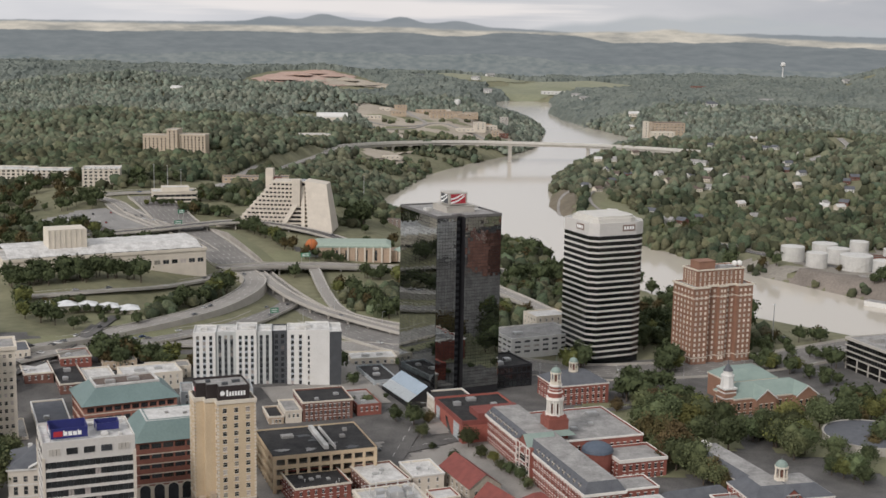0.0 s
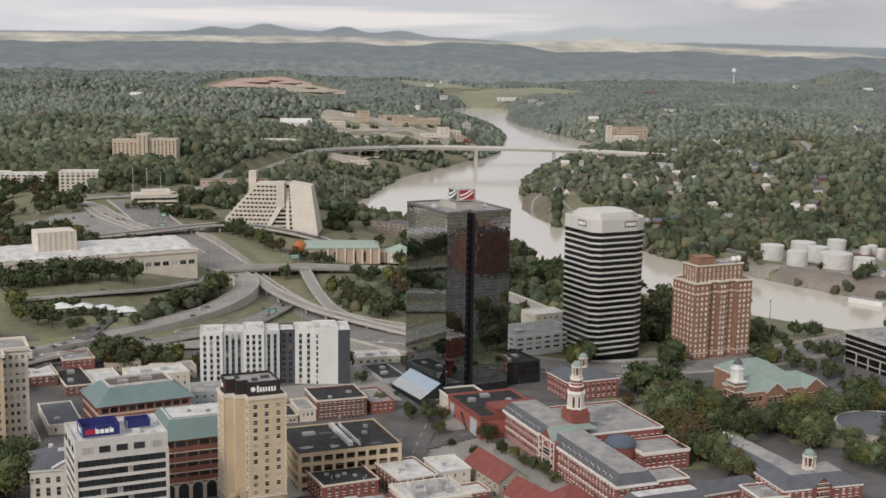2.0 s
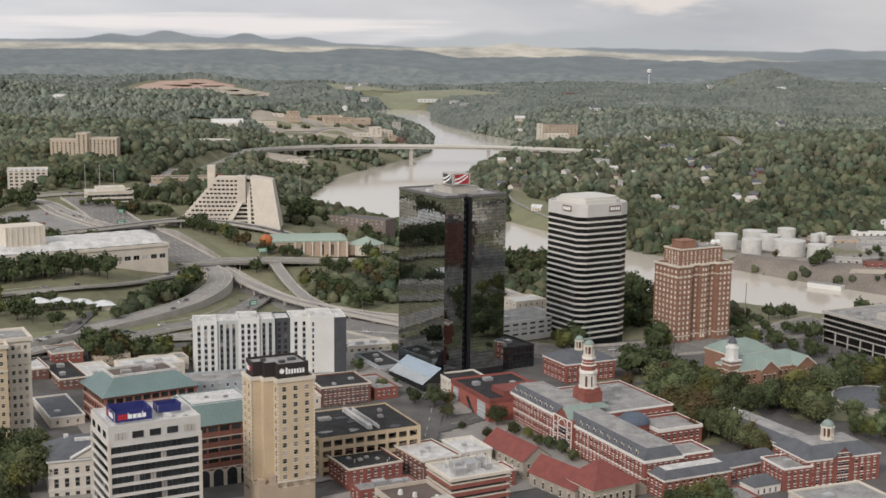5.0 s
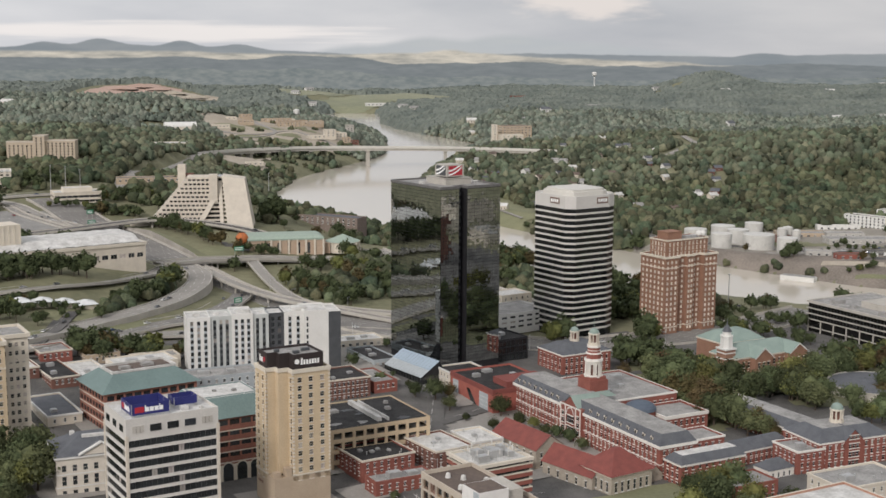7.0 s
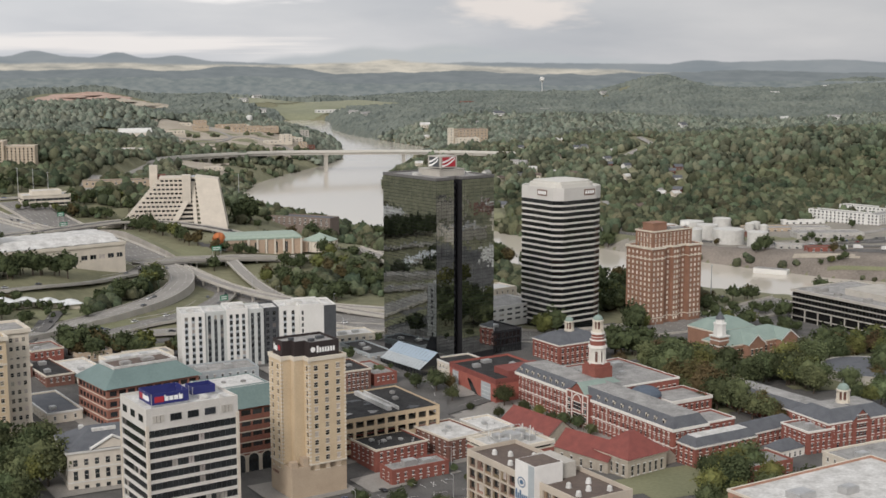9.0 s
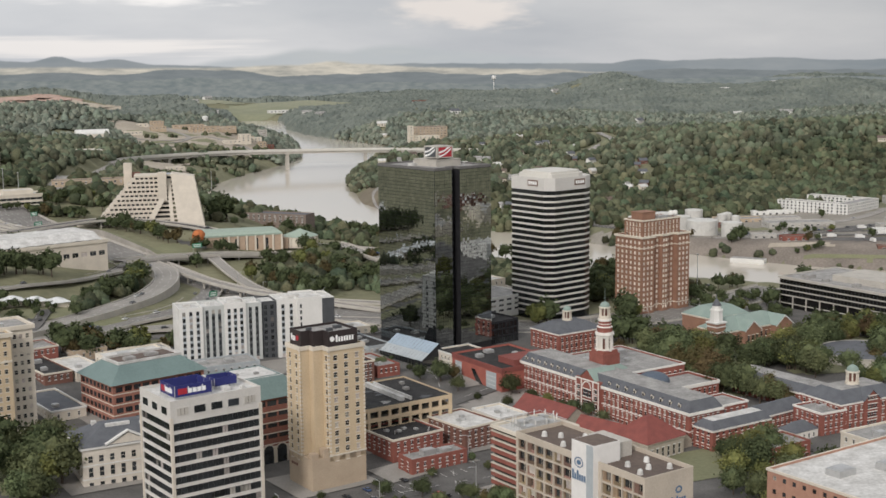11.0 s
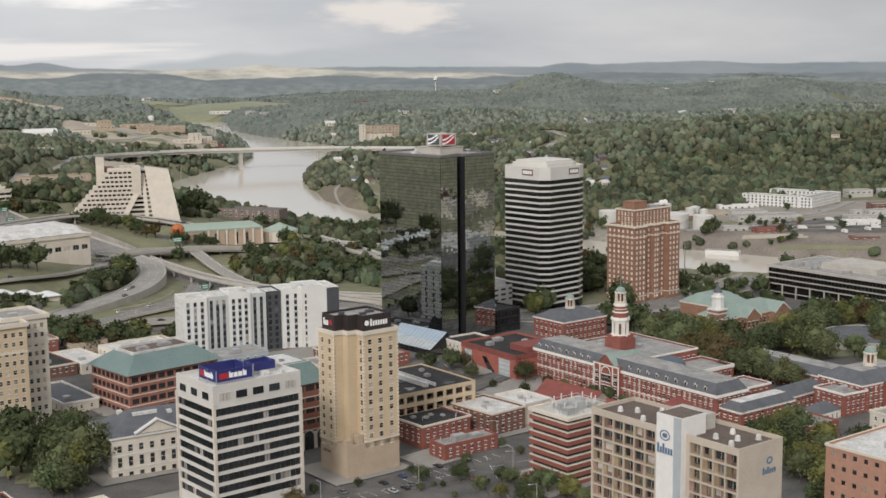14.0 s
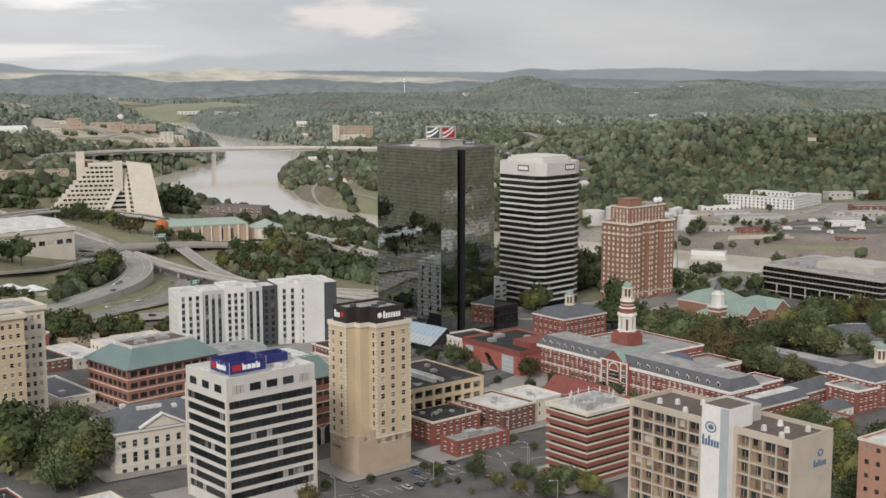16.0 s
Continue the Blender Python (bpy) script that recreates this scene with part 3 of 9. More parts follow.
def rooftop(root, items, z, material=None):
    """Plant on a flat roof: each a small housing with its louvre or lid."""
    for x, y, w, d, h in items:
        bm = bmesh.new()
        box(bm, x, x + w, y, y + d, z, z + h)
        box(bm, x + w * 0.12, x + w * 0.88, y + d * 0.12, y + d * 0.88, z + h, z + h + 0.18)
        box(bm, x + w * 0.1, x + w * 0.9, y - 0.06, y, z + h * 0.25, z + h * 0.8)
        part("roof_unit", bm, material or METAL, root)


def low_house(name, label, x, y, yaw, w, d, z1, wall, roof, nf, nl, rows=2, pitch=3.6, h=1.9, ww=1.1, cornice=None, units=(), style="trim", frame=None, lit=0.15, group="", z0=None, top=2.0, parapet=0.8):
    """A plain street building with a flat roof."""
    m = site(x, y, yaw, z0)
    hh = z1 - m.translation.z
    root = thing(name, label, "building", m, group)
    rw = floors(hh - top, rows, pitch, h)
    rw = [r for r in rw if r[0] > 1.2]
    specs = {}
    if nf:
        specs[0] = (bays(w, nf, ww), rw)
    if nl:
        specs[3] = (bays(d, nl, ww), rw)
    shell(root, rect(w, d), 0, hh, wall, roof, specs, parapet, cornice, style=style, frame=frame, lit=lit)
    rooftop(root, units, hh - parapet)
    if y < 640 and w * d > 180:
        rs = random.Random(int(x * 7 + y))
        for k in range(4):
            u, v = rs.uniform(2, w - 2), rs.uniform(2, d - 2)
            bm = bmesh.new()
            top = hh - parapet + rs.uniform(0.9, 1.5)
            drum(bm, u, v, hh - parapet, top, 0.22, 0.22, 8)
            drum(bm, u, v, top - 0.06, top + 0.16, 0.4, 0.4, 8)
            part("vent_pipe", bm, METAL, root)
    return root

# ---- towers ----
def curtain(root, poly, z0, z1, pw, ph, material, skip=()):
    """Mirror panes hung on a plan, each very slightly out of true, one mesh to a face."""
    rs = random.Random(4)
    for k in range(len(poly)):
        if k in skip:
            continue
        p, q = poly[k], poly[(k + 1) % len(poly)]
        w = math.dist(p, q)
        f = face_matrix(p, q)
        nu, nv = max(1, round(w / pw)), max(1, round((z1 - z0) / ph))
        su, sv = w / nu, (z1 - z0) / nv
        bm = bmesh.new()
        for i in range(nu):
            for j in range(nv):
                a, b = (rs.gauss(0, 0.0011) + 0.0005 * math.sin(i * 0.55 + 2.1 * math.sin(j * 0.23))) * su, (rs.gauss(0, 0.0011) + 0.0005 * math.sin(j * 0.4 + 1.7 * math.sin(i * 0.31))) * sv
                u0, u1, v0, v1 = i * su + 0.07, (i + 1) * su - 0.07, z0 + j * sv + 0.08, z0 + (j + 1) * sv - 0.08
                quad(bm, [f @ Vector(c) for c in ((u0, -0.12 - a - b, v0), (u1, -0.12 + a - b, v0), (u1, -0.12 + a + b, v1), (u0, -0.12 - a + b, v1))])
        tagged(part("glass_skin", bm, material, root, "dark mirror glass panes"), kind="stuff")


def glass_tower():
    m = pose(-4.5, 741, -4, 0, 0, 25.6)
    root = thing("glass_tower", "tall black mirror-glass office tower with notched corner and roof sign", "skyscraper", m)
    H = 109.0
    plan = [(0, 0), (12.5, 0), (12.5, 4.5), (17.5, 4.5), (17.5, -1.2), (41, -1.2), (41, 52), (0, 52)]
    bm = bmesh.new()
    for k in range(len(plan)):
        p, q = plan[k], plan[(k + 1) % len(plan)]
        quad(bm, [(*p, 0), (*q, 0), (*q, H), (*p, H)])
    part("core", bm, DARK, root)
    curtain(root, plan, 6, H - 1.2, 1.7, 1.95, GLASS_BLACK, skip=(1, 2, 3))
    bm = bmesh.new()
    ring(bm, plan, H - 1.0, H + 0.5, 0.25, 0, 0.9)
    part("parapet", bm, mat("tower_parapet", (0.15, 0.145, 0.14), rough=0.6), root)
    bm = bmesh.new()
    bm.faces.new([bm.verts.new((*p, H - 0.4)) for p in inset_poly(plan, 0.5)])
    part("roof", bm, ROOF_GREY, root, "pale grey gravel roof")
    # dark slot of the notch, with louvres
    for k in range(26):
        bm = bmesh.new()
        box(bm, 13.2, 16.8, 4.1, 4.4, 6 + k * 3.9, 6 + k * 3.9 + 1.9)
        part("louvre", bm, CHARCOAL, root)
    # penthouse and sign box
    bm = bmesh.new()
    box(bm, 13, 31, 14, 34, H - 0.4, H + 3.2)
    box(bm, 12.6, 31.4, 13.6, 34.4, H + 3.2, H + 3.5)
    part("penthouse", bm, CONCRETE, root)
    sign = thing("roof_sign", "white roof sign box with red emblems on two sides", "sign", m @ Matrix.Translation((14.5, 15, H + 3.5)))
    bm = bmesh.new()
    box(bm, 0, 12, 0, 12, 0.8, 7.6)
    for x, y in ((1, 1), (11, 1), (1, 11), (11, 11)):
        box(bm, x - 0.25, x + 0.25, y - 0.25, y + 0.25, 0, 0.8)
    part("box", bm, CONCRETE, sign)
    for nm, f in (("front", Matrix.Identity(4)), ("side", Matrix.Translation((0, 12, 0)) @ Matrix.Rotation(-math.pi / 2, 4, "Z"))):
        bm = bmesh.new()
        quad(bm, [f @ Vector(p) for p in ((1.2, -0.1, 1.4), (10.8, -0.1, 1.4), (10.8, -0.1, 7.0), (1.2, -0.1, 7.0))])
        part("panel", bm, SIGN_RED if nm == "front" else CHARCOAL, sign, "red or dark emblem panel")
        bm = bmesh.new()
        for k in range(2):
            pts = [(1.2 + t * 9.0, 1.4 + k * 2.2 + 4.0 * t ** 1.8) for t in (0, 0.25, 0.5, 0.75, 1)]
            for (a, b), (c, d) in zip(pts[:-1], pts[1:]):
                quad(bm, [f @ Vector(p) for p in ((a, -0.16, b), (c, -0.16, min(d, 6.9)), (c, -0.16, min(d + 1.0, 7.0)), (a, -0.16, min(b + 1.0, 7.0)))])
        part("swoosh", bm, SIGN_WHITE, sign, "white curved stripes")
    rooftop(root, [(32.5, 20, 4, 5, 2.2), (5, 26, 4, 4, 1.6), (20, 40, 6, 4, 2.0), (33, 38, 3, 4, 1.5)], H - 0.4, ROOF_WHITE)
    dish = thing("satellite_dish", "small white satellite dish on the tower roof", "antenna", m @ Matrix.Translation((30, 9, H - 0.4)))
    bm = bmesh.new()
    drum(bm, 0, 0, 0, 1.6, 0.2, 0.2, 6)
    part("mast", bm, METAL, dish)
    bm = bmesh.new()
    drum(bm, 0, 0, 1.6, 2.4, 0.3, 1.9, 14, cap=False)
    part("bowl", bm, WHITE, dish)


def glass_tower_base():
    """Low wings at the foot: dark plinth, glazed lean-to roof, small annex."""
    m = pose(-4.5, 741, -4, 0, 0, 25.6)
    lean = thing("glazed_atrium", "low atrium with sloping silvery glass roof and black glass walls", "atrium", m @ pose(-24, -17, 0))
    bm = bmesh.new()
    box(bm, 0, 16.5, 0, 38, 0, 6.5)
    part("wall", bm, GLASS_BAND, lean)
    roofm = mat("glazed_roof", (0.42, 0.50, 0.56), (0.36, 0.44, 0.50), 0.15, 0.5, scale=0.1)
    for k in range(13):
        bm = bmesh.new()
        y0, y1 = k * 38 / 13 + 0.1, (k + 1) * 38 / 13 - 0.1
        quad(bm, [(-0.6, y1, 6.4), (-0.6, y0, 6.4), (5, y0, 9.9), (5, y1, 9.9)], 1)
        quad(bm, [(5, y1, 9.9), (5, y0, 9.9), (12, y0, 14.4), (12, y1, 14.4)])
        part("roof_pane", bm, [roofm, GREYBLUE], lean)
    bm = bmesh.new()
    quad(bm, [(-0.7, 38, 6.2), (-0.7, 0, 6.2), (12, 0, 14.2), (12, 38, 14.2)])
    quad(bm, [(12, 38, 14.2), (12, 0, 14.2), (16.5, 0, 6.5), (16.5, 38, 6.5)])
    quad(bm, [(0, 0, 6.2), (16.5, 0, 6.2), (12, 0, 14.2)])
    for k in range(14):
        box(bm, -0.3, 0.1, k * 38 / 13 - 0.12, k * 38 / 13 + 0.12, 0, 6.5)
    part("frame", bm, DARK, lean)
    annex = thing("tower_annex", "low dark glass annex with flat roof beside the tower", "building", m @ pose(41.5, 4, 0))
    shell(annex, rect(26, 30), 0, 15, DARK, ROOF_DARK, {0: (bays(26, 8, 2.6), floors(13.5, 3, 4.2, 3.2), "plain"), 3: (bays(30, 8, 2.6), floors(13.5, 3, 4.2, 3.2), "plain")}, glass=GLASS_BAND, frame=DARK)
    rooftop(annex, [(4, 5, 5, 4, 2), (14, 12, 4, 4, 1.6)], 14.1)


BAND_PANEL = mat("pale_band_panel", (0.60, 0.58, 0.525), (0.52, 0.50, 0.455), 0.55, scale=0.08, fine=1.2, bump=0.03)


def banded_tower():
    m = pose(96, 837, -10, 0, 0, 25)
    root = thing("banded_tower", "office tower with white bands, dark ribbon glass and cut corners", "skyscraper", m)
    plan = [(5, 0), (33, 0), (40, 3), (44, 11), (44, 34), (38, 42), (8, 42), (0, 36), (0, 5)]
    n, pitch, base, top = 21, 3.9, 7.2, 97.5
    bm = bmesh.new()
    for k in range(len(plan)):
        p, q = plan[k], plan[(k + 1) % len(plan)]
        quad(bm, [(*p, 0), (*q, 0), (*q, top), (*p, top)])
    part("core", bm, glass_mat("deep_band_glass", (0.012, 0.015, 0.015), 0.05, 0.55, 0.3), root, "dark glass core")
    for k in range(n):
        z = base + k * pitch
        bm = bmesh.new()
        ring(bm, plan, z, z + 1.25, 0.25, 0, 0.5)
        part("spandrel", bm, BAND_PANEL, root, "white horizontal band")
    # mullions behind the bands
    bm = bmesh.new()
    for k in range(len(plan)):
        p, q = plan[k], plan[(k + 1) % len(plan)]
        w, f = math.dist(p, q), face_matrix(p, q)
        for i in range(int(w / 1.6) + 1):
            box(bm, i * 1.6 - 0.05, i * 1.6 + 0.05, -0.1, 0.02, 7, 89, m=f)
    tagged(part("mullion", bm, DARK, root), kind="stuff")
    bm = bmesh.new()
    ring(bm, plan, base + n * pitch, top, 0.35, 0, 0.9)
    part("crown", bm, mat("crown_panel", (0.60, 0.58, 0.54), (0.52, 0.50, 0.465), 0.6, scale=0.1, fine=1.5, bump=0.05), root, "plain pale crown")
    bm = bmesh.new()
    bm.faces.new([bm.verts.new((*p, top - 0.8)) for p in inset_poly(plan, 0.4)])
    part("roof", bm, ROOF_WHITE, root)
    bm = bmesh.new()
    bmesh.ops.recalc_face_normals(bm, faces=list(bm.faces))
    for z0, z1, t in ((top - 0.8, top + 2.0, 4.5), (top + 2.0, top + 3.4, 6.5)):
        poly = inset_poly(plan, t)
        for k in range(len(poly)):
            p, q = poly[k], poly[(k + 1) % len(poly)]
            quad(bm, [(*p, z0), (*q, z0), (*q, z1), (*p, z1)])
        bm.faces.new([bm.verts.new((*p, z1)) for p in poly])
    part("penthouse", bm, BAND_PANEL, root, "pale stepped plant storey")
    for nm, f in (("a", face_matrix((0, 36), (0, 5))), ("b", face_matrix((5, 0), (33, 0)))):
        x = 16 if nm == "a" else 17.5
        sign = thing("fascia_sign", "brown framed building sign with pale raised bars", "sign", m @ f @ Matrix.Translation((x, -0.4, top - 5.6)))
        bm = bmesh.new()
        box(bm, 0, 9.5, -0.2, 0.1, 0, 4.0)
        part("board", bm, mat("sign_brown", (0.20, 0.13, 0.10), rough=0.6), sign)
        bm = bmesh.new()
        for k in range(4):
            box(bm, 0.9 + k * 2.05, 2.4 + k * 2.05, -0.34, -0.21, 0.9, 3.1)
        part("bar", bm, SIGN_WHITE, sign)


def brick_hotel():
    m = pose(166, 849, -12, 0, 0, 23)
    root = thing("brick_hotel", "tall brown brick former hotel with pale stone trim and stepped top", "tower", m)
    H = 56.5
    plan = [(0, 0), (12, 0), (12, 3.5), (21, 3.5), (21, 1.2), (27, 1.2), (27, 3.5), (35, 3.5), (35, 0), (47, 0), (47, 25), (0, 25)]
    rows = floors(H - 3.2, 14, 3.55, 2.0)
    def cols(k):
        w = math.dist(plan[k], plan[(k + 1) % len(plan)])
        return bays(w, max(1, round(w / 3.9)), 1.75, 0.5)
    specs = {k: (cols(k), rows, "plain") for k in (0, 2, 4, 6, 8, 11)}
    stone = mat("hotel_stone_trim", (0.70, 0.63, 0.52), (0.60, 0.54, 0.44), 0.8, scale=0.2)
    shell(root, plan, 0, H, BRICK_AJ, ROOF_GREY, specs, 0.9, stone, glass=BLIND_CREAM, frame=stone, depth=0.16, corn_h=1.3, corn_out=0.7)
    for z0, z1 in ((H - 8.2, H - 7.6), (7.6, 8.3)):
        bm = bmesh.new()
        ring(bm, plan, z0, z1, 0.28, 0, 0.65)
        part("string_course", bm, stone, root)
    up = rect(37, 17, 5, 4.6)
    rows2 = floors(H + 8.2, 3, 3.4, 1.9)
    shell(root, up, H - 0.9, H + 10.5, BRICK_AJ, ROOF_GREY, {0: (bays(37, 10, 1.4), rows2, "trim"), 3: (bays(17, 5, 1.4), rows2, "trim")}, 0.8, stone, glass=BLIND_CREAM, frame=stone, lit=0.15, corn_h=0.9, corn_out=0.5, name="upper_wall")
    bm = bmesh.new()
    box(bm, 8, 21, 8, 18, H + 9.7, H + 15)
    box(bm, 7.7, 21.3, 7.7, 18.3, H + 15, H + 15.4)
    part("lift_house", bm, BRICK_AJ, root)
    rooftop(root, [(25, 8, 5, 4, 2.0), (33, 10, 4, 4, 1.6)], H + 9.7)
    for x in (36.5, 40.5):
        d = thing("satellite_dish", "white satellite dish on the brick hotel roof", "antenna", m @ pose(x, 8, H + 9.7, 0, 0, -48))
        bm = bmesh.new()
        drum(bm, 0, 0, 0, 2.2, 0.2, 0.2, 6)
        part("mast", bm, METAL, d)
        bm = bmesh.new()
        dome(bm, 0, 0, 0, 1.9, 0.8, 14, 3)
        bm.transform(pose(0, -0.2, 3.2, -100, 0, 0) @ Matrix.Scale(-1, 4, (0, 0, 1)))
        part("bowl", bm, WHITE, d)


def bank_block():
    m = pose(-162, 508.5, -6, 0, 0, 22)
    root = thing("bank_office", "white concrete office block with ribbon windows and grey corner piers", "office building", m)
    W, D, H = 37.0, 27.5, 50.5
    rows = floors(H - 8.6, 9, 4.1, 2.75)
    stone = mat("bank_panel", (0.60, 0.575, 0.53), (0.50, 0.48, 0.445), 0.7, scale=0.12, fine=2)
    fc, lc = bays(W, 16, 2.12, 0.9), bays(D, 12, 2.05, 0.9)
    shell(root, rect(W, D), 0, H, stone, ROOF_WHITE, {0: (fc, rows, "plain", [(0.9, W - 0.9)]), 3: (lc, rows, "plain", [(0.9, D - 0.9)])}, 1.0, None, glass=GLASS_BAND, frame=DARK, lit=0.05)
    for f, w, n in ((face_matrix((0, 0), (W, 0)), W, 5), (face_matrix((0, D), (0, 0)), D, 3)):
        for k, (c, d) in enumerate(bays(w, n, 4.8, 1.2)):
            bm = bmesh.new()
            box(bm, c - 0.15, d + 0.15, -0.12, 0.02, H - 6.0, H - 2.8, m=f)
            part("attic_frame", bm, stone, root)
        for k, (c, d) in enumerate(bays(w, n, 4.5, 1.2)):
            g = GLASS if 0 < k < n - 1 or n == 3 and k != 1 else CONCRETE
            ob = new("attic_window", pane_mesh(d - c, 2.7, g, DARK, "bars"))
            ob.parent, ob.matrix_local = root, f @ Matrix.Translation(((c + d) / 2, -0.2, H - 4.4))
        for r0, r1 in rows:
            bm = bmesh.new()
            box(bm, 0.4, w - 0.4, -0.16, 0.0, r1 + 0.08, r1 + 0.4, m=f)
            part("sun_ledge", bm, stone, root)
    for x, y in ((-0.35, -0.35), (W - 0.75, -0.35), (-0.35, D - 0.75)):
        bm = bmesh.new()
        box(bm, x, x + 1.1, y, y + 1.1, 0, H - 6.5)
        part("corner_pier", bm, CREAM_CONC, root)
    rooftop(root, [(15, 18, 3, 2, 1.5), (24, 5, 3, 3, 1.4), (29, 13, 2, 2, 1.2), (20, 20, 2.5, 2, 1.3), (6, 17, 2, 2, 1.2), (33, 21, 2, 2, 1.5), (31, 4, 1.6, 1.6, 1.0)], H - 1.0, ROOF_WHITE)
    for x, y, w, d, h, big in ((3.5, 3.5, 15, 12.5, 5.4, True), (22.5, 9.5, 9.5, 7, 4.2, False)):
        s = thing("rooftop_screen", "blue rooftop screen with raised white and red bars" if big else "blue rooftop plant screen", "sign", m @ Matrix.Translation((x, y, H - 1.0)))
        bm = bmesh.new()
        for a in (0, w):
            for b in (0, d / 2, d):
                box(bm, a - 0.12, a + 0.12, b - 0.12, b + 0.12, 0, h)
        part("post", bm, METAL, s)
        for f, L in ((face_matrix((0, 0), (w, 0)), w), (face_matrix((0, d), (0, 0)), d), (face_matrix((w, 0), (w, d)), d), (face_matrix((w, d), (0, d)), w)):
            bm = bmesh.new()
            box(bm, 0, L, -0.1, 0.1, 1.1, h, m=f)
            part("screen_panel", bm, SIGN_BLUE, s)
        if big:
            for f, L in ((face_matrix((0, 0), (w, 0)), w), (face_matrix((0, d), (0, 0)), d)):
                bm = bmesh.new()
                k = L / 15.0
                for a, b in ((5.2, 6.8), (7.1, 8.7), (9.0, 10.6), (10.9, 12.4)):
                    box(bm, a * k, b * k, -0.22, -0.11, 2.2, 3.9, m=f)
                box(bm, 5.2 * k, 5.6 * k, -0.22, -0.11, 3.9, 4.6, m=f)
                box(bm, 10.9 * k, 11.3 * k, -0.22, -0.11, 3.9, 4.6, m=f)
                part("bar", bm, SIGN_WHITE, s)
                bm = bmesh.new()
                box(bm, 1.2 * k, 4.9 * k, -0.22, -0.11, 2.0, 4.2, m=f)
                part("red_bar", bm, SIGN_RED, s, "red block")


def cream_tower():
    m = pose(-105.5, 543.5, -10, 0, 0, 21)
    root = thing("cream_tower", "slender cream stone tower with notched corner and dark sign crown", "tower", m)
    W, D, H, P = 25.5, 19.5, 62.0, 16.5
    plan = [(8.5, 0), (W, 0), (W, D), (0, D), (0, 8.0), (4.2, 8.0), (4.2, 4.6), (8.5, 4.6)]
    rows = floors(H - 3.6, 13, 3.5, 2.1)
    specs = {0: ([(2.4, 4.2), (7.4, 9.2), (12.6, 14.4)], rows, "trim"), 3: ([(2.0, 3.6), (7.2, 8.8)], rows, "trim")}
    shell(root, plan, P, H, CREAM, ROOF_GREY, specs, 1.0, CREAM_LT, glass=GLASS, frame=CREAM_LT, lit=0.3, corn_h=1.6, corn_out=0.4)
    # one window stack on the inner return of the notch
    f = face_matrix((8.5, 4.6), (8.5, 0))
    windows(root, f, [(2.4, 3.4)], rows, GLASS, CREAM_LT, "trim", -0.05)
    specs = {}
    shell(root, rect(W, D), 0, P, TAN, TAN, {}, 0.3, None, name="podium_wall")
    bm = bmesh.new()
    box(bm, 0.6, 3.4, 1.0, 4.2, P - 0.3, P + 2.0)
    box(bm, 5.6, 8.0, 0.5, 4.0, P - 0.3, P + 3.4)
    part("podium_housing", bm, TAN, root)
    # pale quoins at the corners and a band over the podium
    bm = bmesh.new()
    for x, y in ((8.4, -0.12), (W - 0.7, -0.12), (-0.12, D - 0.7), (-0.12, 8.0)):
        for k in range(28):
            box(bm, x, x + 0.85, y, y + 0.85, P + k * 1.6, P + k * 1.6 + 0.9)
    tagged(part("quoin", bm, CREAM_LT, root), kind="stuff")
    bm = bmesh.new()
    box(bm, 8.4, W + 0.2, -0.2, 0.1, P - 0.1, P + 0.5)
    part("band", bm, CREAM_LT, root)
    bm = bmesh.new()
    box(bm, -0.2, 0.1, 8.0, D + 0.2, P - 0.1, P + 0.5)
    part("band", bm, CREAM_LT, root)
    bm = bmesh.new()
    for k in range(5):
        box(bm, 2.0 + k * 1.1, 2.8 + k * 1.1, -0.06, 0.02, 11.2, 12.3, m=face_matrix((0, D), (0, 0)))
    part("wall_mark", bm, BRICK_DK, root, "small dark marks")
    s = thing("crown_sign", "black roof sign crown with pale bars and round marks", "sign", m @ Matrix.Translation((0, 0, H - 1.0)))
    plan2 = [(9.6, 1.2), (W - 2.5, 1.2), (W - 2.5, D - 1.5), (1.2, D - 1.5), (1.2, 9), (5.2, 9), (5.2, 5.6), (9.6, 5.6)]
    for k in range(len(plan2)):
        p, q = plan2[k], plan2[(k + 1) % len(plan2)]
        bm = bmesh.new()
        box(bm, 0, math.dist(p, q), -0.15, 0.15, 0.4, 7.2, m=face_matrix(p, q))
        part("screen", bm, mat("sign_screen_brown", (0.040, 0.031, 0.030), (0.030, 0.023, 0.022), 0.6), s)
    bm = bmesh.new()
    bm.faces.new([bm.verts.new((*p, 6.2)) for p in plan2])
    part("roof_deck", bm, ROOF_GREY, s)
    for x, y, w in ((12, 6, 2.5), (17, 9, 3.5), (6, 12, 2)):
        bm = bmesh.new()
        box(bm, x, x + w, y, y + 1.6, 6.2, 7.4)
        part("roof_unit", bm, CHARCOAL, s)
    for p, q, a in ((plan2[0], plan2[1], 3.2), (plan2[3], plan2[4], 1.2)):
        f = face_matrix(p, q)
        bm = bmesh.new()
        n = 7 if a > 2 else 3
        for k in range(n):
            box(bm, a + k * 1.25, a + 0.85 + k * 1.25, -0.28, -0.16, 2.6, 5.4 if k == 0 else 4.6, m=f)
        part("bar", bm, SIGN_WHITE, s)
        bm = bmesh.new()
        drum(bm, 0, 0, 0, 0.12, 1.1, 1.1, 10)
        bm.transform(f @ Matrix.Translation((1.5 if a > 2 else 6.2, -0.16, 4.0)) @ Matrix.Rotation(math.pi / 2, 4, "X"))
        part("round_mark", bm, SIGN_WHITE if a > 2 else SIGN_RED, s)


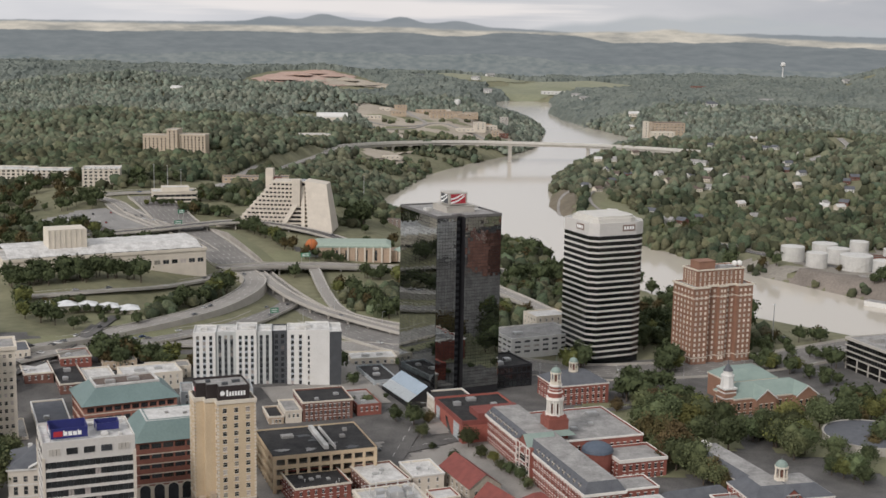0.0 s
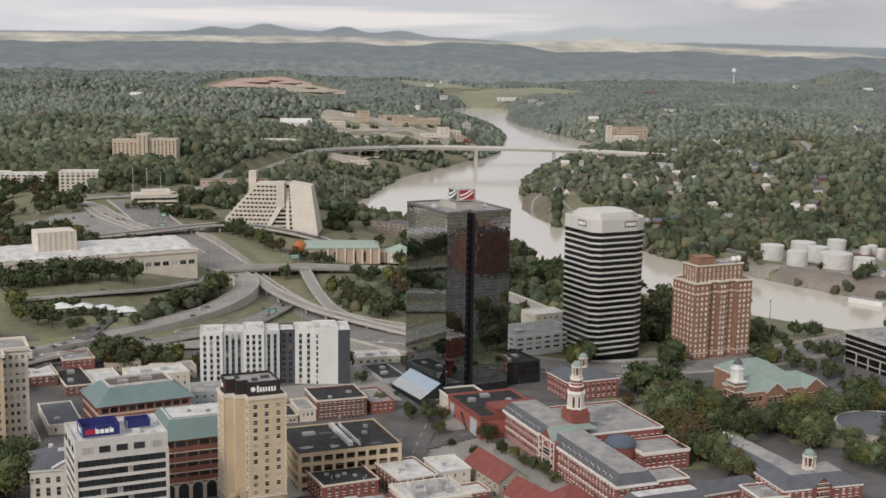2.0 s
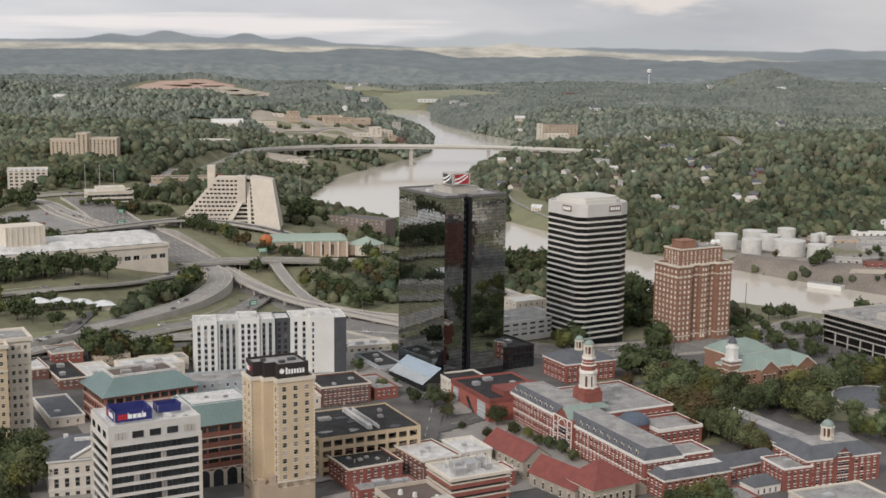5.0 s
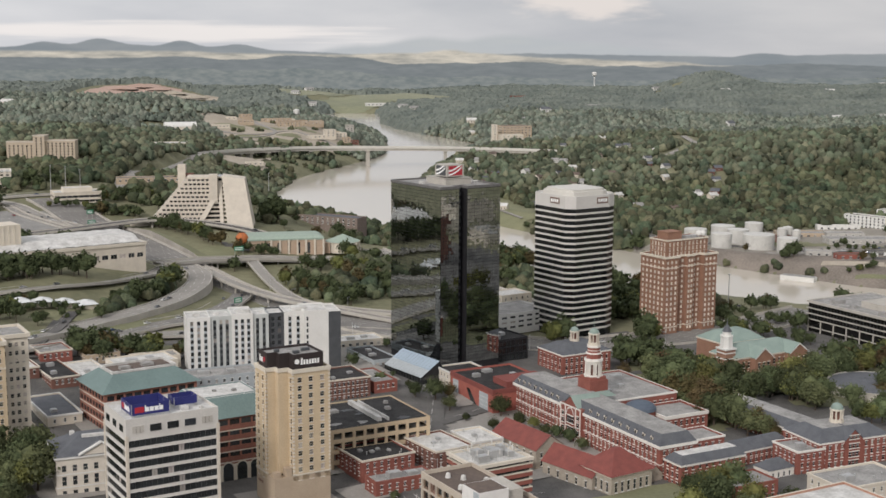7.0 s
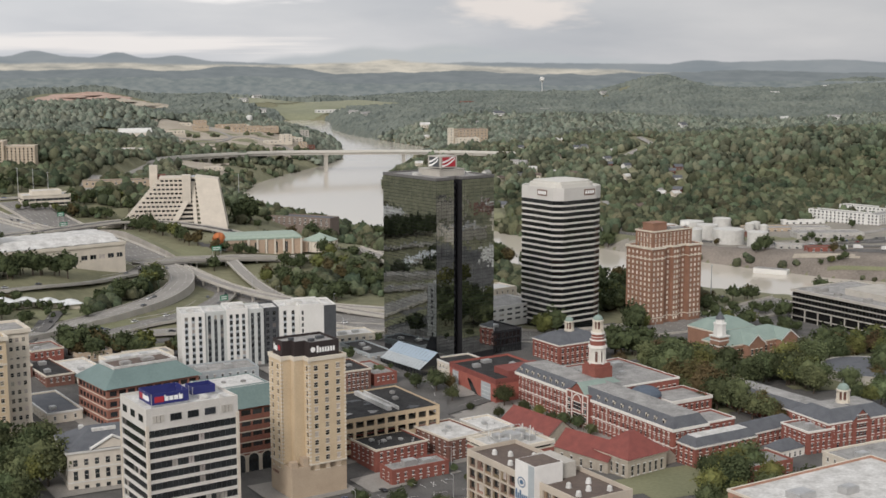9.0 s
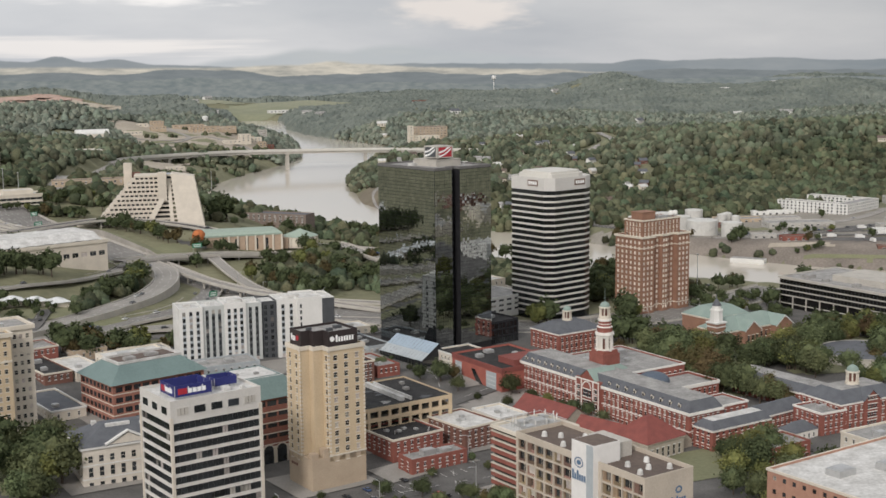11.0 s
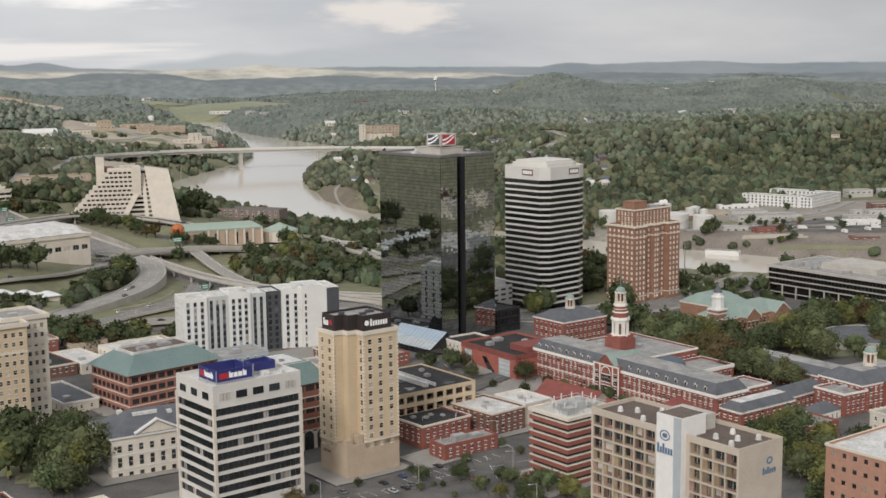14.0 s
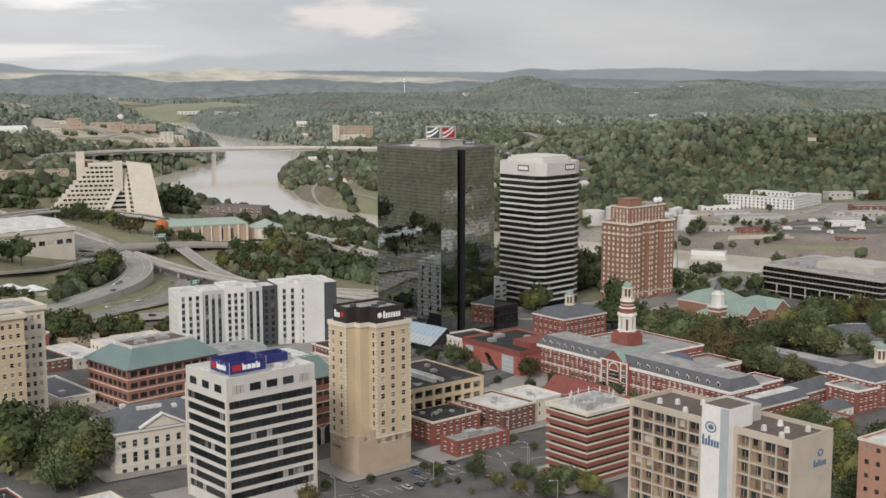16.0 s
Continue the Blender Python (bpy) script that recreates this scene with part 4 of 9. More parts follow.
def apartment_block():
    m = pose(-147, 747, -2, 0, 0, 7)
    root = thing("apartment_block", "white and grey panelled apartment block with charcoal bays", "apartment building", m)
    W, D, H = 87.0, 20.0, 35.0
    APT_GREY = mat("pale_grey_green_panel", (0.50, 0.515, 0.495), (0.43, 0.445, 0.425), 0.6, scale=0.1, fine=1.5, bump=0.05)
    segs = [(0, 13, WHITE, 0.0, 0), (13, 25, APT_GREY, 1.0, 0), (25, 37, WHITE, 0.0, 1.2), (37, 46, APT_GREY, 1.0, 0), (46, 55, CHARCOAL, 2.5, 0), (55, 66, WHITE, 0.6, 0.6), (66, 80, WHITE, -2.4, 1.4), (80, 87, WHITE, -2.4, 0.6)]
    for k, (a, b, wm, y, up) in enumerate(segs):
        n = 3 if b - a > 11 else (2 if b - a > 8 else 1)
        rows = floors(H - 2.2, 9, 3.5, 2.3)
        cols = bays(b - a, n, 1.75, 0.8) if b < 79 else [(1.2, 2.3)] if b < 85 else []
        shell(root, rect(b - a, D - y, a, y), 0, H + up, wm, ROOF_WHITE, {0: (cols, rows, "plain"), 3: (bays(D - y, 4, 1.4), rows, "plain")} if k == 0 else {0: (cols, rows, "plain"), 1: (bays(D - y, 4, 1.4), rows, "plain")} if b > 85 else {0: (cols, rows, "plain")}, 0.8, None, glass=GLASS, frame=CHARCOAL, name="wing_wall", lit=0.1)
    # dark slots between window stacks
    for a, b, wm, y, up in segs:
        if b > 79 or wm is CHARCOAL:
            continue
        n = 3 if b - a > 11 else 2
        for c, d in bays(b - a, n, 1.75, 0.8):
            for k in range(8):
                top = H - 2.2 - k * 3.5 - 2.3
                bm = bmesh.new()
                box(bm, a + c, a + d, y - 0.06, y + 0.02, top - 1.2, top, 0)
                part("spandrel_panel", bm, GREYBLUE if wm is WHITE else CHARCOAL, root)
    bm = bmesh.new()
    box(bm, 80.0, 87.1, -2.55, -2.4, 0, H + 0.2)
    part("dark_cladding", bm, CHARCOAL, root, "charcoal corner cladding")
    fb = face_matrix((87, 20), (0, 20))
    windows(root, fb, bays(87, 8, 2.4, 1.5), floors(H - 2.2, 9, 3.5, 2.3), GLASS, CHARCOAL, "plain", -0.06)
    rooftop(root, [(4, 8, 4, 4, 1.6), (16, 9, 3, 3, 1.4), (28, 7, 8, 6, 2.4), (60, 6, 9, 6, 2.6), (72, 9, 4, 4, 1.6), (42, 9, 3, 3, 1.2)], H - 0.8, ROOF_WHITE)


def slab_hotel():
    m = pose(-46.5, 344, -6, 0, 0, 20.5)
    root = thing("slab_hotel", "beige concrete slab hotel with deep window grid and white sign shaft", "hotel", m)
    W, D, H = 18.0, 55.0, 63.5
    rows = floors(H - 2.0, 16, 3.55, 3.08)
    grid = mat("hotel_beige", (0.50, 0.435, 0.355), (0.41, 0.355, 0.29), 0.8, scale=0.15, fine=2)
    # left long face is in two stretches with the shaft between them
    plan = rect(W, D)
    cols = [c for c in bays(D, 13, 3.8, 0.6) if not 27 < (c[0] + c[1]) / 2 < 37]
    shell(root, plan, 0, H, grid, ROOF_BROWN, {3: (cols, rows, "plain")}, 1.2, None, glass=GLASS, frame=grid, depth=1.1, lit=0.08)
    bm = bmesh.new()
    f = face_matrix((0, D), (0, 0))
    rs = random.Random(61)
    for c, d in bays(D, 13, 3.8, 0.6):
        if not 27 < (c + d) / 2 < 37:
            for a, b in rows:
                u, v = sorted((c + 3.8 * rs.choice((0.05, 0.1, 0.3, 0.45)), d - 3.8 * rs.choice((0.05, 0.1, 0.25, 0.35))))
                box(bm, c + 0.02, u, 0.55, 1.0, a, b, m=f)
                box(bm, v, d - 0.02, 0.55, 1.0, a, b, m=f)
                box(bm, u, v, 0.5, 1.0, a, a + rs.choice((0.5, 0.5, 0.9)), m=f)
    tagged(part("curtain_panel", bm, mat("hotel_panel", (0.27, 0.20, 0.13), (0.17, 0.122, 0.08), 0.8, scale=0.4, island=True, rand=0.5), root, "brownish blind panels"), kind="stuff")
    shaft = mat("shaft_white", (0.72, 0.70, 0.665), (0.64, 0.62, 0.59), 0.7)
    bm = bmesh.new()
    box(bm, -1.8, 8, 18.3, 27.5, 0, H + 4.5)
    part("sign_shaft", bm, shaft, root, "plain white shaft")
    bm = bmesh.new()
    box(bm, -1.86, -1.8, 18.4, 21.2, 0, H + 4.4)
    part("shaft_stripe", bm, GREYBLUE, root, "pale grey stripe")
    bm = bmesh.new()
    box(bm, -1.4, 7.6, 18.7, 27.1, H + 4.5, H + 4.6)
    part("shaft_roof", bm, ROOF_BROWN, root)
    bm = bmesh.new()
    box(bm, 8, 14, 20, 32, H - 1.2, H + 3.2)
    part("lift_house", bm, CONCRETE, root)
    for x, y in ((4, 6), (9, 8), (14, 5), (6, 13), (13, 13), (4, 38), (9, 45), (14, 40), (6, 49), (10, 36)):
        bm = bmesh.new()
        drum(bm, x, y, H - 1.2, H - 0.2, 0.9, 0.7, 10)
        dome(bm, x, y, H - 0.2, 0.75, 0.6, 10, 3)
        part("roof_vent", bm, ROOF_WHITE, root)
    s = thing("shaft_sign", "blue ring emblem and bars on the white shaft", "sign", m @ Matrix.Translation((-1.8, 27.5, H - 11)) @ Matrix.Rotation(-math.pi / 2, 4, "Z"))
    blue = mat("emblem_blue", (0.10, 0.17, 0.27), rough=0.5)
    bm = bmesh.new()
    for k in range(20):
        a, b = 2 * math.pi * k / 20, 2 * math.pi * (k + 1) / 20
        quad(bm, [(3.2 + r * math.cos(t), -0.1, 9.6 + 0.8 * r * math.sin(t)) for r, t in ((1.9, a), (1.9, b), (1.5, b), (1.5, a))][::-1])
    for k in range(12):
        a, b = 2 * math.pi * k / 12, 2 * math.pi * (k + 1) / 12
        quad(bm, [(3.2, -0.1, 9.6), (3.2 + 0.95 * math.cos(b), -0.1, 9.6 + 0.7 * math.sin(b)), (3.2 + 0.95 * math.cos(a), -0.1, 9.6 + 0.7 * math.sin(a))])
    part("ring", bm, blue, s)
    bm = bmesh.new()
    for k in range(6):
        box(bm, 0.4 + k * 0.98, 1.1 + k * 0.98, -0.12, -0.05, 4.4, 7.2 if k in (0, 2) else 6.2)
    part("bar", bm, blue, s)
    e = thing("end_wall_sign", "small blue ring emblem and bars on the beige end wall", "sign", m @ Matrix.Translation((W - 8.5, -0.06, H - 9)))
    bm = bmesh.new()
    for k in range(20):
        a, b = 2 * math.pi * k / 20, 2 * math.pi * (k + 1) / 20
        quad(bm, [(3 + r * math.cos(t), 0, 3.6 + 0.8 * r * math.sin(t)) for r, t in ((1.3, a), (1.3, b), (0.7, b), (0.7, a))][::-1])
    part("ring", bm, blue, e)
    for k in range(6):
        bm = bmesh.new()
        box(bm, 0.2 + k * 0.95, 0.85 + k * 0.95, -0.05, 0.02, 0, 1.9 if k in (0, 2) else 1.3)
        part("bar", bm, blue, e)


glass_tower()
glass_tower_base()
banded_tower()
brick_hotel()
bank_block()
cream_tower()
apartment_block()
slab_hotel()

# ---- downtown streets of lower buildings ----
def cupola(root, x, y, z, r, h, dome_m, n=8, finial=2.0):
    """A small round lantern: base, columns, dome, finial."""
    bm = bmesh.new()
    drum(bm, x, y, z, z + h * 0.18, r * 1.15, r * 1.15, n)
    part("lantern_base", bm, CREAM_LT, root)
    bm = bmesh.new()
    drum(bm, x, y, z + h * 0.72, z + h * 0.82, r * 1.15, r * 1.15, n)
    part("lantern", bm, CREAM_LT, root, "pale columned lantern")
    # dark drum in place of the shaded hollow between the columns
    bm = bmesh.new()
    drum(bm, x, y, z + h * 0.18, z + h * 0.72, r * 0.5, r * 0.5, n)
    part("lantern_core", bm, BRICK_DK, root, "dark core put in for the shade inside the lantern")
    for k in range(n):
        a = 2 * math.pi * k / n
        bm = bmesh.new()
        drum(bm, x + r * 0.92 * math.cos(a), y + r * 0.92 * math.sin(a), z + h * 0.18, z + h * 0.72, r * 0.13, r * 0.13, 6)
        part("column", bm, CREAM_LT, root)
    bm = bmesh.new()
    dome(bm, x, y, z + h * 0.82, r, r * 0.95, 12, 4)
    drum(bm, x, y, z + h * 0.82 + r * 0.9, z + h * 0.82 + r * 0.9 + finial, 0.15, 0.04, 5)
    part("dome", bm, dome_m, root)


def dormers(root, f, us, z, w=1.5, h=1.9, out=1.6):
    for u in us:
        bm = bmesh.new()
        box(bm, u - w / 2, u + w / 2, 0.4, 0.4 + out, z, z + h, 0, f)
        quad(bm, [f @ Vector(p) for p in ((u - w / 2 - 0.15, 0.25, z + h), (u + w / 2 + 0.15, 0.25, z + h), (u, 0.25, z + h + 0.8))], 0)
        quad(bm, [f @ Vector(p) for p in ((u - w / 2 - 0.15, 0.25, z + h), (u, 0.25, z + h + 0.8), (u, 2.6, z + h + 0.8), (u - w / 2 - 0.15, 2.6, z + h))], 1)
        quad(bm, [f @ Vector(p) for p in ((u + w / 2 + 0.15, 2.6, z + h), (u, 2.6, z + h + 0.8), (u, 0.25, z + h + 0.8), (u + w / 2 + 0.15, 0.25, z + h))], 1)
        box(bm, u - w * 0.32, u + w * 0.32, 0.34, 0.41, z + 0.3, z + h - 0.15, 2, f)
        part("dormer", bm, [CREAM_LT, SLATE, GLASS], root)


def mansard(root, w, d, x, y, z0, z1, inset, slope, top, name="mansard_roof"):
    bm = bmesh.new()
    frustum(bm, x - 0.4, x + w + 0.4, y - 0.4, y + d + 0.4, z0, z1, inset, 0, 1)
    return part(name, bm, [slope, top], root)


TRIM_WHITE = mat("white_stone_trim", (0.76, 0.73, 0.67), (0.66, 0.63, 0.575), 0.7, scale=0.3, fine=2)


def college_hall():
    m = pose(64, 553, -9, 0, 0, 18.8)
    root = thing("college_hall", "long red brick hall with slate mansard, white trim and clock tower", "building", m)
    H, D, W = 19.0, 125.0, 20.0
    rows = [(3.0, 5.4), (7.0, 9.4), (11.0, 13.4), (14.7, 16.6)]
    f = face_matrix((0, D), (0, 0))
    cols = [c for c in bays(D, 38, 1.35, 1.5) if not 47 < (c[0] + c[1]) / 2 < 65]
    shell(root, rect(W, D), 0, H, BRICK, ROOF_GREY, {3: (cols, rows, "trim"), 0: (bays(W, 6, 1.35), rows, "trim")}, 0.4, TRIM_WHITE, frame=TRIM_WHITE, lit=0.5, corn_h=1.3, corn_out=0.7)
    mansard(root, W, D, 0, 0, H, H + 4.6, 3.2, SLATE, ROOF_GREY)
    bm = bmesh.new()
    ring(bm, rect(W, D), 10.2, 10.6, 0.15, 0, 0.4)
    part("string_course", bm, TRIM_WHITE, root)
    dormers(root, f, [4 + k * 5.3 for k in range(8)] + [70 + k * 6 for k in range(9)], H + 0.6)
    # gate pavilion with its gable
    pav = bmesh.new()
    box(pav, -1.6, 8, D - 65, D - 47, 0, H + 1.5)
    gable(pav, -1.6, 14, D - 62, D - 50, H + 1.5, H + 6.5, "x", 1, 0, 0.4)
    part("gate_pavilion", pav, [BRICK, COPPER], root, "projecting brick gate pavilion")
    fp = Matrix.Translation((-1.6, D - 47, 0)) @ Matrix.Rotation(-math.pi / 2, 4, "Z")
    for u in (1.6, 14.6):
        windows(root, fp, [(u, u + 1.8)], rows, GLASS, TRIM_WHITE, "trim", -0.08)
    windows(root, fp, [(6.0, 7.8), (8.1, 9.9), (10.2, 12.0)], [(7.5, 10.2), (12.0, 15.6)], GLASS, TRIM_WHITE, "trim", -0.08)
    bm = bmesh.new()
    for u in (0.2, 4.4, 13.2, 17.2):
        box(bm, u, u + 0.6, -0.25, 0.0, 0.5, H + 1.5, m=fp)
    box(bm, 0, 18, -0.4, 0.1, H + 0.9, H + 1.5, m=fp)
    for k in range(8):
        a, b = math.pi * k / 8, math.pi * (k + 1) / 8
        quad(bm, [fp @ Vector((9 + r * math.cos(t), -0.3, H - 2.6 + r * math.sin(t))) for r, t in ((3.4, a), (3.4, b), (2.8, b), (2.8, a))][::-1])
    part("gate_trim", bm, TRIM_WHITE, root, "white stone trim and arch")
    # clock tower
    tx, ty = 21.0, D - 42.0
    bm = bmesh.new()
    box(bm, tx - 5.4, tx + 5.4, ty - 5.4, ty + 5.4, H - 1, H + 9.4)
    box(bm, tx - 4.7, tx + 4.7, ty - 4.7, ty + 4.7, H + 9.4, H + 11)
    part("tower_base", bm, BRICK, root, "square red brick tower base")
    bm = bmesh.new()
    frustum(bm, tx - 8.6, tx + 8.6, ty - 8.6, ty + 8.6, H + 1.6, H + 4.0, 3.4, 0)
    part("tower_skirt", bm, COPPER, root, "green copper skirt roof")
    # dark-coloured drum stands for the shade in the belfry openings
    bm = bmesh.new()
    drum(bm, tx, ty, H + 11, H + 19, 2.7, 2.7, 8)
    part("belfry_core", bm, BRICK_DK, root, "dark core put in for the shade behind the columns")
    bm = bmesh.new()
    for k in range(8):
        a = 2 * math.pi * k / 8
        f = Matrix.Translation((tx, ty, 0)) @ Matrix.Rotation(a, 4, "Z")
        arch = bmesh.new()
        box(arch, 2.8, 3.5, -1.3, -0.75, H + 11.4, H + 17, m=f)
        box(arch, 2.8, 3.5, 0.75, 1.3, H + 11.4, H + 17, m=f)
        box(arch, 2.8, 3.6, -1.3, 1.3, H + 17, H + 18.6, m=f)
        part("arch_frame", arch, TRIM_WHITE, root)
    for k in range(8):
        a = 2 * math.pi * (k + 0.5) / 8
        for da in (-0.16, 0.16):
            col = bmesh.new()
            drum(col, tx + 4.0 * math.cos(a + da), ty + 4.0 * math.sin(a + da), H + 11, H + 18.6, 0.34, 0.30, 6)
            part("column", col, TRIM_WHITE, root)
    drum(bm, tx, ty, H + 10.6, H + 11.4, 5.0, 5.0, 8)
    part("belfry_base", bm, TRIM_WHITE, root)
    bm = bmesh.new()
    drum(bm, tx, ty, H + 18.6, H + 20, 4.9, 4.7, 8)
    part("belfry", bm, TRIM_WHITE, root, "pale columned belfry stage")
    bm = bmesh.new()
    drum(bm, tx, ty, H + 20, H + 22.6, 3.9, 3.7, 8)
    drum(bm, tx, ty, H + 22.6, H + 26.0, 3.3, 3.0, 8)
    part("clock_stage", bm, BRICK, root, "octagonal brick stage")
    bm = bmesh.new()
    drum(bm, tx, ty, H + 25.6, H + 26.7, 3.5, 3.5, 8)
    drum(bm, tx, ty, H + 22.4, H + 22.9, 4.1, 3.9, 8)
    drum(bm, tx, ty, H + 24.0, H + 24.3, 3.4, 3.4, 8)
    part("tower_band", bm, TRIM_WHITE, root)
    cupola(root, tx, ty, H + 26.7, 2.6, 7.4, COPPER, 8, 6.5)
    # deep rear block, roofs and blue dome
    rear = thing("college_rear_block", "flat-roofed brick rear block with pale grey roof", "building", m)
    shell(rear, rect(46, 50, W + 0.3, D - 52), 0, H - 0.5, BRICK, ROOF_GREY, {0: (bays(46, 12, 1.5), [(8, 10.5), (12.5, 15)], "trim")}, 0.8, TRIM_WHITE, frame=TRIM_WHITE)
    rooftop(rear, [(28, D - 20, 5, 4, 2), (34, D - 36, 3, 3, 1.4), (52, D - 16, 6, 4, 2), (46, D - 30, 3, 2.5, 1.2), (36, D - 12, 4, 3, 1.6)], H - 1.3, METAL)
    bm = bmesh.new()
    drum(bm, 36, D - 62, 6, H - 3.5, 7.6, 7.6, 20)
    part("drum_wall", bm, BRICK, rear)
    bm = bmesh.new()
    dome(bm, 36, D - 62, H - 3.5, 8.1, 4.6, 20, 5)
    part("blue_dome", bm, mat("slate_blue", (0.10, 0.125, 0.16), rough=0.6), rear, "slate blue shallow dome")
    ext = thing("college_side_wing", "lower pale-trimmed brick side wing with balustrade", "building", m)
    shell(ext, rect(26, 22, 42, D - 75), 0, H - 5, BRICK, ROOF_GREY, {0: (bays(26, 7, 1.4), [(4, 6.4), (8.4, 11)], "trim"), 3: (bays(22, 5, 1.4), [(4, 6.4), (8.4, 11)], "trim")}, 1.1, TRIM_WHITE, frame=TRIM_WHITE, corn_h=1.6)
    # front end pavilion, lower, with terrace
    end = thing("college_end_wing", "brick end wing with slate slopes and white cornice", "building", m)
    shell(end, rect(17, 16, W + 0.3, 1), 0, H, BRICK, ROOF_GREY, {0: (bays(17, 4, 1.3), rows, "trim")}, 0.8, TRIM_WHITE, frame=TRIM_WHITE)
    mansard(end, 36, 12, 2, -12.6, 13.5, 17, 3.2, SLATE, ROOF_WHITE)
    shell(end, rect(36, 12, 2, -12.6), 0, 13.6, BRICK, ROOF_WHITE, {0: (bays(36, 9, 1.3), rows[:3], "trim"), 3: (bays(12, 3, 1.3), rows[:3], "trim")}, 0.3, TRIM_WHITE, frame=TRIM_WHITE, name="porch_wall")
    back = thing("college_cupola_hall", "brick hall with slate hipped roof and white cupola", "building", pose(66, 733, -9, 0, 0, 20))
    shell(back, rect(34, 26), 0, 17, BRICK, ROOF_GREY, {0: (bays(34, 9, 1.4), [(4, 6.5), (8, 10.5), (12, 14.5)], "trim"), 3: (bays(26, 6, 1.4), [(4, 6.5), (8, 10.5), (12, 14.5)], "trim")}, 0.3, TRIM_WHITE, frame=TRIM_WHITE)
    mansard(back, 34, 26, 0, 0, 17, 21.5, 8.5, SLATE, SLATE, "hipped_roof")
    cupola(back, 17, 13, 21.3, 2.6, 7.5, COPPER)


def college_annexes():
    m = pose(147, 576, -7, 0, 0, 20)
    a = thing("college_wing", "long low brick wing with slate slopes and grey roof", "building", m)
    rows = [(2.5, 4.7), (6.2, 8.4)]
    shell(a, rect(16, 62), 0, 10.5, BRICK, ROOF_GREY, {3: (bays(62, 16, 1.3), rows, "trim"), 0: (bays(16, 4, 1.3), rows, "trim")}, 0.3, TRIM_WHITE, frame=TRIM_WHITE, lit=0.5)
    mansard(a, 16, 62, 0, 0, 10.5, 14.5, 3.2, SLATE, ROOF_GREY)
    bm = bmesh.new()
    box(bm, 1, 9, 56, 62.3, 10.5, 15.6)
    part("end_block", bm, TRIM_WHITE, a)
    m = pose(139, 553, -7, 0, 0, 14)
    b = thing("college_front_hall", "red brick hall with slate hip, gabled bay and domed cupola", "building", m)
    rows = [(3, 5.4), (7, 9.4), (11, 13.2)]
    shell(b, rect(40, 26), 0, 15, BRICK, ROOF_GREY, {0: (bays(40, 11, 1.4), rows, "trim"), 3: (bays(26, 7, 1.4), rows, "trim")}, 0.3, TRIM_WHITE, frame=TRIM_WHITE, lit=0.5)
    mansard(b, 40, 26, 0, 0, 15, 19.5, 7, SLATE, ROOF_GREY)
    bm = bmesh.new()
    gable(bm, 14, 24, -0.8, 12, 15, 19.8, "y", 1, 0)
    box(bm, 14, 24, -0.8, 2, 0, 15)
    part("gabled_bay", bm, [BRICK, SLATE], b)
    windows(b, Matrix.Translation((14, -0.8, 0)), [(2.2, 3.6), (4.3, 5.7), (6.4, 7.8)], rows + [(15.3, 17)], GLASS, TRIM_WHITE, "trim", -0.08)
    cupola(b, 20, 13, 19.4, 2.9, 8.0, COPPER)
    m = pose(101, 562, -7, 0, 0, 22)
    c = thing("college_link", "low brick link building with slate roof", "building", m)
    shell(c, rect(38, 11), 0, 9, BRICK, SLATE, {0: (bays(38, 11, 1.3), [(3, 5), (6.2, 8)], "trim")}, 0.2, TRIM_WHITE, frame=TRIM_WHITE)
    mansard(c, 38, 11, 0, 0, 9, 13, 5.2, SLATE, SLATE, "hipped_roof")
    low_house("college_store", "small brick block with flat grey roof", 127, 549, 14, 15, 18, 6, BRICK, ROOF_GREY, 4, 5, 3, units=[(5, 6, 4, 3, 2)], cornice=TRIM_WHITE)
    d = thing("garden_house", "small pale house with grey hipped roof among trees", "house", pose(112, 545, -7, 0, 0, 20))
    shell(d, rect(15, 10), 0, 6, TRIM_WHITE, SLATE, {0: (bays(15, 4, 1.2), [(2.4, 4.6)], "trim")}, 0.2)
    mansard(d, 15, 10, 0, 0, 6, 9.5, 4.6, SLATE, SLATE, "hipped_roof")


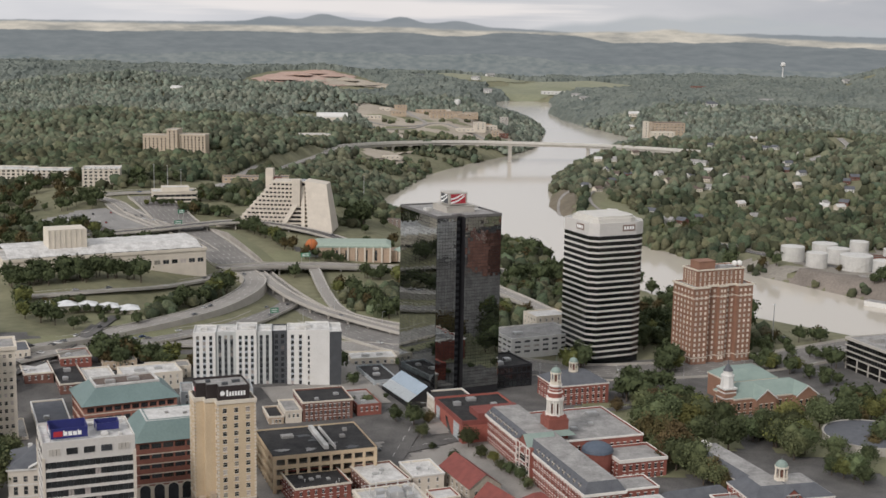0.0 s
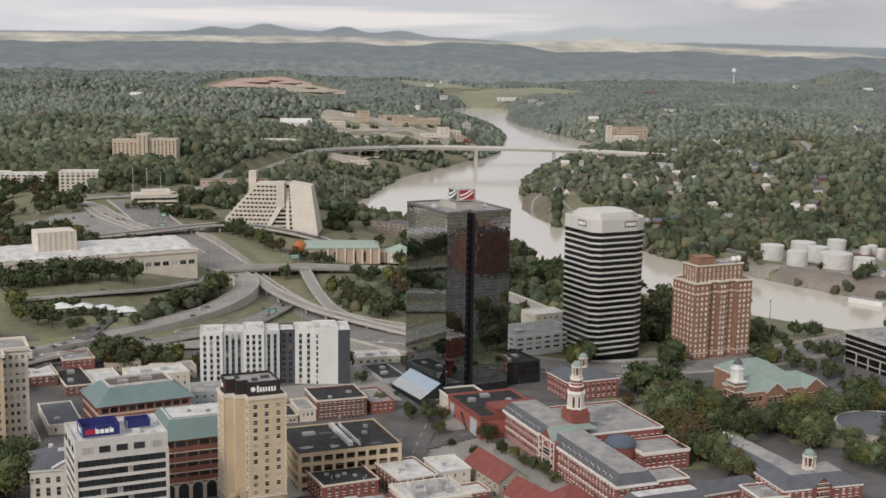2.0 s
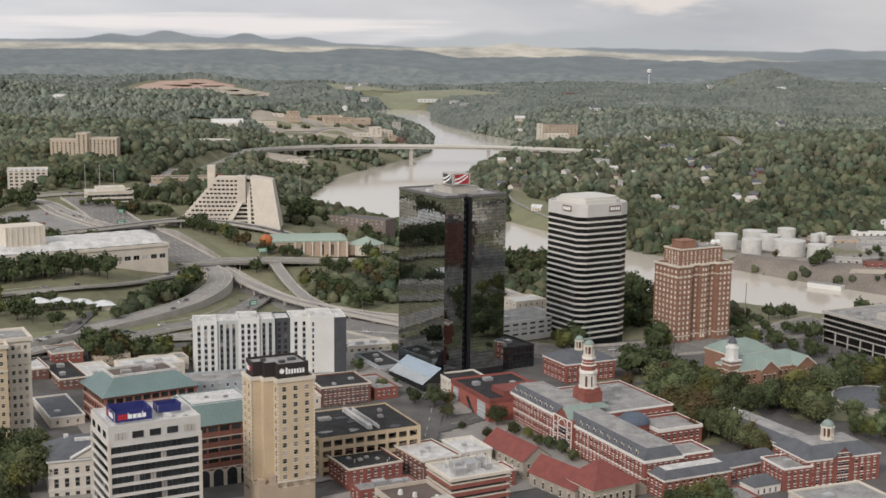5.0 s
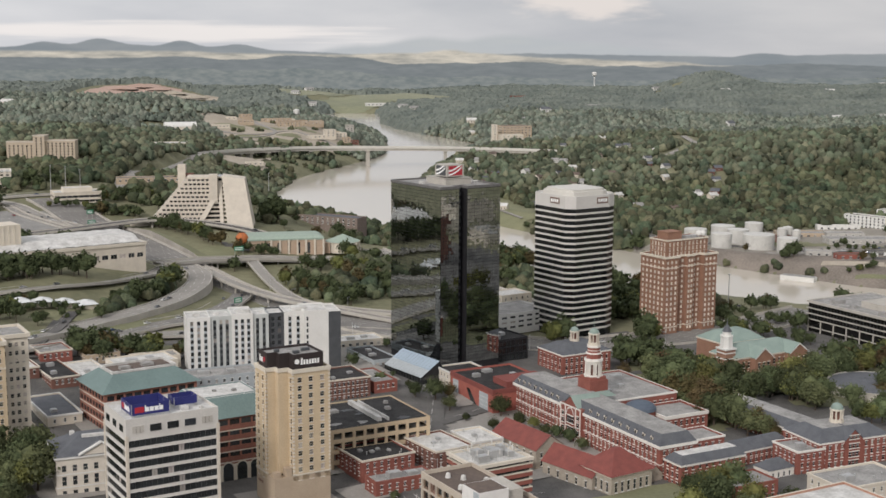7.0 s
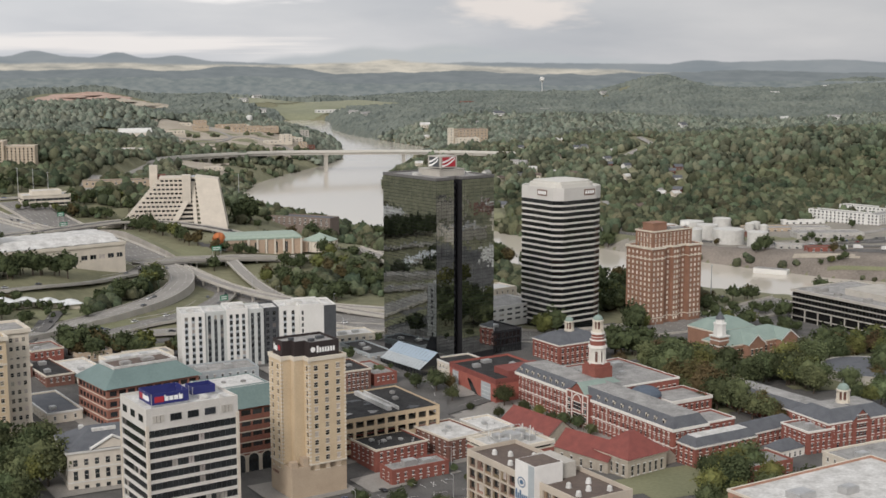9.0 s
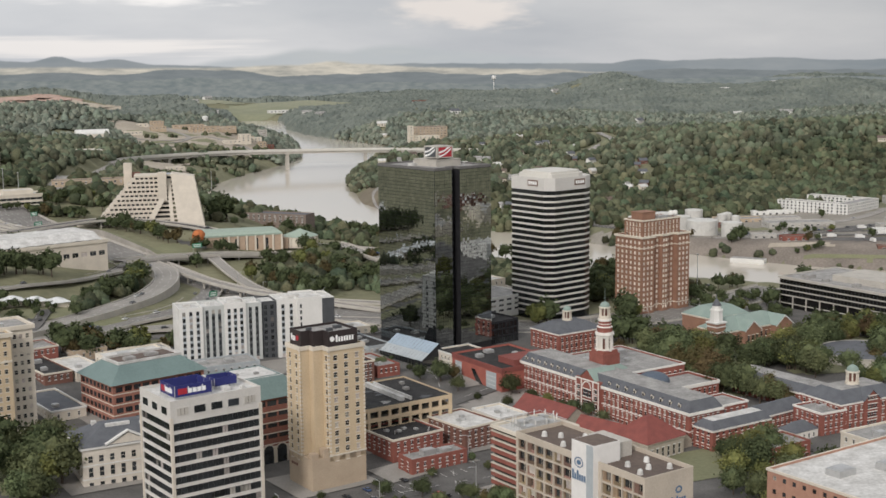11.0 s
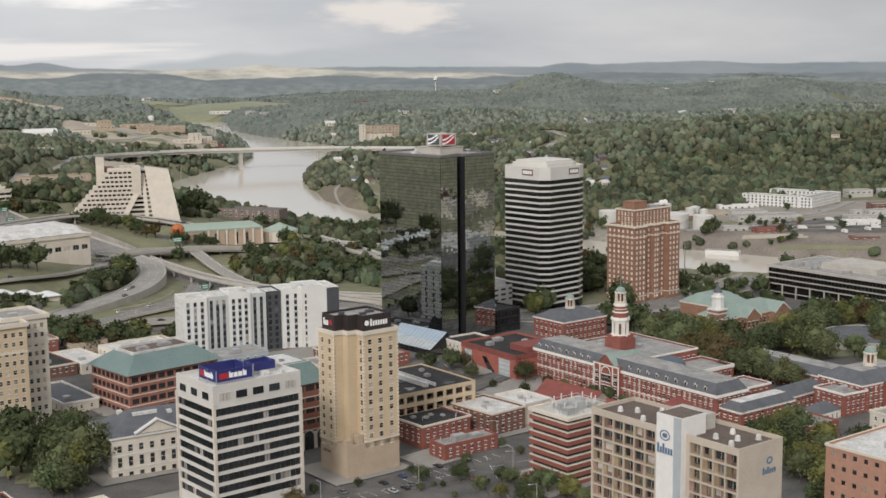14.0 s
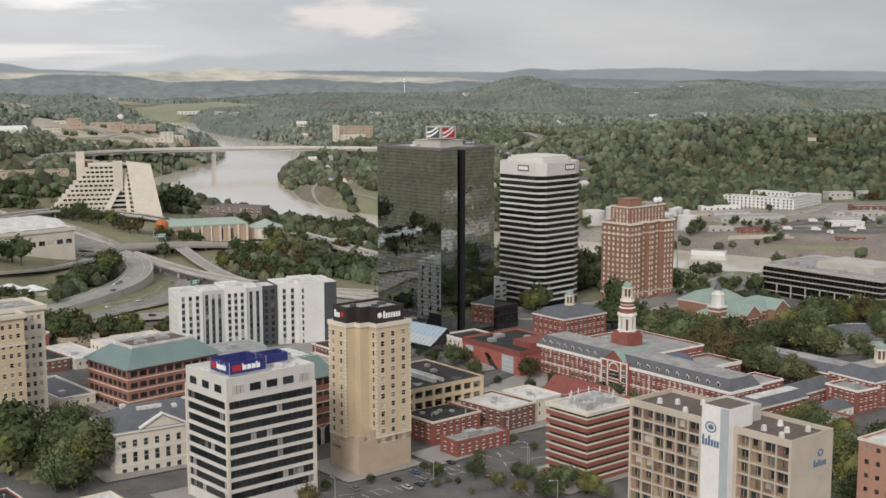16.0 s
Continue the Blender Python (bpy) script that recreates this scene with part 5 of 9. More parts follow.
def county_courthouse():
    m = pose(169, 729, -11, 0, 0, 21) @ Matrix.Diagonal((1.1, 1.1, 1.12, 1))
    root = thing("county_courthouse", "brick courthouse with green copper hipped roofs and white-topped tower", "courthouse", m)
    rows = [(2.8, 5.4), (7.2, 10.2)]
    shell(root, rect(50, 20), 0, 13, BRICK_AJ, COPPER, {0: (bays(50, 13, 1.5), rows, "trim"), 3: (bays(20, 5, 1.5), rows, "trim")}, 0.2, CREAM_LT, frame=CREAM_LT)
    mansard(root, 50, 20, 0, 0, 13, 18.5, 9.6, COPPER, COPPER, "copper_roof")
    for x0, x1 in ((11, 23), (36, 49)):
        bm = bmesh.new()
        box(bm, x0, x1, -4, 8, 0, 13)
        gable(bm, x0, x1, -4, 12, 13, 18, "y", 1, 0, 0.6)
        part("gabled_wing", bm, [BRICK_AJ, COPPER], root)
        windows(root, Matrix.Translation((x0, -4, 0)), bays(x1 - x0, 3, 1.5), rows, GLASS, CREAM_LT, "trim", -0.08)
        bm = bmesh.new()
        for s in (-1, 1):
            a = Vector(((x0 + x1) / 2, -4.7, 18.1))
            b = Vector(((x0 + x1) / 2 + s * ((x1 - x0) / 2 + 0.8), -4.7, 12.8))
            quad(bm, [a, b, b - Vector((0, 0, 0.7)), a - Vector((0, 0, 0.9))])
        part("gable_trim", bm, WHITE, root)
    shell(root, rect(30, 22, 10, 20), 0, 16, BRICK_AJ, COPPER, {}, 0.2, CREAM_LT, name="rear_wall")
    mansard(root, 30, 22, 10, 20, 16, 20.5, 7, COPPER, COPPER, "rear_copper_roof")
    bm = bmesh.new()
    box(bm, -5, 2, 2, 9, 0, 17.5)
    part("tower_shaft", bm, BRICK_AJ, root)
    bm = bmesh.new()
    for z in (9, 12.5, 15.5):
        box(bm, -5.15, 2.15, 1.85, 9.15, z, z + 0.6)
    box(bm, -5.5, 2.5, 1.5, 9.5, 17.5, 18.3)
    drum(bm, -1.5, 5.5, 18.3, 24, 3.7, 3.3, 8, turn=0.5)
    drum(bm, -1.5, 5.5, 24, 24.8, 3.7, 3.7, 8, turn=0.5)
    drum(bm, -1.5, 5.5, 24.8, 27, 2.6, 2.4, 8, turn=0.5)
    part("tower_lantern", bm, WHITE, root, "white octagonal tower top")
    bm = bmesh.new()
    drum(bm, -1.5, 5.5, 27, 30.5, 2.8, 0.5, 8, turn=0.5)
    drum(bm, -1.5, 5.5, 30.5, 34, 0.3, 0.05, 6)
    part("tower_cap", bm, SLATE, root)


def dark_civic_block():
    m = pose(301, 759, -11, 0, 0, 20)
    root = thing("dark_office_block", "long dark glass office block with white bands on tall columns", "office building", m)
    W, D, H = 62.0, 96.0, 23.0
    bm = bmesh.new()
    box(bm, 1.2, W - 1.2, 1.2, D - 1.2, 0, H)
    part("glass_body", bm, glass_mat("smoked_band_glass", (0.014, 0.014, 0.013), 0.08, 0.45, 0.3), root)
    for k, (z0, z1) in enumerate(((22.2, 24.0), (18.4, 19.0), (14.6, 15.2), (10.8, 11.4), (5.4, 5.8))):
        bm = bmesh.new()
        ring(bm, rect(W, D), z0, z1, 0.0, 0, 1.2)
        part("band", bm, CONCRETE, root)
    bm = bmesh.new()
    for k in range(33):
        box(bm, 0.9, 1.15, 2 + k * 2.9, 2.15 + k * 2.9, 12, 21)
    for k in range(21):
        box(bm, 2 + k * 2.9, 2.15 + k * 2.9, 0.9, 1.15, 12, 21)
    tagged(part("mullion", bm, CHARCOAL, root), kind="stuff")
    for k in range(9):
        bm = bmesh.new()
        box(bm, 0.1, 0.8, 1 + k * 11.6, 1.7 + k * 11.6, 0, 10.8)
        part("column", bm, CONCRETE, root)
    bm = bmesh.new()
    box(bm, 1.2, W - 1.2, 1.2, D - 1.2, H, H + 0.4)
    part("roof", bm, ROOF_GREY, root)
    bm = bmesh.new()
    box(bm, 16, 50, 18, 62, H + 0.4, H + 4.6)
    part("penthouse", bm, CONCRETE, root)
    rooftop(root, [(6, 34, 5, 4, 2), (7, 60, 4, 4, 1.6), (8, 76, 8, 6, 2.2)], H + 0.4, ROOF_GREY)


def round_hall():
    x, y = 233, 683
    m = pose(x, y, -14)
    root = thing("round_hall", "round concrete hall with grey roof and pale rim", "building", m)
    bm = bmesh.new()
    drum(bm, 0, 0, 5.2, 12.5, 25, 25, 40, cap=False)
    part("wall", bm, CONCRETE, root)
    bm = bmesh.new()
    drum(bm, 0, 0, -2, 5.2, 23, 23, 40, cap=False)
    part("plinth_glass", bm, GLASS, root)
    bm = bmesh.new()
    drum(bm, 0, 0, 12.5, 13.1, 25.5, 25.5, 40, cap=False)
    drum(bm, 0, 0, 13.1, 12.9, 25.5, 24.4, 40, cap=False)
    part("rim", bm, CONCRETE, root)
    bm = bmesh.new()
    drum(bm, 0, 0, 12.9, 15.4, 24.6, 6, 40)
    drum(bm, 0, 0, 15.4, 16.1, 6, 5, 24)
    part("roof", bm, SLATE, root)


def museum():
    m = pose(11, 664, -9, 0, 0, 19)
    root = thing("red_museum", "red brick museum with black flat roof and dark escalator slot", "museum", m)
    pinkish = mat("museum_red", (0.36, 0.12, 0.09), (0.28, 0.09, 0.07), 0.8)
    shell(root, rect(38, 46), 0, 17, pinkish, ROOF_DARK, {}, 1.0, RED_TILE, corn_h=2.6, corn_out=0.2)
    f = face_matrix((0, 46), (0, 0))
    bm = bmesh.new()
    quad(bm, [f @ Vector(p) for p in ((18, -0.1, 12), (21.5, -0.1, 12), (33, -0.1, 1.0), (26, -0.1, 1.0))])
    part("glazed_stair", bm, GLASS_BAND, root, "dark sloping glass stair slot")
    for u, v, w, h in ((3, 5.5, 6, 8), (32, 4.5, 9, 9.0)):
        bm = bmesh.new()
        box(bm, u, u + w, -0.15, 0.1, v, v + h, 0, f)
        for k in range(1, 4):
            box(bm, u, u + w, -0.22, -0.15, v + h * k / 4 - 0.1, v + h * k / 4 + 0.1, 1, f)
        part("mural", bm, [GREYBLUE, WHITE], root, "pale grey banner panel")
    bm = bmesh.new()
    box(bm, 10, 36, 3, 17, 16.2, 19.5)
    part("upper_block", bm, RED_TILE, root)
    rooftop(root, [(6, 30, 4, 3, 1.8), (16, 36, 5, 4, 1.6), (26, 24, 3, 3, 1.5)], 16.0, METAL)
    low_house("white_corner_building", "pale painted corner building with tall windows", -4.3, 708, 19, 22, 16, 7, CREAM_LT, ROOF_DARK, 5, 4, 4, 3.6, 2.0, 1.2, cornice=WHITE)


def churches():
    m = pose(13.5, 577, -8, 0, 0, 24)
    a = thing("red_roof_hall", "stone parish hall with red tiled gable roof", "church hall", m)
    shell(a, rect(16, 34), 0, 11, ASHLAR, RED_TILE, {3: (bays(34, 6, 1.3), [(3, 5.5), (7, 9.3)], "trim"), 0: (bays(16, 3, 1.3), [(3, 5.5), (7, 9.3)], "trim")}, 0.1)
    bm = bmesh.new()
    gable(bm, 0, 16, 0, 34, 11, 17, "y", 0, 1, 0.7)
    part("tiled_roof", bm, [RED_TILE, ASHLAR], a)
    m = pose(31, 545, -8, 0, 0, 30)
    b = thing("red_roof_nave", "low stone nave with steep red tiled roof", "church", m)
    shell(b, rect(15, 31), 0, 8, ASHLAR, RED_TILE, {0: (bays(15, 2, 1.4), [(3, 6)], "trim"), 3: (bays(31, 5, 1.2), [(2.5, 5.6)], "trim")}, 0.1)
    bm = bmesh.new()
    gable(bm, 0, 15, 0, 31, 8, 15, "y", 0, 1, 0.7)
    part("tiled_roof", bm, [RED_TILE, ASHLAR], b)
    m = pose(37, 536, -8, 0, 0, 24)
    c = thing("stone_church", "square stone church with red pyramid roof and round-arched windows", "church", m)
    shell(c, rect(23, 21), 0, 11, ASHLAR, RED_TILE, {0: (bays(23, 6, 1.4), [(3.5, 8)], "trim"), 3: (bays(21, 5, 1.4), [(3.5, 8)], "trim")}, 0.1, CREAM_LT)
    bm = bmesh.new()
    frustum(bm, -0.9, 23.9, -0.9, 21.9, 11, 19.5, 10.4, 0)
    part("pyramid_roof", bm, RED_TILE, c)
    bm = bmesh.new()
    box(bm, 24, 33, 4, 16, 0, 6)
    gable(bm, 24, 33, 4, 16, 6, 10, "y", 1, 0, 0.5)
    part("side_chapel", bm, [ASHLAR, RED_TILE], c)
    d = thing("brick_chimney", "square red brick chimney stack with pale cap", "chimney", pose(-12, 512, -8, 0, 0, 22))
    bm = bmesh.new()
    box(bm, -1.6, 1.6, -1.6, 1.6, 0, 26)
    part("stack", bm, mat("orange_brick", (0.42, 0.17, 0.09), (0.34, 0.13, 0.07), 0.9), d)
    bm = bmesh.new()
    box(bm, -1.9, 1.9, -1.9, 1.9, 26, 26.6)
    part("cap", bm, CREAM_LT, d)


def striped_garage():
    m = pose(-29, 500.5, -9, 0, 0, 21)
    root = thing("striped_office", "red brick office with pale floor lines and dark recessed windows", "office building", m)
    W, D, H = 27.0, 22.0, 31.0
    bm = bmesh.new()
    box(bm, 1.0, W - 1.0, 1.0, D - 1.0, 0, H - 1)
    part("core", bm, GLASS, root)
    for k in range(9):
        z = 0.5 + k * 3.3
        bm = bmesh.new()
        ring(bm, rect(W, D), z, z + 1.75, 0.0, 0, 1.0)
        part("brick_band", bm, BRICK, root)
        bm = bmesh.new()
        ring(bm, rect(W, D), z + 1.75, z + 2.05, 0.12, 0, 1.1)
        part("sill_line", bm, CREAM_LT, root)
    bm = bmesh.new()
    ring(bm, rect(W, D), H - 0.9, H + 0.4, 0.3, 0, 1.3)
    part("parapet", bm, CREAM_LT, root)
    bm = bmesh.new()
    box(bm, 0.6, W - 0.6, 0.6, D - 0.6, H - 1.0, H - 0.5)
    part("roof", bm, ROOF_WHITE, root)
    for k in range(9):
        bm = bmesh.new()
        drum(bm, 4 + (k % 3) * 8.5 + (k // 3) * 0.9, 4.5 + (k // 3) * 5.5, H - 0.5, H + 2.6 + 0.5 * (k % 3), 0.16, 0.16, 6)
        part("pipe", bm, METAL, root)
    for u in (3.2, 23.4):
        bm = bmesh.new()
        box(bm, u, u + 0.2, 3, 19, H + 2.4, H + 2.6)
        part("frame_rail", bm, METAL, root)
    for v in (3.0, 11.0, 18.8):
        bm = bmesh.new()
        box(bm, 3.2, 23.6, v, v + 0.2, H + 2.65, H + 2.85)
        part("frame_rail", bm, METAL, root)
    for k in range(12):
        a = 2 * math.pi * k / 12
        bm = bmesh.new()
        x, y = 13.5 + 9.6 * math.cos(a), 11 + 7.2 * math.sin(a)
        drum(bm, x, y, H - 0.5, H + 4.2, 0.07, 0.07, 5)
        box(bm, x - 0.22, x + 0.22, y - 0.35, y - 0.1, H + 2.2, H + 4.4)
        part("antenna_panel", bm, WHITE, root, "white antenna panel on a pipe")
    rooftop(root, [(5, 5, 5, 4, 2.4), (12, 8, 6, 5, 3.0), (19, 6, 3, 4, 2), (8, 13, 4, 4, 2.2), (14, 15, 5, 3, 1.8), (20, 14, 3, 3, 2.4)], H - 0.5, METAL)


def parking_deck():
    m = pose(-79, 588, -9, 0, 0, 19.5)
    root = thing("parking_deck", "cream concrete parking deck with open bays and black tarred roof", "parking garage", m)
    W, D, H = 51.0, 42.0, 22.0
    rows = [(2.6, 5.4), (7.4, 10.4), (12.3, 15.3), (17.2, 20.0)]
    bm = bmesh.new()
    for k in range(4):
        p, q = rect(W, D)[k], rect(W, D)[(k + 1) % 4]
        w = math.dist(p, q)
        facade(bm, face_matrix(p, q), w, 0, H, bays(w, round(w / 5.6), 4.1, 1.0), rows, 0.8)
    part("wall", bm, CREAM, root)
    for z in (6.4, 11.4, 16.3):
        bm = bmesh.new()
        box(bm, 0.6, W - 0.6, 0.6, D - 0.6, z - 0.5, z)
        part("deck", bm, CONCRETE, root)
    bm = bmesh.new()
    box(bm, 9, W - 9, 9, D - 6, 0.5, 20.5)
    part("inner_wall", bm, ROOF_DARK, root)
    bm = bmesh.new()
    box(bm, 0.5, W - 0.5, 0.5, D - 0.5, H - 0.9, H - 0.6)
    part("roof", bm, ROOF_DARK, root, "black tarred roof with patches")
    bm = bmesh.new()
    box(bm, 26, 28.2, 5, 38, H - 0.6, H + 1.4)
    box(bm, 31, 31.6, 4, 38, H - 0.6, H + 1.0)
    part("ramp_wall", bm, ROOF_WHITE, root, "pale ramp upstand")
    rs = random.Random(15)
    for k in range(7):
        bm = bmesh.new()
        x, y = rs.uniform(4, W - 10), rs.uniform(5, D - 9)
        ring_pts = [(x + rs.uniform(1.5, 4.5) * math.cos(a), y + rs.uniform(1.0, 3.0) * math.sin(a), H - 0.596 + 0.004 * k) for a in (2 * math.pi * j / 11 for j in range(11))]
        bm.faces.new([bm.verts.new(p) for p in ring_pts])
        part("roof_patch", bm, ROOF_GREY if k % 2 else CHARCOAL, root, "worn patch in the tar")
    rooftop(root, [(10, 26, 6, 4, 1.2), (38, 20, 2.5, 2.5, 1.2), (42, 30, 2, 2, 1.2)], H - 0.6, ROOF_GREY)


def teal_roof_buildings():
    m = pose(-183, 644, -4, 0, 0, 26)
    a = thing("teal_roof_block", "brick office with pale bands under a teal metal hipped roof", "office building", m)
    rows = floors(21.2, 4, 5.0, 2.5)
    shell(a, rect(48, 34), 0, 23, mat("banded_brick", (0.33, 0.15, 0.11), (0.25, 0.115, 0.085), 0.85), COPPER, {0: (bays(48, 10, 3.6), rows, "bars"), 3: (bays(34, 8, 3.2), rows, "bars")}, 0.2, None, glass=GLASS, frame=DARK)
    bm = bmesh.new()
    for z in (17.6, 12.6, 7.6):
        ring(bm, rect(48, 34), z, z + 0.5, 0.12, 0, 0.4)
    part("stone_band", bm, CREAM_LT, a)
    teal = mat("teal_metal", (0.185, 0.255, 0.24), (0.15, 0.21, 0.20), 0.55, 0.2, scale=0.1, fine=1.0)
    bm = bmesh.new()
    frustum(bm, -1.6, 49.6, -1.6, 35.6, 22.6, 29.5, 9.5, 0, 1)
    part("teal_roof", bm, [teal, ROOF_BROWN], a)
    bm = bmesh.new()
    ring(bm, rect(33, 17, 7.7, 8.5), 29.3, 30.6, 0.2, 0, 0.9)
    part("roof_upstand", bm, ROOF_WHITE, a)
    rooftop(a, [(14, 13, 5, 4, 1.6), (26, 15, 6, 4, 1.4)], 29.5, ROOF_GREY)
    m = pose(-140, 575, -7, 0, 0, 22)
    b = thing("teal_mansard_block", "brick office with arched ground floor and teal mansard", "office building", m)
    rows = floors(28.8, 4, 4.8, 2.5)
    shell(b, rect(40, 32), 0, 30, mat("banded_brick_b", (0.27, 0.115, 0.085), (0.20, 0.088, 0.066), 0.85), ROOF_WHITE, {0: (bays(40, 7, 4.6), rows, "bars"), 1: (bays(32, 6, 4.2), rows, "bars"), 3: (bays(32, 6, 4.2), rows, "bars")}, 0.2, None, frame=DARK)
    bm = bmesh.new()
    frustum(bm, -1, 41, -1, 33, 29.8, 38, 6.5, 0, 1)
    part("teal_roof", bm, [teal, ROOF_WHITE], b)
    bm = bmesh.new()
    ring(bm, rect(27, 19, 6.5, 6.5), 37.6, 38.3, 0.1, 0, 0.5)
    part("roof_kerb", bm, teal, b)
    rooftop(b, [(16, 15, 1.6, 1.6, 0.7), (24, 12, 2, 1.6, 0.8)], 38, ROOF_GREY)
    bm = bmesh.new()
    box(bm, 0.02, 39.98, -0.1, -0.02, 0, 8.4)
    part("stone_base", bm, CREAM_LT, b, "pale stone ground storey")
    for k in range(6):
        u = 1.0 + k * 6.5
        bm = bmesh.new()
        for j in range(10):
            t0, t1 = math.pi * j / 10, math.pi * (j + 1) / 10
            quad(bm, [(u + 2.6 + r * math.cos(t), -0.2, 6.6 + r * math.sin(t)) for r, t in ((3.0, t0), (3.0, t1), (2.4, t1), (2.4, t0))][::-1])
        box(bm, u - 0.4, u + 0.2, -0.3, -0.1, 0, 6.6)
        box(bm, u + 5.0, u + 5.6, -0.3, -0.1, 0, 6.6)
        part("arch", bm, CREAM_LT, b, "pale stone arch")
        bm = bmesh.new()
        box(bm, u + 0.2, u + 5.0, -0.16, -0.1, 0.5, 6.6)
        fan = [bm.verts.new((u + 2.6 + 2.4 * math.cos(math.pi * j / 10), -0.16, 6.6 + 2.4 * math.sin(math.pi * j / 10))) for j in range(11)]
        bm.faces.new(fan[::-1])
        part("arch_glass", bm, GLASS, b)
    for z in (9.2, 14.0, 18.8, 23.6):
        bm = bmesh.new()
        ring(bm, rect(40, 32), z, z + 0.45, 0.12, 0, 0.4)
        part("stone_band", bm, CREAM_LT, b)


def cream_towers_west():
    for x, y, w, d, z1, lab in ((-235, 636, 19.5, 22, 50, "older cream brick tower with small windows and cornice"), (-245.5, 623, 21.5, 11, 49, "cream stone office tower with paired windows and cornice")):
        m = pose(x, y, -5, 0, 0, 21)
        root = thing("cream_office_tower", lab, "tower", m)
        H = z1 + 5
        rows = floors(H - 4, 11, 4.1, 2.0)
        shell(root, rect(w, d), 0, H, CREAM_LT if d > 15 else CREAM, ROOF_GREY, {0: (bays(w, 6, 1.5), rows, "trim"), 1: (bays(d, 3, 1.3), rows, "trim")}, 1.0, CREAM_LT, frame=CREAM_LT, lit=0.25, corn_h=1.8, corn_out=0.9)
        rooftop(root, [(4, 3, 4, 3, 2)], H - 1.0)
        bm = bmesh.new()
        ring(bm, rect(w, d), H - 13.2, H - 12.4, 0.3, 0, 0.7)
        part("string_course", bm, CREAM_LT, root)


def custom_house():
    m = pose(-195.5, 563, -7, 0, 0, 14)
    root = thing("marble_custom_house", "pale marble civic building with gabled front and slate roof", "civic building", m)
    W, D, H = 46.0, 27.0, 20.5
    rows = [(1.8, 5.8), (8.0, 12.0), (14.0, 16.8)]
    marble = mat("pale_marble", (0.63, 0.58, 0.50), (0.54, 0.49, 0.42), 0.75)
    shell(root, rect(W, D), 0, H, marble, SLATE, {0: (bays(W, 10, 1.8), rows, "trim"), 3: (bays(D, 5, 1.8), rows, "trim")}, 0.1, WHITE, frame=marble, corn_h=0.9, corn_out=0.7)
    for z in (7.0, 12.6):
        bm = bmesh.new()
        ring(bm, rect(W, D), z, z + 0.5, 0.2, 0, 0.5)
        part("string_course", bm, WHITE, root)
    bm = bmesh.new()
    frustum(bm, -0.8, W + 0.8, -0.8, D + 0.8, H, H + 6, 12, 0)
    part("slate_roof", bm, SLATE, root)
    bm = bmesh.new()
    gable(bm, 10, 27, -0.5, 14, H, H + 4.6, "y", 1, 0, 0.5)
    part("front_gable", bm, [marble, SLATE], root)
    bm = bmesh.new()
    for s in (-1, 1):
        a, b = Vector((18.5, -1.1, H + 4.8)), Vector((18.5 + s * 9.4, -1.1, H - 0.1))
        quad(bm, [a, b, b + Vector((0, 0, 0.8)), a + Vector((0, 0, 0.8))] if s > 0 else [b, a, a + Vector((0, 0, 0.8)), b + Vector((0, 0, 0.8))])
        quad(bm, [a + Vector((0, 0, 0.8)), b + Vector((0, 0, 0.8)), b + Vector((0, 1.5, 0.8)), a + Vector((0, 1.5, 0.8))])
    part("gable_trim", bm, WHITE, root)
    bm = bmesh.new()
    box(bm, 12, 22, 9, 10.4, H + 4.2, H + 6.2)
    part("skylight", bm, ROOF_WHITE, root)
    rooftop(root, [(26, 8, 2, 2, 4.5), (32, 12, 2, 2, 5.5), (36, 6, 2, 2, 4), (8, 16, 2, 2, 5)], H + 1, ROOF_WHITE)


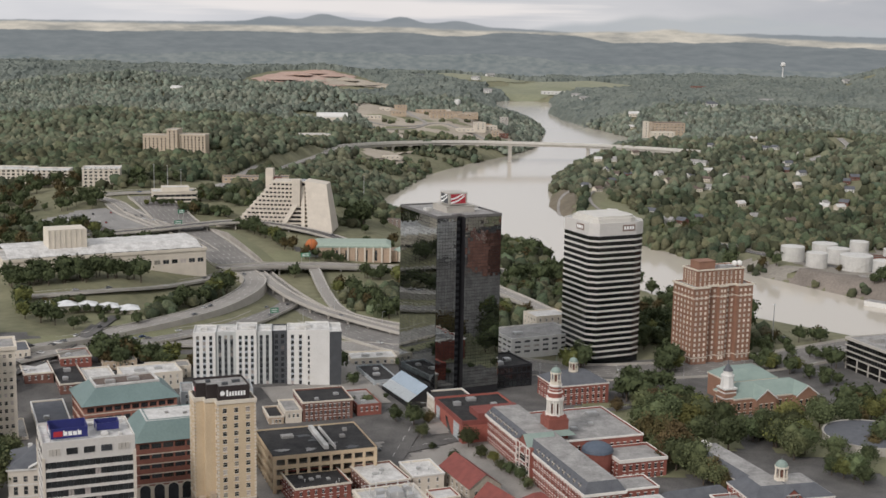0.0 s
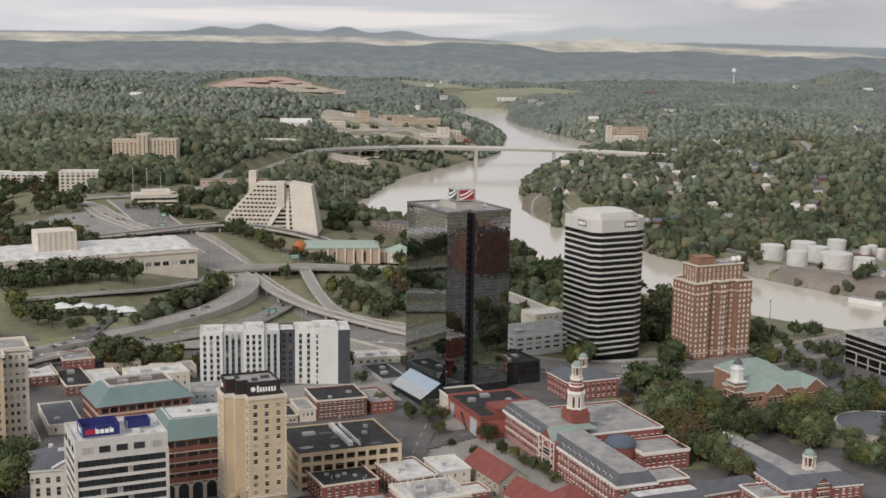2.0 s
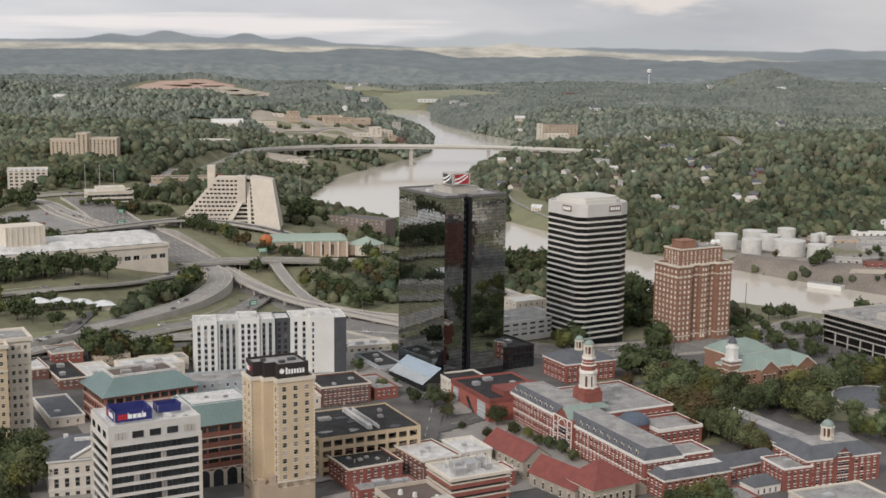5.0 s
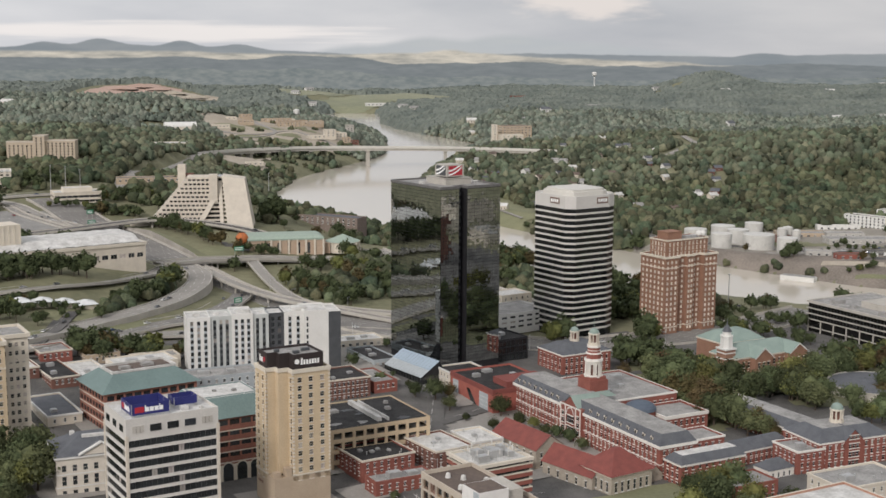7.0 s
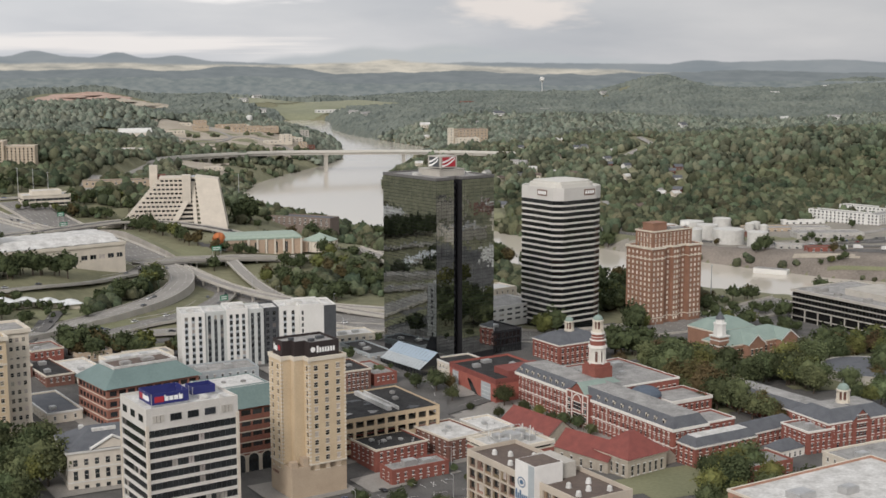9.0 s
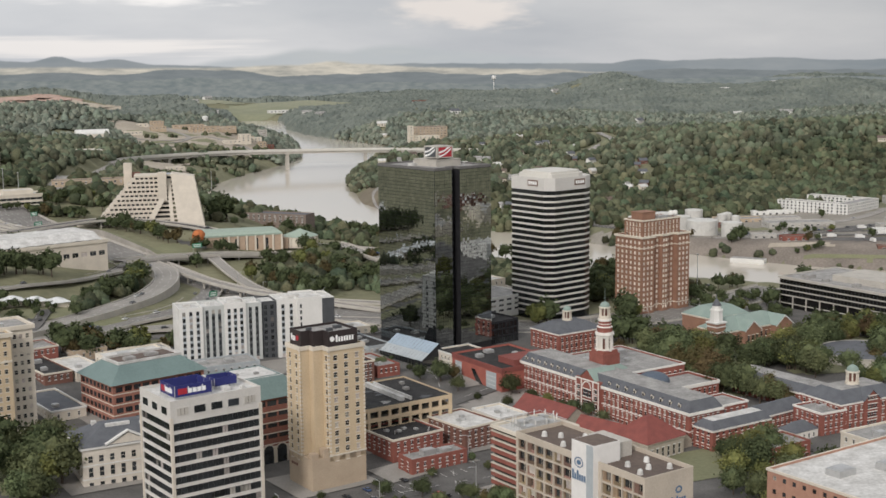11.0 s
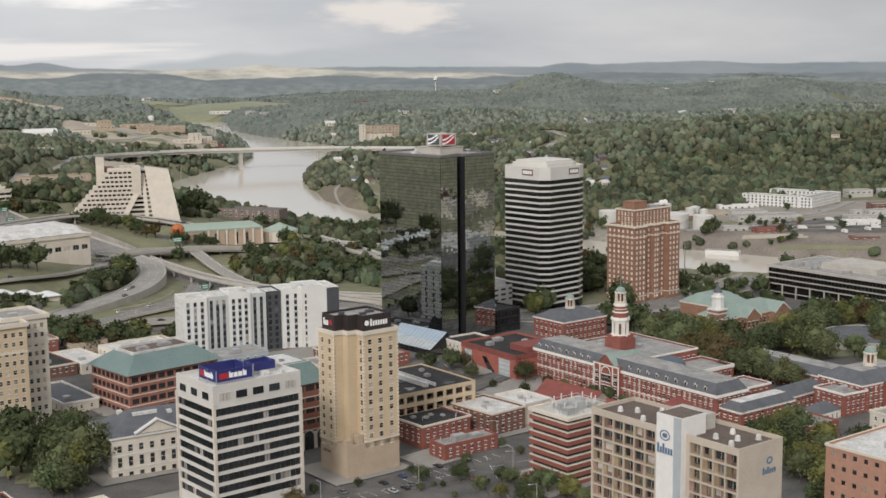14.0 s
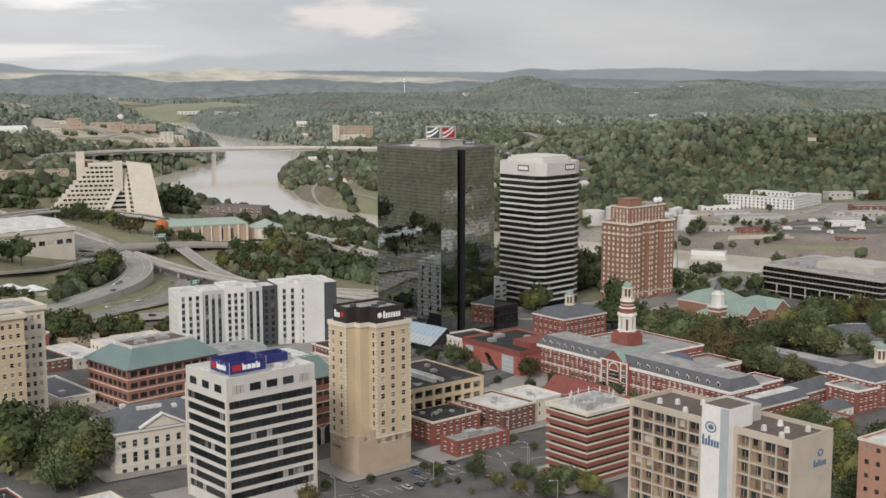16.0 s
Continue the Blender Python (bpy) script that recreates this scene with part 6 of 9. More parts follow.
def small_blocks():
    H = low_house
    H("brick_shop", "three-storey red brick shop building with black roof and white cornice", -66.5, 570, 23, 27, 25, 4, BRICK, ROOF_DARK, 7, 6, 3, units=[(10, 10, 2, 2, 0.8), (14, 12, 2, 1.5, 0.8), (6, 14, 2, 2, 0.8), (18, 8, 1.5, 2, 0.7)], cornice=CREAM_LT)
    H("brick_shop", "low red brick building with grey roof and dark box", -62.5, 551.5, 19, 28, 11, 0.5, BRICK, ROOF_GREY, 7, 2, 2, 3.2, 1.6, 1.0, units=[(8, 3, 6, 4, 2.4), (17, 3, 5, 4, 1.4)])
    H("brick_shop", "brick townhouse block with white roof", -32.5, 577, 24, 20, 27, 4.5, BRICK_DK, ROOF_WHITE, 5, 6, 3, units=[(6, 12, 2, 2, 1), (11, 16, 2, 2, 1)], cornice=CREAM_LT)
    H("townhouse", "pale townhouse with white flat roof", -13, 588.5, 20, 15.5, 21, 4.5, CREAM_LT, ROOF_WHITE, 3, 5, 3, 3.8, 1.8, 1.0, units=[(5, 9, 2, 2, 1.2)], cornice=WHITE)
    H("brick_row", "old brick row building with dark roof", -76, 688, 18, 28, 26, 9.5, BRICK_DK, ROOF_DARK, 10, 7, 3, 3.7, 2.0, 1.2, units=[(8, 5, 2, 2, 1), (20, 12, 3, 2, 1)], cornice=CREAM_LT)
    H("brick_row", "pale stone-fronted row house", -85, 684.5, 18, 9, 22, 5.5, CREAM_LT, ROOF_GREY, 3, 5, 2, 3.7, 2.0, 1.1, cornice=CREAM_LT)
    H("brick_row", "narrow tan stone shop front", -93.5, 681.5, 18, 8, 20, 3, TAN, ROOF_DARK, 3, 5, 2, 3.5, 1.8, 1.1, cornice=CREAM_LT)
    H("brick_row", "small red brick shop with pale roof", -47, 700, 20, 14, 30, 5, BRICK, ROOF_GREY, 4, 3, 2, units=[(4, 6, 3, 2, 1)])
    H("flat_roof_store", "low grey store with dark flat roof", -41, 757, 21, 16, 36, 3, GREYBLUE, ROOF_DARK, 4, 6, 1, 3.4, 1.8, 2.0, units=[(4, 12, 4, 3, 1.4), (8, 24, 3, 3, 1.2)])
    H("flat_roof_store", "low building with white roof by the freeway", -58, 803, 14, 30, 18, 4, CREAM_LT, ROOF_WHITE, 6, 3, 1, 3.4, 1.6, 2.0, units=[(8, 6, 5, 3, 1.6), (18, 8, 4, 3, 1.4)])
    H("slate_hall", "pale low hall with dark slate roof", -211.5, 657, 22, 17, 42, 5, CREAM_LT, SLATE, 3, 8, 2, units=[(4, 8, 3, 3, 1.5)], cornice=WHITE)
    H("flat_annex", "low pale annex with grey flat roof", -229, 641, 22, 17, 34, 1, CREAM_LT, ROOF_GREY, 3, 6, 1, units=[(5, 8, 3, 2, 1.2), (9, 18, 2, 2, 1)])
    H("brick_warehouse", "red brick warehouse with dark roof", -217, 717, 24, 15, 46, 9, BRICK_DK, ROOF_DARK, 4, 10, 3, units=[(3, 10, 3, 3, 1.6), (6, 28, 4, 3, 1.8)], cornice=CREAM_LT)
    H("pale_warehouse", "pale stone fronted building with white roof", -201, 722, 24, 16, 36, 8, CREAM_LT, ROOF_WHITE, 4, 8, 3, units=[(4, 10, 3, 3, 1.4)], cornice=WHITE)
    H("brick_warehouse", "old brick store with grey roof", -236, 782, 24, 18, 30, 12, BRICK_DK, ROOF_GREY, 4, 6, 2, units=[(5, 10, 3, 3, 1.2)])
    H("pale_warehouse", "flat-roofed building with white parapet", -183, 726, 24, 34, 22, 12, CREAM_LT, ROOF_WHITE, 8, 5, 3, units=[(8, 8, 6, 4, 1.6), (20, 10, 4, 4, 1.4)])
    H("pale_warehouse", "grey-roofed building behind the teal roof", -146, 706, 14, 40, 20, 9, GREYBLUE, ROOF_GREY, 9, 4, 2, units=[(8, 8, 6, 4, 1.6), (24, 8, 4, 4, 1.4)])
    H("old_store", "old brick store with slate-dark roof", -254, 706, 24, 14, 30, 14, BRICK_DK, SLATE, 4, 7, 3, units=[(4, 8, 3, 3, 1.2)], cornice=CREAM_LT)
    H("old_store", "cream painted store with dark roof", -262, 748, 24, 18, 24, 19, CREAM_LT, SLATE, 5, 6, 2, units=[(6, 8, 3, 2, 1.0)])
    H("old_store", "red brick workshop with grey roof", -228, 756, 24, 18, 20, 14, BRICK, ROOF_GREY, 5, 5, 2, units=[(4, 6, 3, 3, 1.2)], cornice=CREAM_LT)
    H("old_store", "tan low store with white parapet", -204, 762, 24, 20, 16, 10, TAN, ROOF_WHITE, 5, 4, 1, units=[(5, 5, 3, 2, 1.0)])
    H("old_store", "cream low store with grey roof", -176, 754, 20, 26, 14, 9, CREAM_LT, ROOF_GREY, 6, 3, 2, units=[(8, 5, 3, 3, 1.2), (16, 5, 2, 2, 1.0)])
    H("old_store", "narrow brick building behind the pale roofs", -240, 726, 24, 16, 26, 12, BRICK_DK, ROOF_WHITE, 4, 6, 2, units=[(4, 8, 3, 3, 1.2)], cornice=CREAM_LT)
    H("corner_brick_block", "low brick corner building with dark roof", -252, 500, 20, 26, 22, 7, BRICK, ROOF_DARK, 5, 4, 3, cornice=CREAM_LT, units=[(12, 8, 4, 3, 1.4)])
    H("white_roof_store", "low store with broad white roof", -226, 500, 20, 32, 14, 4, CREAM_LT, ROOF_WHITE, 6, 3, 2)
    H("tan_office", "tan brick office with broad pale flat roof and square columns", 49, 360, 20, 70, 60, 31, mat("tan_brick", (0.42, 0.24, 0.17), (0.34, 0.19, 0.135), 0.85), ROOF_WHITE, 0, 14, 6, 4.6, 1.6, 1.6, units=[(8, 14, 8, 5, 2), (30, 36, 6, 4, 2.4), (12, 40, 8, 6, 2.2), (44, 20, 9, 5, 2.6), (22, 24, 4, 3, 1.5)], cornice=CREAM_LT, style="plain", frame=DARK)
    H("stone_corner_block", "pale stone corner building with balustrade roof", 121, 492, 16, 36, 22, 9, CREAM_LT, ROOF_GREY, 8, 5, 4, units=[(8, 8, 5, 4, 2)], cornice=CREAM_LT)
    H("low_gym", "low brick hall before the college with pale roof", 84, 516, 18, 24, 16, 3, BRICK, ROOF_GREY, 6, 4, 2)
    H("brick_house", "small brick house beside the red roofs", -2, 566, 22, 12, 12, 2, BRICK, ROOF_WHITE, 3, 3, 2, cornice=CREAM_LT)
    H("white_garage", "white concrete parking building with ribbon openings", 46, 846, 26, 52, 34, 8, WHITE, ROOF_GREY, 7, 5, 3, 3.4, 1.4, 4.4, units=[(8, 10, 6, 4, 2)], style="plain", frame=WHITE)
    H("river_office", "pale block behind the towers", 66, 905, 24, 26, 20, 10, CREAM_LT, ROOF_WHITE, 5, 4, 3)
    H("river_store", "low red roofed store near the river", 66, 955, 24, 28, 14, 0, BRICK, RED_TILE, 5, 3, 1)
    H("river_store", "low tan hall near the river with grey roof", 128, 960, 30, 30, 16, -2, TAN, SLATE, 6, 3, 2)


def unseen_reflected_blocks():
    """Made-up plain blocks that close the town to the east, out of view, for the tower glass to mirror."""
    rs = random.Random(17)
    for k in range(16):
        x, y = 350 + (k % 4) * 105 + rs.uniform(-14, 14), 350 + (k // 4) * 78 + rs.uniform(-10, 10)
        w, d = rs.uniform(28, 56), rs.uniform(22, 40)
        low_house("plain_block", "added plain block out of view for the tower glass to reflect", x, y, 21, w, d, rs.choice((4, 8, 12, 22, 34)), rs.choice((CREAM_LT, BRICK, CREAM_CONC, WHITE, BRICK_DK)), rs.choice((ROOF_GREY, ROOF_WHITE, ROOF_DARK)), 0, 5, 2, 4.5, 1.8, 2.6)


college_hall()
college_annexes()
county_courthouse()
dark_civic_block()
round_hall()
museum()
churches()
striped_garage()
parking_deck()
teal_roof_buildings()
cream_towers_west()
custom_house()
small_blocks()
unseen_reflected_blocks()

# ---- roads, bridges and paved ground ----
def smooth_line(pts, step=6.0):
    """A soft curve through the given plan points, with evenly spaced samples."""
    p = [Vector(q) for q in pts]
    p = [2 * p[0] - p[1]] + p + [2 * p[-1] - p[-2]]
    out = []
    for k in range(1, len(p) - 2):
        a, b, c, d = p[k - 1], p[k], p[k + 1], p[k + 2]
        n = max(2, int((c - b).length / step))
        for i in range(n):
            t = i / n
            out.append(0.5 * ((2 * b) + (c - a) * t + (2 * a - 5 * b + 4 * c - d) * t * t + (3 * b - a - 3 * c + d) * t ** 3))
    return out + [p[-2]]


def ribbon(bm, line, u0, u1, zs, mi=0, thick=0.0):
    """A strip along a line between two offsets, at the heights zs; with thickness it has sides."""
    rows = []
    for k, q in enumerate(line):
        d = (line[min(k + 1, len(line) - 1)] - line[max(k - 1, 0)]).normalized()
        n = Vector((d.y, -d.x))
        rows.append([bm.verts.new((*(q + n * u), zs[k] - dz)) for u, dz in (((u0, 0), (u1, 0)) if not thick else ((u0, thick), (u0, 0), (u1, 0), (u1, thick)))])
    for a, b in zip(rows[:-1], rows[1:]):
        for i in range(len(a) - 1):
            bm.faces.new((a[i], a[i + 1], b[i + 1], b[i])).material_index = mi


LINE_PAINT = mat("road_paint", (0.62, 0.61, 0.57), (0.50, 0.49, 0.46), 0.8)


ROAD_LINES = []


def off_road(X, Y, clear=0.0):
    """True where no road built so far runs."""
    ok = np.ones(np.shape(X), bool)
    for line, h in ROAD_LINES:
        for q in line:
            ok &= np.hypot(X - q.x, Y - q.y) > h + clear
    return ok


def road(name, label, pts, width, material, lift=(0.5, 0.5), wall=0.0, lanes=2, piers=0.0, thick=0.0, edges=True, skirt=0.0):
    """A road on the land, or lifted above it as a bridge with parapets and piers."""
    line = smooth_line(pts)
    ROAD_LINES.append((line, width / 2))
    n = len(line)
    ground_z = [float(land_z(q.x, q.y)) for q in line]
    for _ in range(4):
        ground_z = [ground_z[0]] + [(ground_z[k - 1] + ground_z[k] + ground_z[k + 1]) / 3 for k in range(1, n - 1)] + [ground_z[-1]]
    lifts = np.interp(np.linspace(0, 1, n), np.linspace(0, 1, len(lift)), lift)
    zs = [g + l for g, l in zip(ground_z, lifts)]
    root = thing(name, label, "road", Matrix.Identity(4))
    root["kind"] = "structure"
    h = width / 2
    bm = bmesh.new()
    ribbon(bm, line, -h, h, zs, 0, thick or 0.9)
    part("carriageway", bm, material, root)
    bm = bmesh.new()
    up = [z + 0.06 for z in zs]
    if edges:
        ribbon(bm, line, -h + 0.7, -h + 0.95, up)
        ribbon(bm, line, h - 0.95, h - 0.7, up)
    for lane in range(1, lanes):
        u = -h + width * lane / lanes
        for k in range(0, n - 1, 2):
            ribbon(bm, line[k:k + 2], u - 0.12, u + 0.12, up[k:k + 2])
    part("lane_marking", bm, LINE_PAINT, root)
    if wall:
        for s in (-1, 1):
            bm = bmesh.new()
            ribbon(bm, line, s * h - 0.2, s * h + 0.2, [z + wall for z in zs], 0, wall + 0.9 + skirt)
            part("parapet", bm, CONCRETE, root)
    if piers:
        gap = max(1, int(piers / 6))
        for k in range(gap, n - 1, gap):
            if lifts[k] < 3:
                continue
            q, d = line[k], (line[k + 1] - line[k - 1]).normalized()
            nv = Vector((d.y, -d.x))
            bm = bmesh.new()
            for u in (-h * 0.55, h * 0.55):
                c = q + nv * u
                drum(bm, c.x, c.y, ground_z[k] - 4, zs[k] - 1.2, 0.8, 0.8, 8)
            c0, ang = q, math.atan2(nv.y, nv.x)
            box(bm, -h * 0.85, h * 0.85, -0.8, 0.8, -2.2, -0.9, m=Matrix.Translation((c0.x, c0.y, zs[k])) @ Matrix.Rotation(ang, 4, "Z"))
            part("pier", bm, CONCRETE, root)
    return root


def sheet(name, label, x0, x1, y0, y1, step, off, material, yaw=0.0, origin=(0, 0), kind="structure", keep=None):
    """A paved or grown sheet that lies on the land."""
    xs, ys = np.arange(x0, x1 + 0.1, step), np.arange(y0, y1 + 0.1, step)
    X, Y = np.meshgrid(xs, ys)
    c, s = math.cos(radians(yaw)), math.sin(radians(yaw))
    WX, WY = origin[0] + c * X - s * Y, origin[1] + s * X + c * Y
    Z = land_z(WX, WY) + off
    n, m = X.shape
    ok = np.ones((n, m), bool) if keep is None else keep(WX, WY)
    i = np.arange(n * m).reshape(n, m)
    q = np.stack([i[:-1, :-1], i[:-1, 1:], i[1:, 1:], i[1:, :-1]], -1).reshape(-1, 4)
    q = q[ok.reshape(-1)[q].all(1)]
    me = bpy.data.meshes.new(name)
    me.from_pydata(np.stack([WX, WY, Z], -1).reshape(-1, 3).tolist(), [], q.tolist())
    me.materials.append(material)
    me.shade_smooth()
    return tagged(new(name, me), label, "ground", kind=kind)


def patch(name, label, x, y, rx, ry, material, off=0.5, yaw=0.0, seed=1):
    """An uneven-edged clearing on the land."""
    def keep(X, Y):
        c, s = math.cos(radians(-yaw)), math.sin(radians(-yaw))
        dx, dy = X - x, Y - y
        a, b = (c * dx - s * dy) / rx, (s * dx + c * dy) / ry
        return a * a + b * b < 1 + 0.25 * lumps(X, Y, min(rx, ry) * 0.8, seed)
    r = max(rx, ry) * 1.3
    return sheet(name, label, -r, r, -r, r, max(5.0, min(rx, ry) / 14), off, material, yaw, (x, y), keep=keep)


sheet("pavement", "worn grey asphalt streets and parking lots of the town", -300, 700, -280, 440, 8, 0.35, ASPHALT, 21, (-200, 360), keep=lambda X, Y: (Y < 840 + 0.15 * X) & (X < 560 - 0.35 * Y + 60) & (X > -330))
road("street", "grey asphalt street beside the glass tower", [(-60, 460), (-46, 545), (-30, 618), (-22, 660), (-16, 700), (-24, 735), (-36, 775)], 13, ASPHALT, (0.6, 0.6), lanes=2, edges=False)
road("street", "grey asphalt cross street through the blocks", [(-270, 470), (-190, 500), (-120, 520), (-60, 535), (10, 545)], 13, ASPHALT, (0.62, 0.62), lanes=2, edges=False)
road("street", "asphalt street between brick buildings", [(-20, 655), (30, 690), (60, 715), (120, 745)], 12, ASPHALT, (0.6, 0.6), edges=False)
road("street", "asphalt street at the edge of the town", [(-290, 690), (-250, 740), (-232, 800), (-224, 860)], 13, ASPHALT, (0.6, 0.6), lanes=2, edges=False)
# kerbed blocks of pale paving along the streets
BLOCKS = [(-172, 500, 52, 40), (-112, 536, 38, 32), (-84, 580, 62, 54), (-72, 545, 46, 20), (-38, 570, 62, 46), (-40, 492, 44, 34), (-66, 336, 44, 70), (4, 560, 70, 110), (-200, 554, 58, 40), (-190, 636, 60, 50), (-142, 620, 60, 48), (3, 655, 48, 66), (-96, 716, 64, 30), (-50, 716, 30, 90)]
for bx, by, bw, bd in BLOCKS:
    s = sheet("sidewalk", "pale concrete sidewalk round a city block", 0, bw, 0, bd, 2.5, 0.78, CONC_ROAD, 21, (bx, by), keep=lambda X, Y: off_road(X, Y, 0.6))

WORN_ROAD = mat("worn_freeway", (0.235, 0.222, 0.203), (0.155, 0.147, 0.135), 0.9, scale=0.05, fine=1.2)
road("freeway", "wide grey concrete freeway in a shallow cut", [(-290, 1260), (-226, 1150), (-172, 1052), (-122, 962), (-70, 890), (0, 838), (90, 815), (200, 850), (300, 905)], 38, WORN_ROAD, (0.6, 0.6), wall=1.6, lanes=8)
road("freeway_ramp", "curving pale concrete loop ramp with low parapets", [(-262, 765), (-240, 788), (-212, 826), (-184, 858), (-160, 893), (-147, 938), (-145, 985), (-156, 1006)], 17, CONC_ROAD, (0.8, 1.2, 3, 5, 6.5), wall=0.9, lanes=3, skirt=9.0)
road("freeway_ramp", "outer grey approach road below the loop", [(-258, 752), (-215, 802), (-160, 826), (-100, 836), (-40, 842), (30, 826)], 26, CONC_ROAD, (0.7, 0.7), wall=0.8, lanes=5)
road("freeway_branch", "wide grey freeway branch beside the loop ramp", [(-214, 794), (-195, 815), (-172, 838), (-148, 856), (-131, 884), (-120, 935), (-116, 975)], 22, WORN_ROAD, (0.65, 0.65), wall=0.8, lanes=5)
road("lower_road", "asphalt road behind the apartment block", [(-275, 735), (-222, 770), (-150, 786), (-60, 806), (-10, 820)], 12, ASPHALT, (0.6, 0.6), lanes=2)
road("overpass", "concrete overpass with pale parapets on round piers", [(-176, 1008), (-146, 1030), (-112, 1050), (-80, 1066), (-40, 1082), (20, 1092)], 15, CONC_ROAD, (6, 7, 5, 1.5, 0.8, 0.8), wall=1.3, piers=24, thick=2.2)
road("flyover_ramp", "slender flyover ramp on concrete piers", [(-146, 1010), (-121, 963), (-95, 929), (-70, 905), (-40, 885), (0, 866), (50, 852)], 9, CONC_ROAD, (6.5, 7, 6.5, 5, 3, 1.5, 0.8), wall=1.0, lanes=1, piers=20, thick=1.4)
road("slip_road", "pale slip road down the green slope", [(-106, 1046), (-92, 993), (-75, 940), (-56, 918), (-20, 900), (40, 890)], 9, CONC_ROAD, (5, 2, 0.8, 0.8), wall=0.6, lanes=1)
road("avenue_bridge", "dark-railed avenue bridge across the freeway", [(-345, 1090), (-300, 1120), (-255, 1140), (-205, 1168), (-170, 1176), (-120, 1166), (-60, 1140), (0, 1120), (60, 1110)], 14, ASPHALT, (0.8, 4, 7, 3, 0.8, 0.8), wall=0.9, piers=28, thick=1.6)
road("hall_street", "pale concrete street below the long hall", [(-288, 878), (-249, 893), (-214, 930), (-182, 985), (-168, 1030)], 14, CONC_ROAD, (0.8, 0.8), wall=0.9, lanes=3)
road("interchange_ramp", "curved grey interchange ramp by the parking lot", [(-338, 1250), (-312, 1230), (-293, 1204), (-268, 1180), (-236, 1154)], 12, CONC_ROAD, (0.9, 0.9), wall=0.8)
road("access_road", "winding access road with guard walls", [(-318, 1228), (-300, 1200), (-262, 1165), (-226, 1130), (-196, 1085)], 11, CONC_ROAD, (0.7, 0.7), wall=0.8)
road("parkway", "long pale parkway climbing to the bridge", [(-332, 1262), (-290, 1280), (-252, 1304), (-234, 1345), (-236, 1471), (-233, 1565), (-226, 1700), (-198, 1860), (-180, 1960)], 20, CONC_ROAD, (0.8, 0.8), wall=0.8, lanes=4)
road("works_road", "pale track winding through the works yard", [(-170, 2440), (-110, 2400), (-60, 2420), (-20, 2470), (40, 2440), (80, 2400)], 9, CONC_ROAD, (1.9, 1.9), lanes=1, edges=False)
road("works_road", "pale track across the works yard", [(-120, 2330), (-60, 2390), (-40, 2470), (-70, 2550), (-90, 2620)], 8, CONC_ROAD, (2.0, 2.0), lanes=1, edges=False)
road("river_lane", "tan lane on the bank below the bridge", [(-150, 1960), (-118, 2000), (-90, 2060), (-70, 2130), (-60, 2200), (-80, 2270), (-120, 2330)], 9, SAND, (1.6, 1.6), lanes=1, edges=False)
road("viaduct", "pale concrete viaduct behind the tall towers", [(0, 1110), (45, 1024), (63, 989), (85, 942), (110, 895)], 13, CONC_ROAD, (5, 7, 7, 6, 3), wall=1.4, lanes=2, piers=18, thick=2.0)
road("hill_road", "pale road winding up the wooded hill", [(526, 1930), (575, 2011), (621, 2079), (672, 2180), (690, 2291)], 11, CONC_ROAD, (2.0, 2.0), lanes=2)
road("greenway", "pale riverside path on the point", [(190, 1470), (168, 1520), (150, 1590), (146, 1660), (160, 1740), (190, 1800)], 5, CONC_ROAD, (1.4, 1.4), lanes=1, edges=False)
road("greenway", "pale upper garden path on the point", [(210, 1480), (196, 1540), (186, 1620), (190, 1700), (215, 1760)], 4, CONC_ROAD, (1.4, 1.4), lanes=1, edges=False)
road("river_road", "grey riverside road past the tanks", [(250, 1440), (300, 1330), (365, 1275), (430, 1215), (520, 1190), (660, 1210), (900, 1260)], 10, ASPHALT, (0.8, 0.8), lanes=2)


def retaining_wall():
    """Tall stained concrete wall along the freeway with a planted bank behind it."""
    line = smooth_line([(-212, 1166), (-186, 1120), (-160, 1073), (-140, 1038)], 5)
    root = thing("retaining_wall", "tall stained concrete retaining wall beside the freeway", "wall", Matrix.Identity(4))
    root["kind"] = "structure"
    n = len(line)
    ground = [float(land_z(q.x, q.y)) for q in line]
    tall = [float(np.interp(k / (n - 1), (0, 0.3, 0.8, 1), (1.5, 6.0, 5.0, 2.0))) for k in range(n)]
    bm = bmesh.new()
    ribbon(bm, line, -0.35, 0.35, [g + t for g, t in zip(ground, tall)], 0, 9)
    part("wall_face", bm, mat("stained_concrete", (0.40, 0.37, 0.325), (0.25, 0.232, 0.205), 0.9, scale=0.12, fine=1.5, stretch=(1, 1, 0.15)), root)
    bm = bmesh.new()
    for k in range(n - 1):
        row = []
        for i in (k, k + 1):
            d = (line[min(i + 1, n - 1)] - line[max(i - 1, 0)]).normalized()
            back = Vector((-d.y, d.x))
            e = line[i] + back * 16
            row.append(((*(line[i] + back * 0.3), ground[i] + tall[i] - 0.4), (*e, float(land_z(e.x, e.y)) + 0.2)))
        quad(bm, [row[0][0], row[1][0], row[1][1], row[0][1]])
    part("planted_bank", bm, GRASS, root)


retaining_wall()


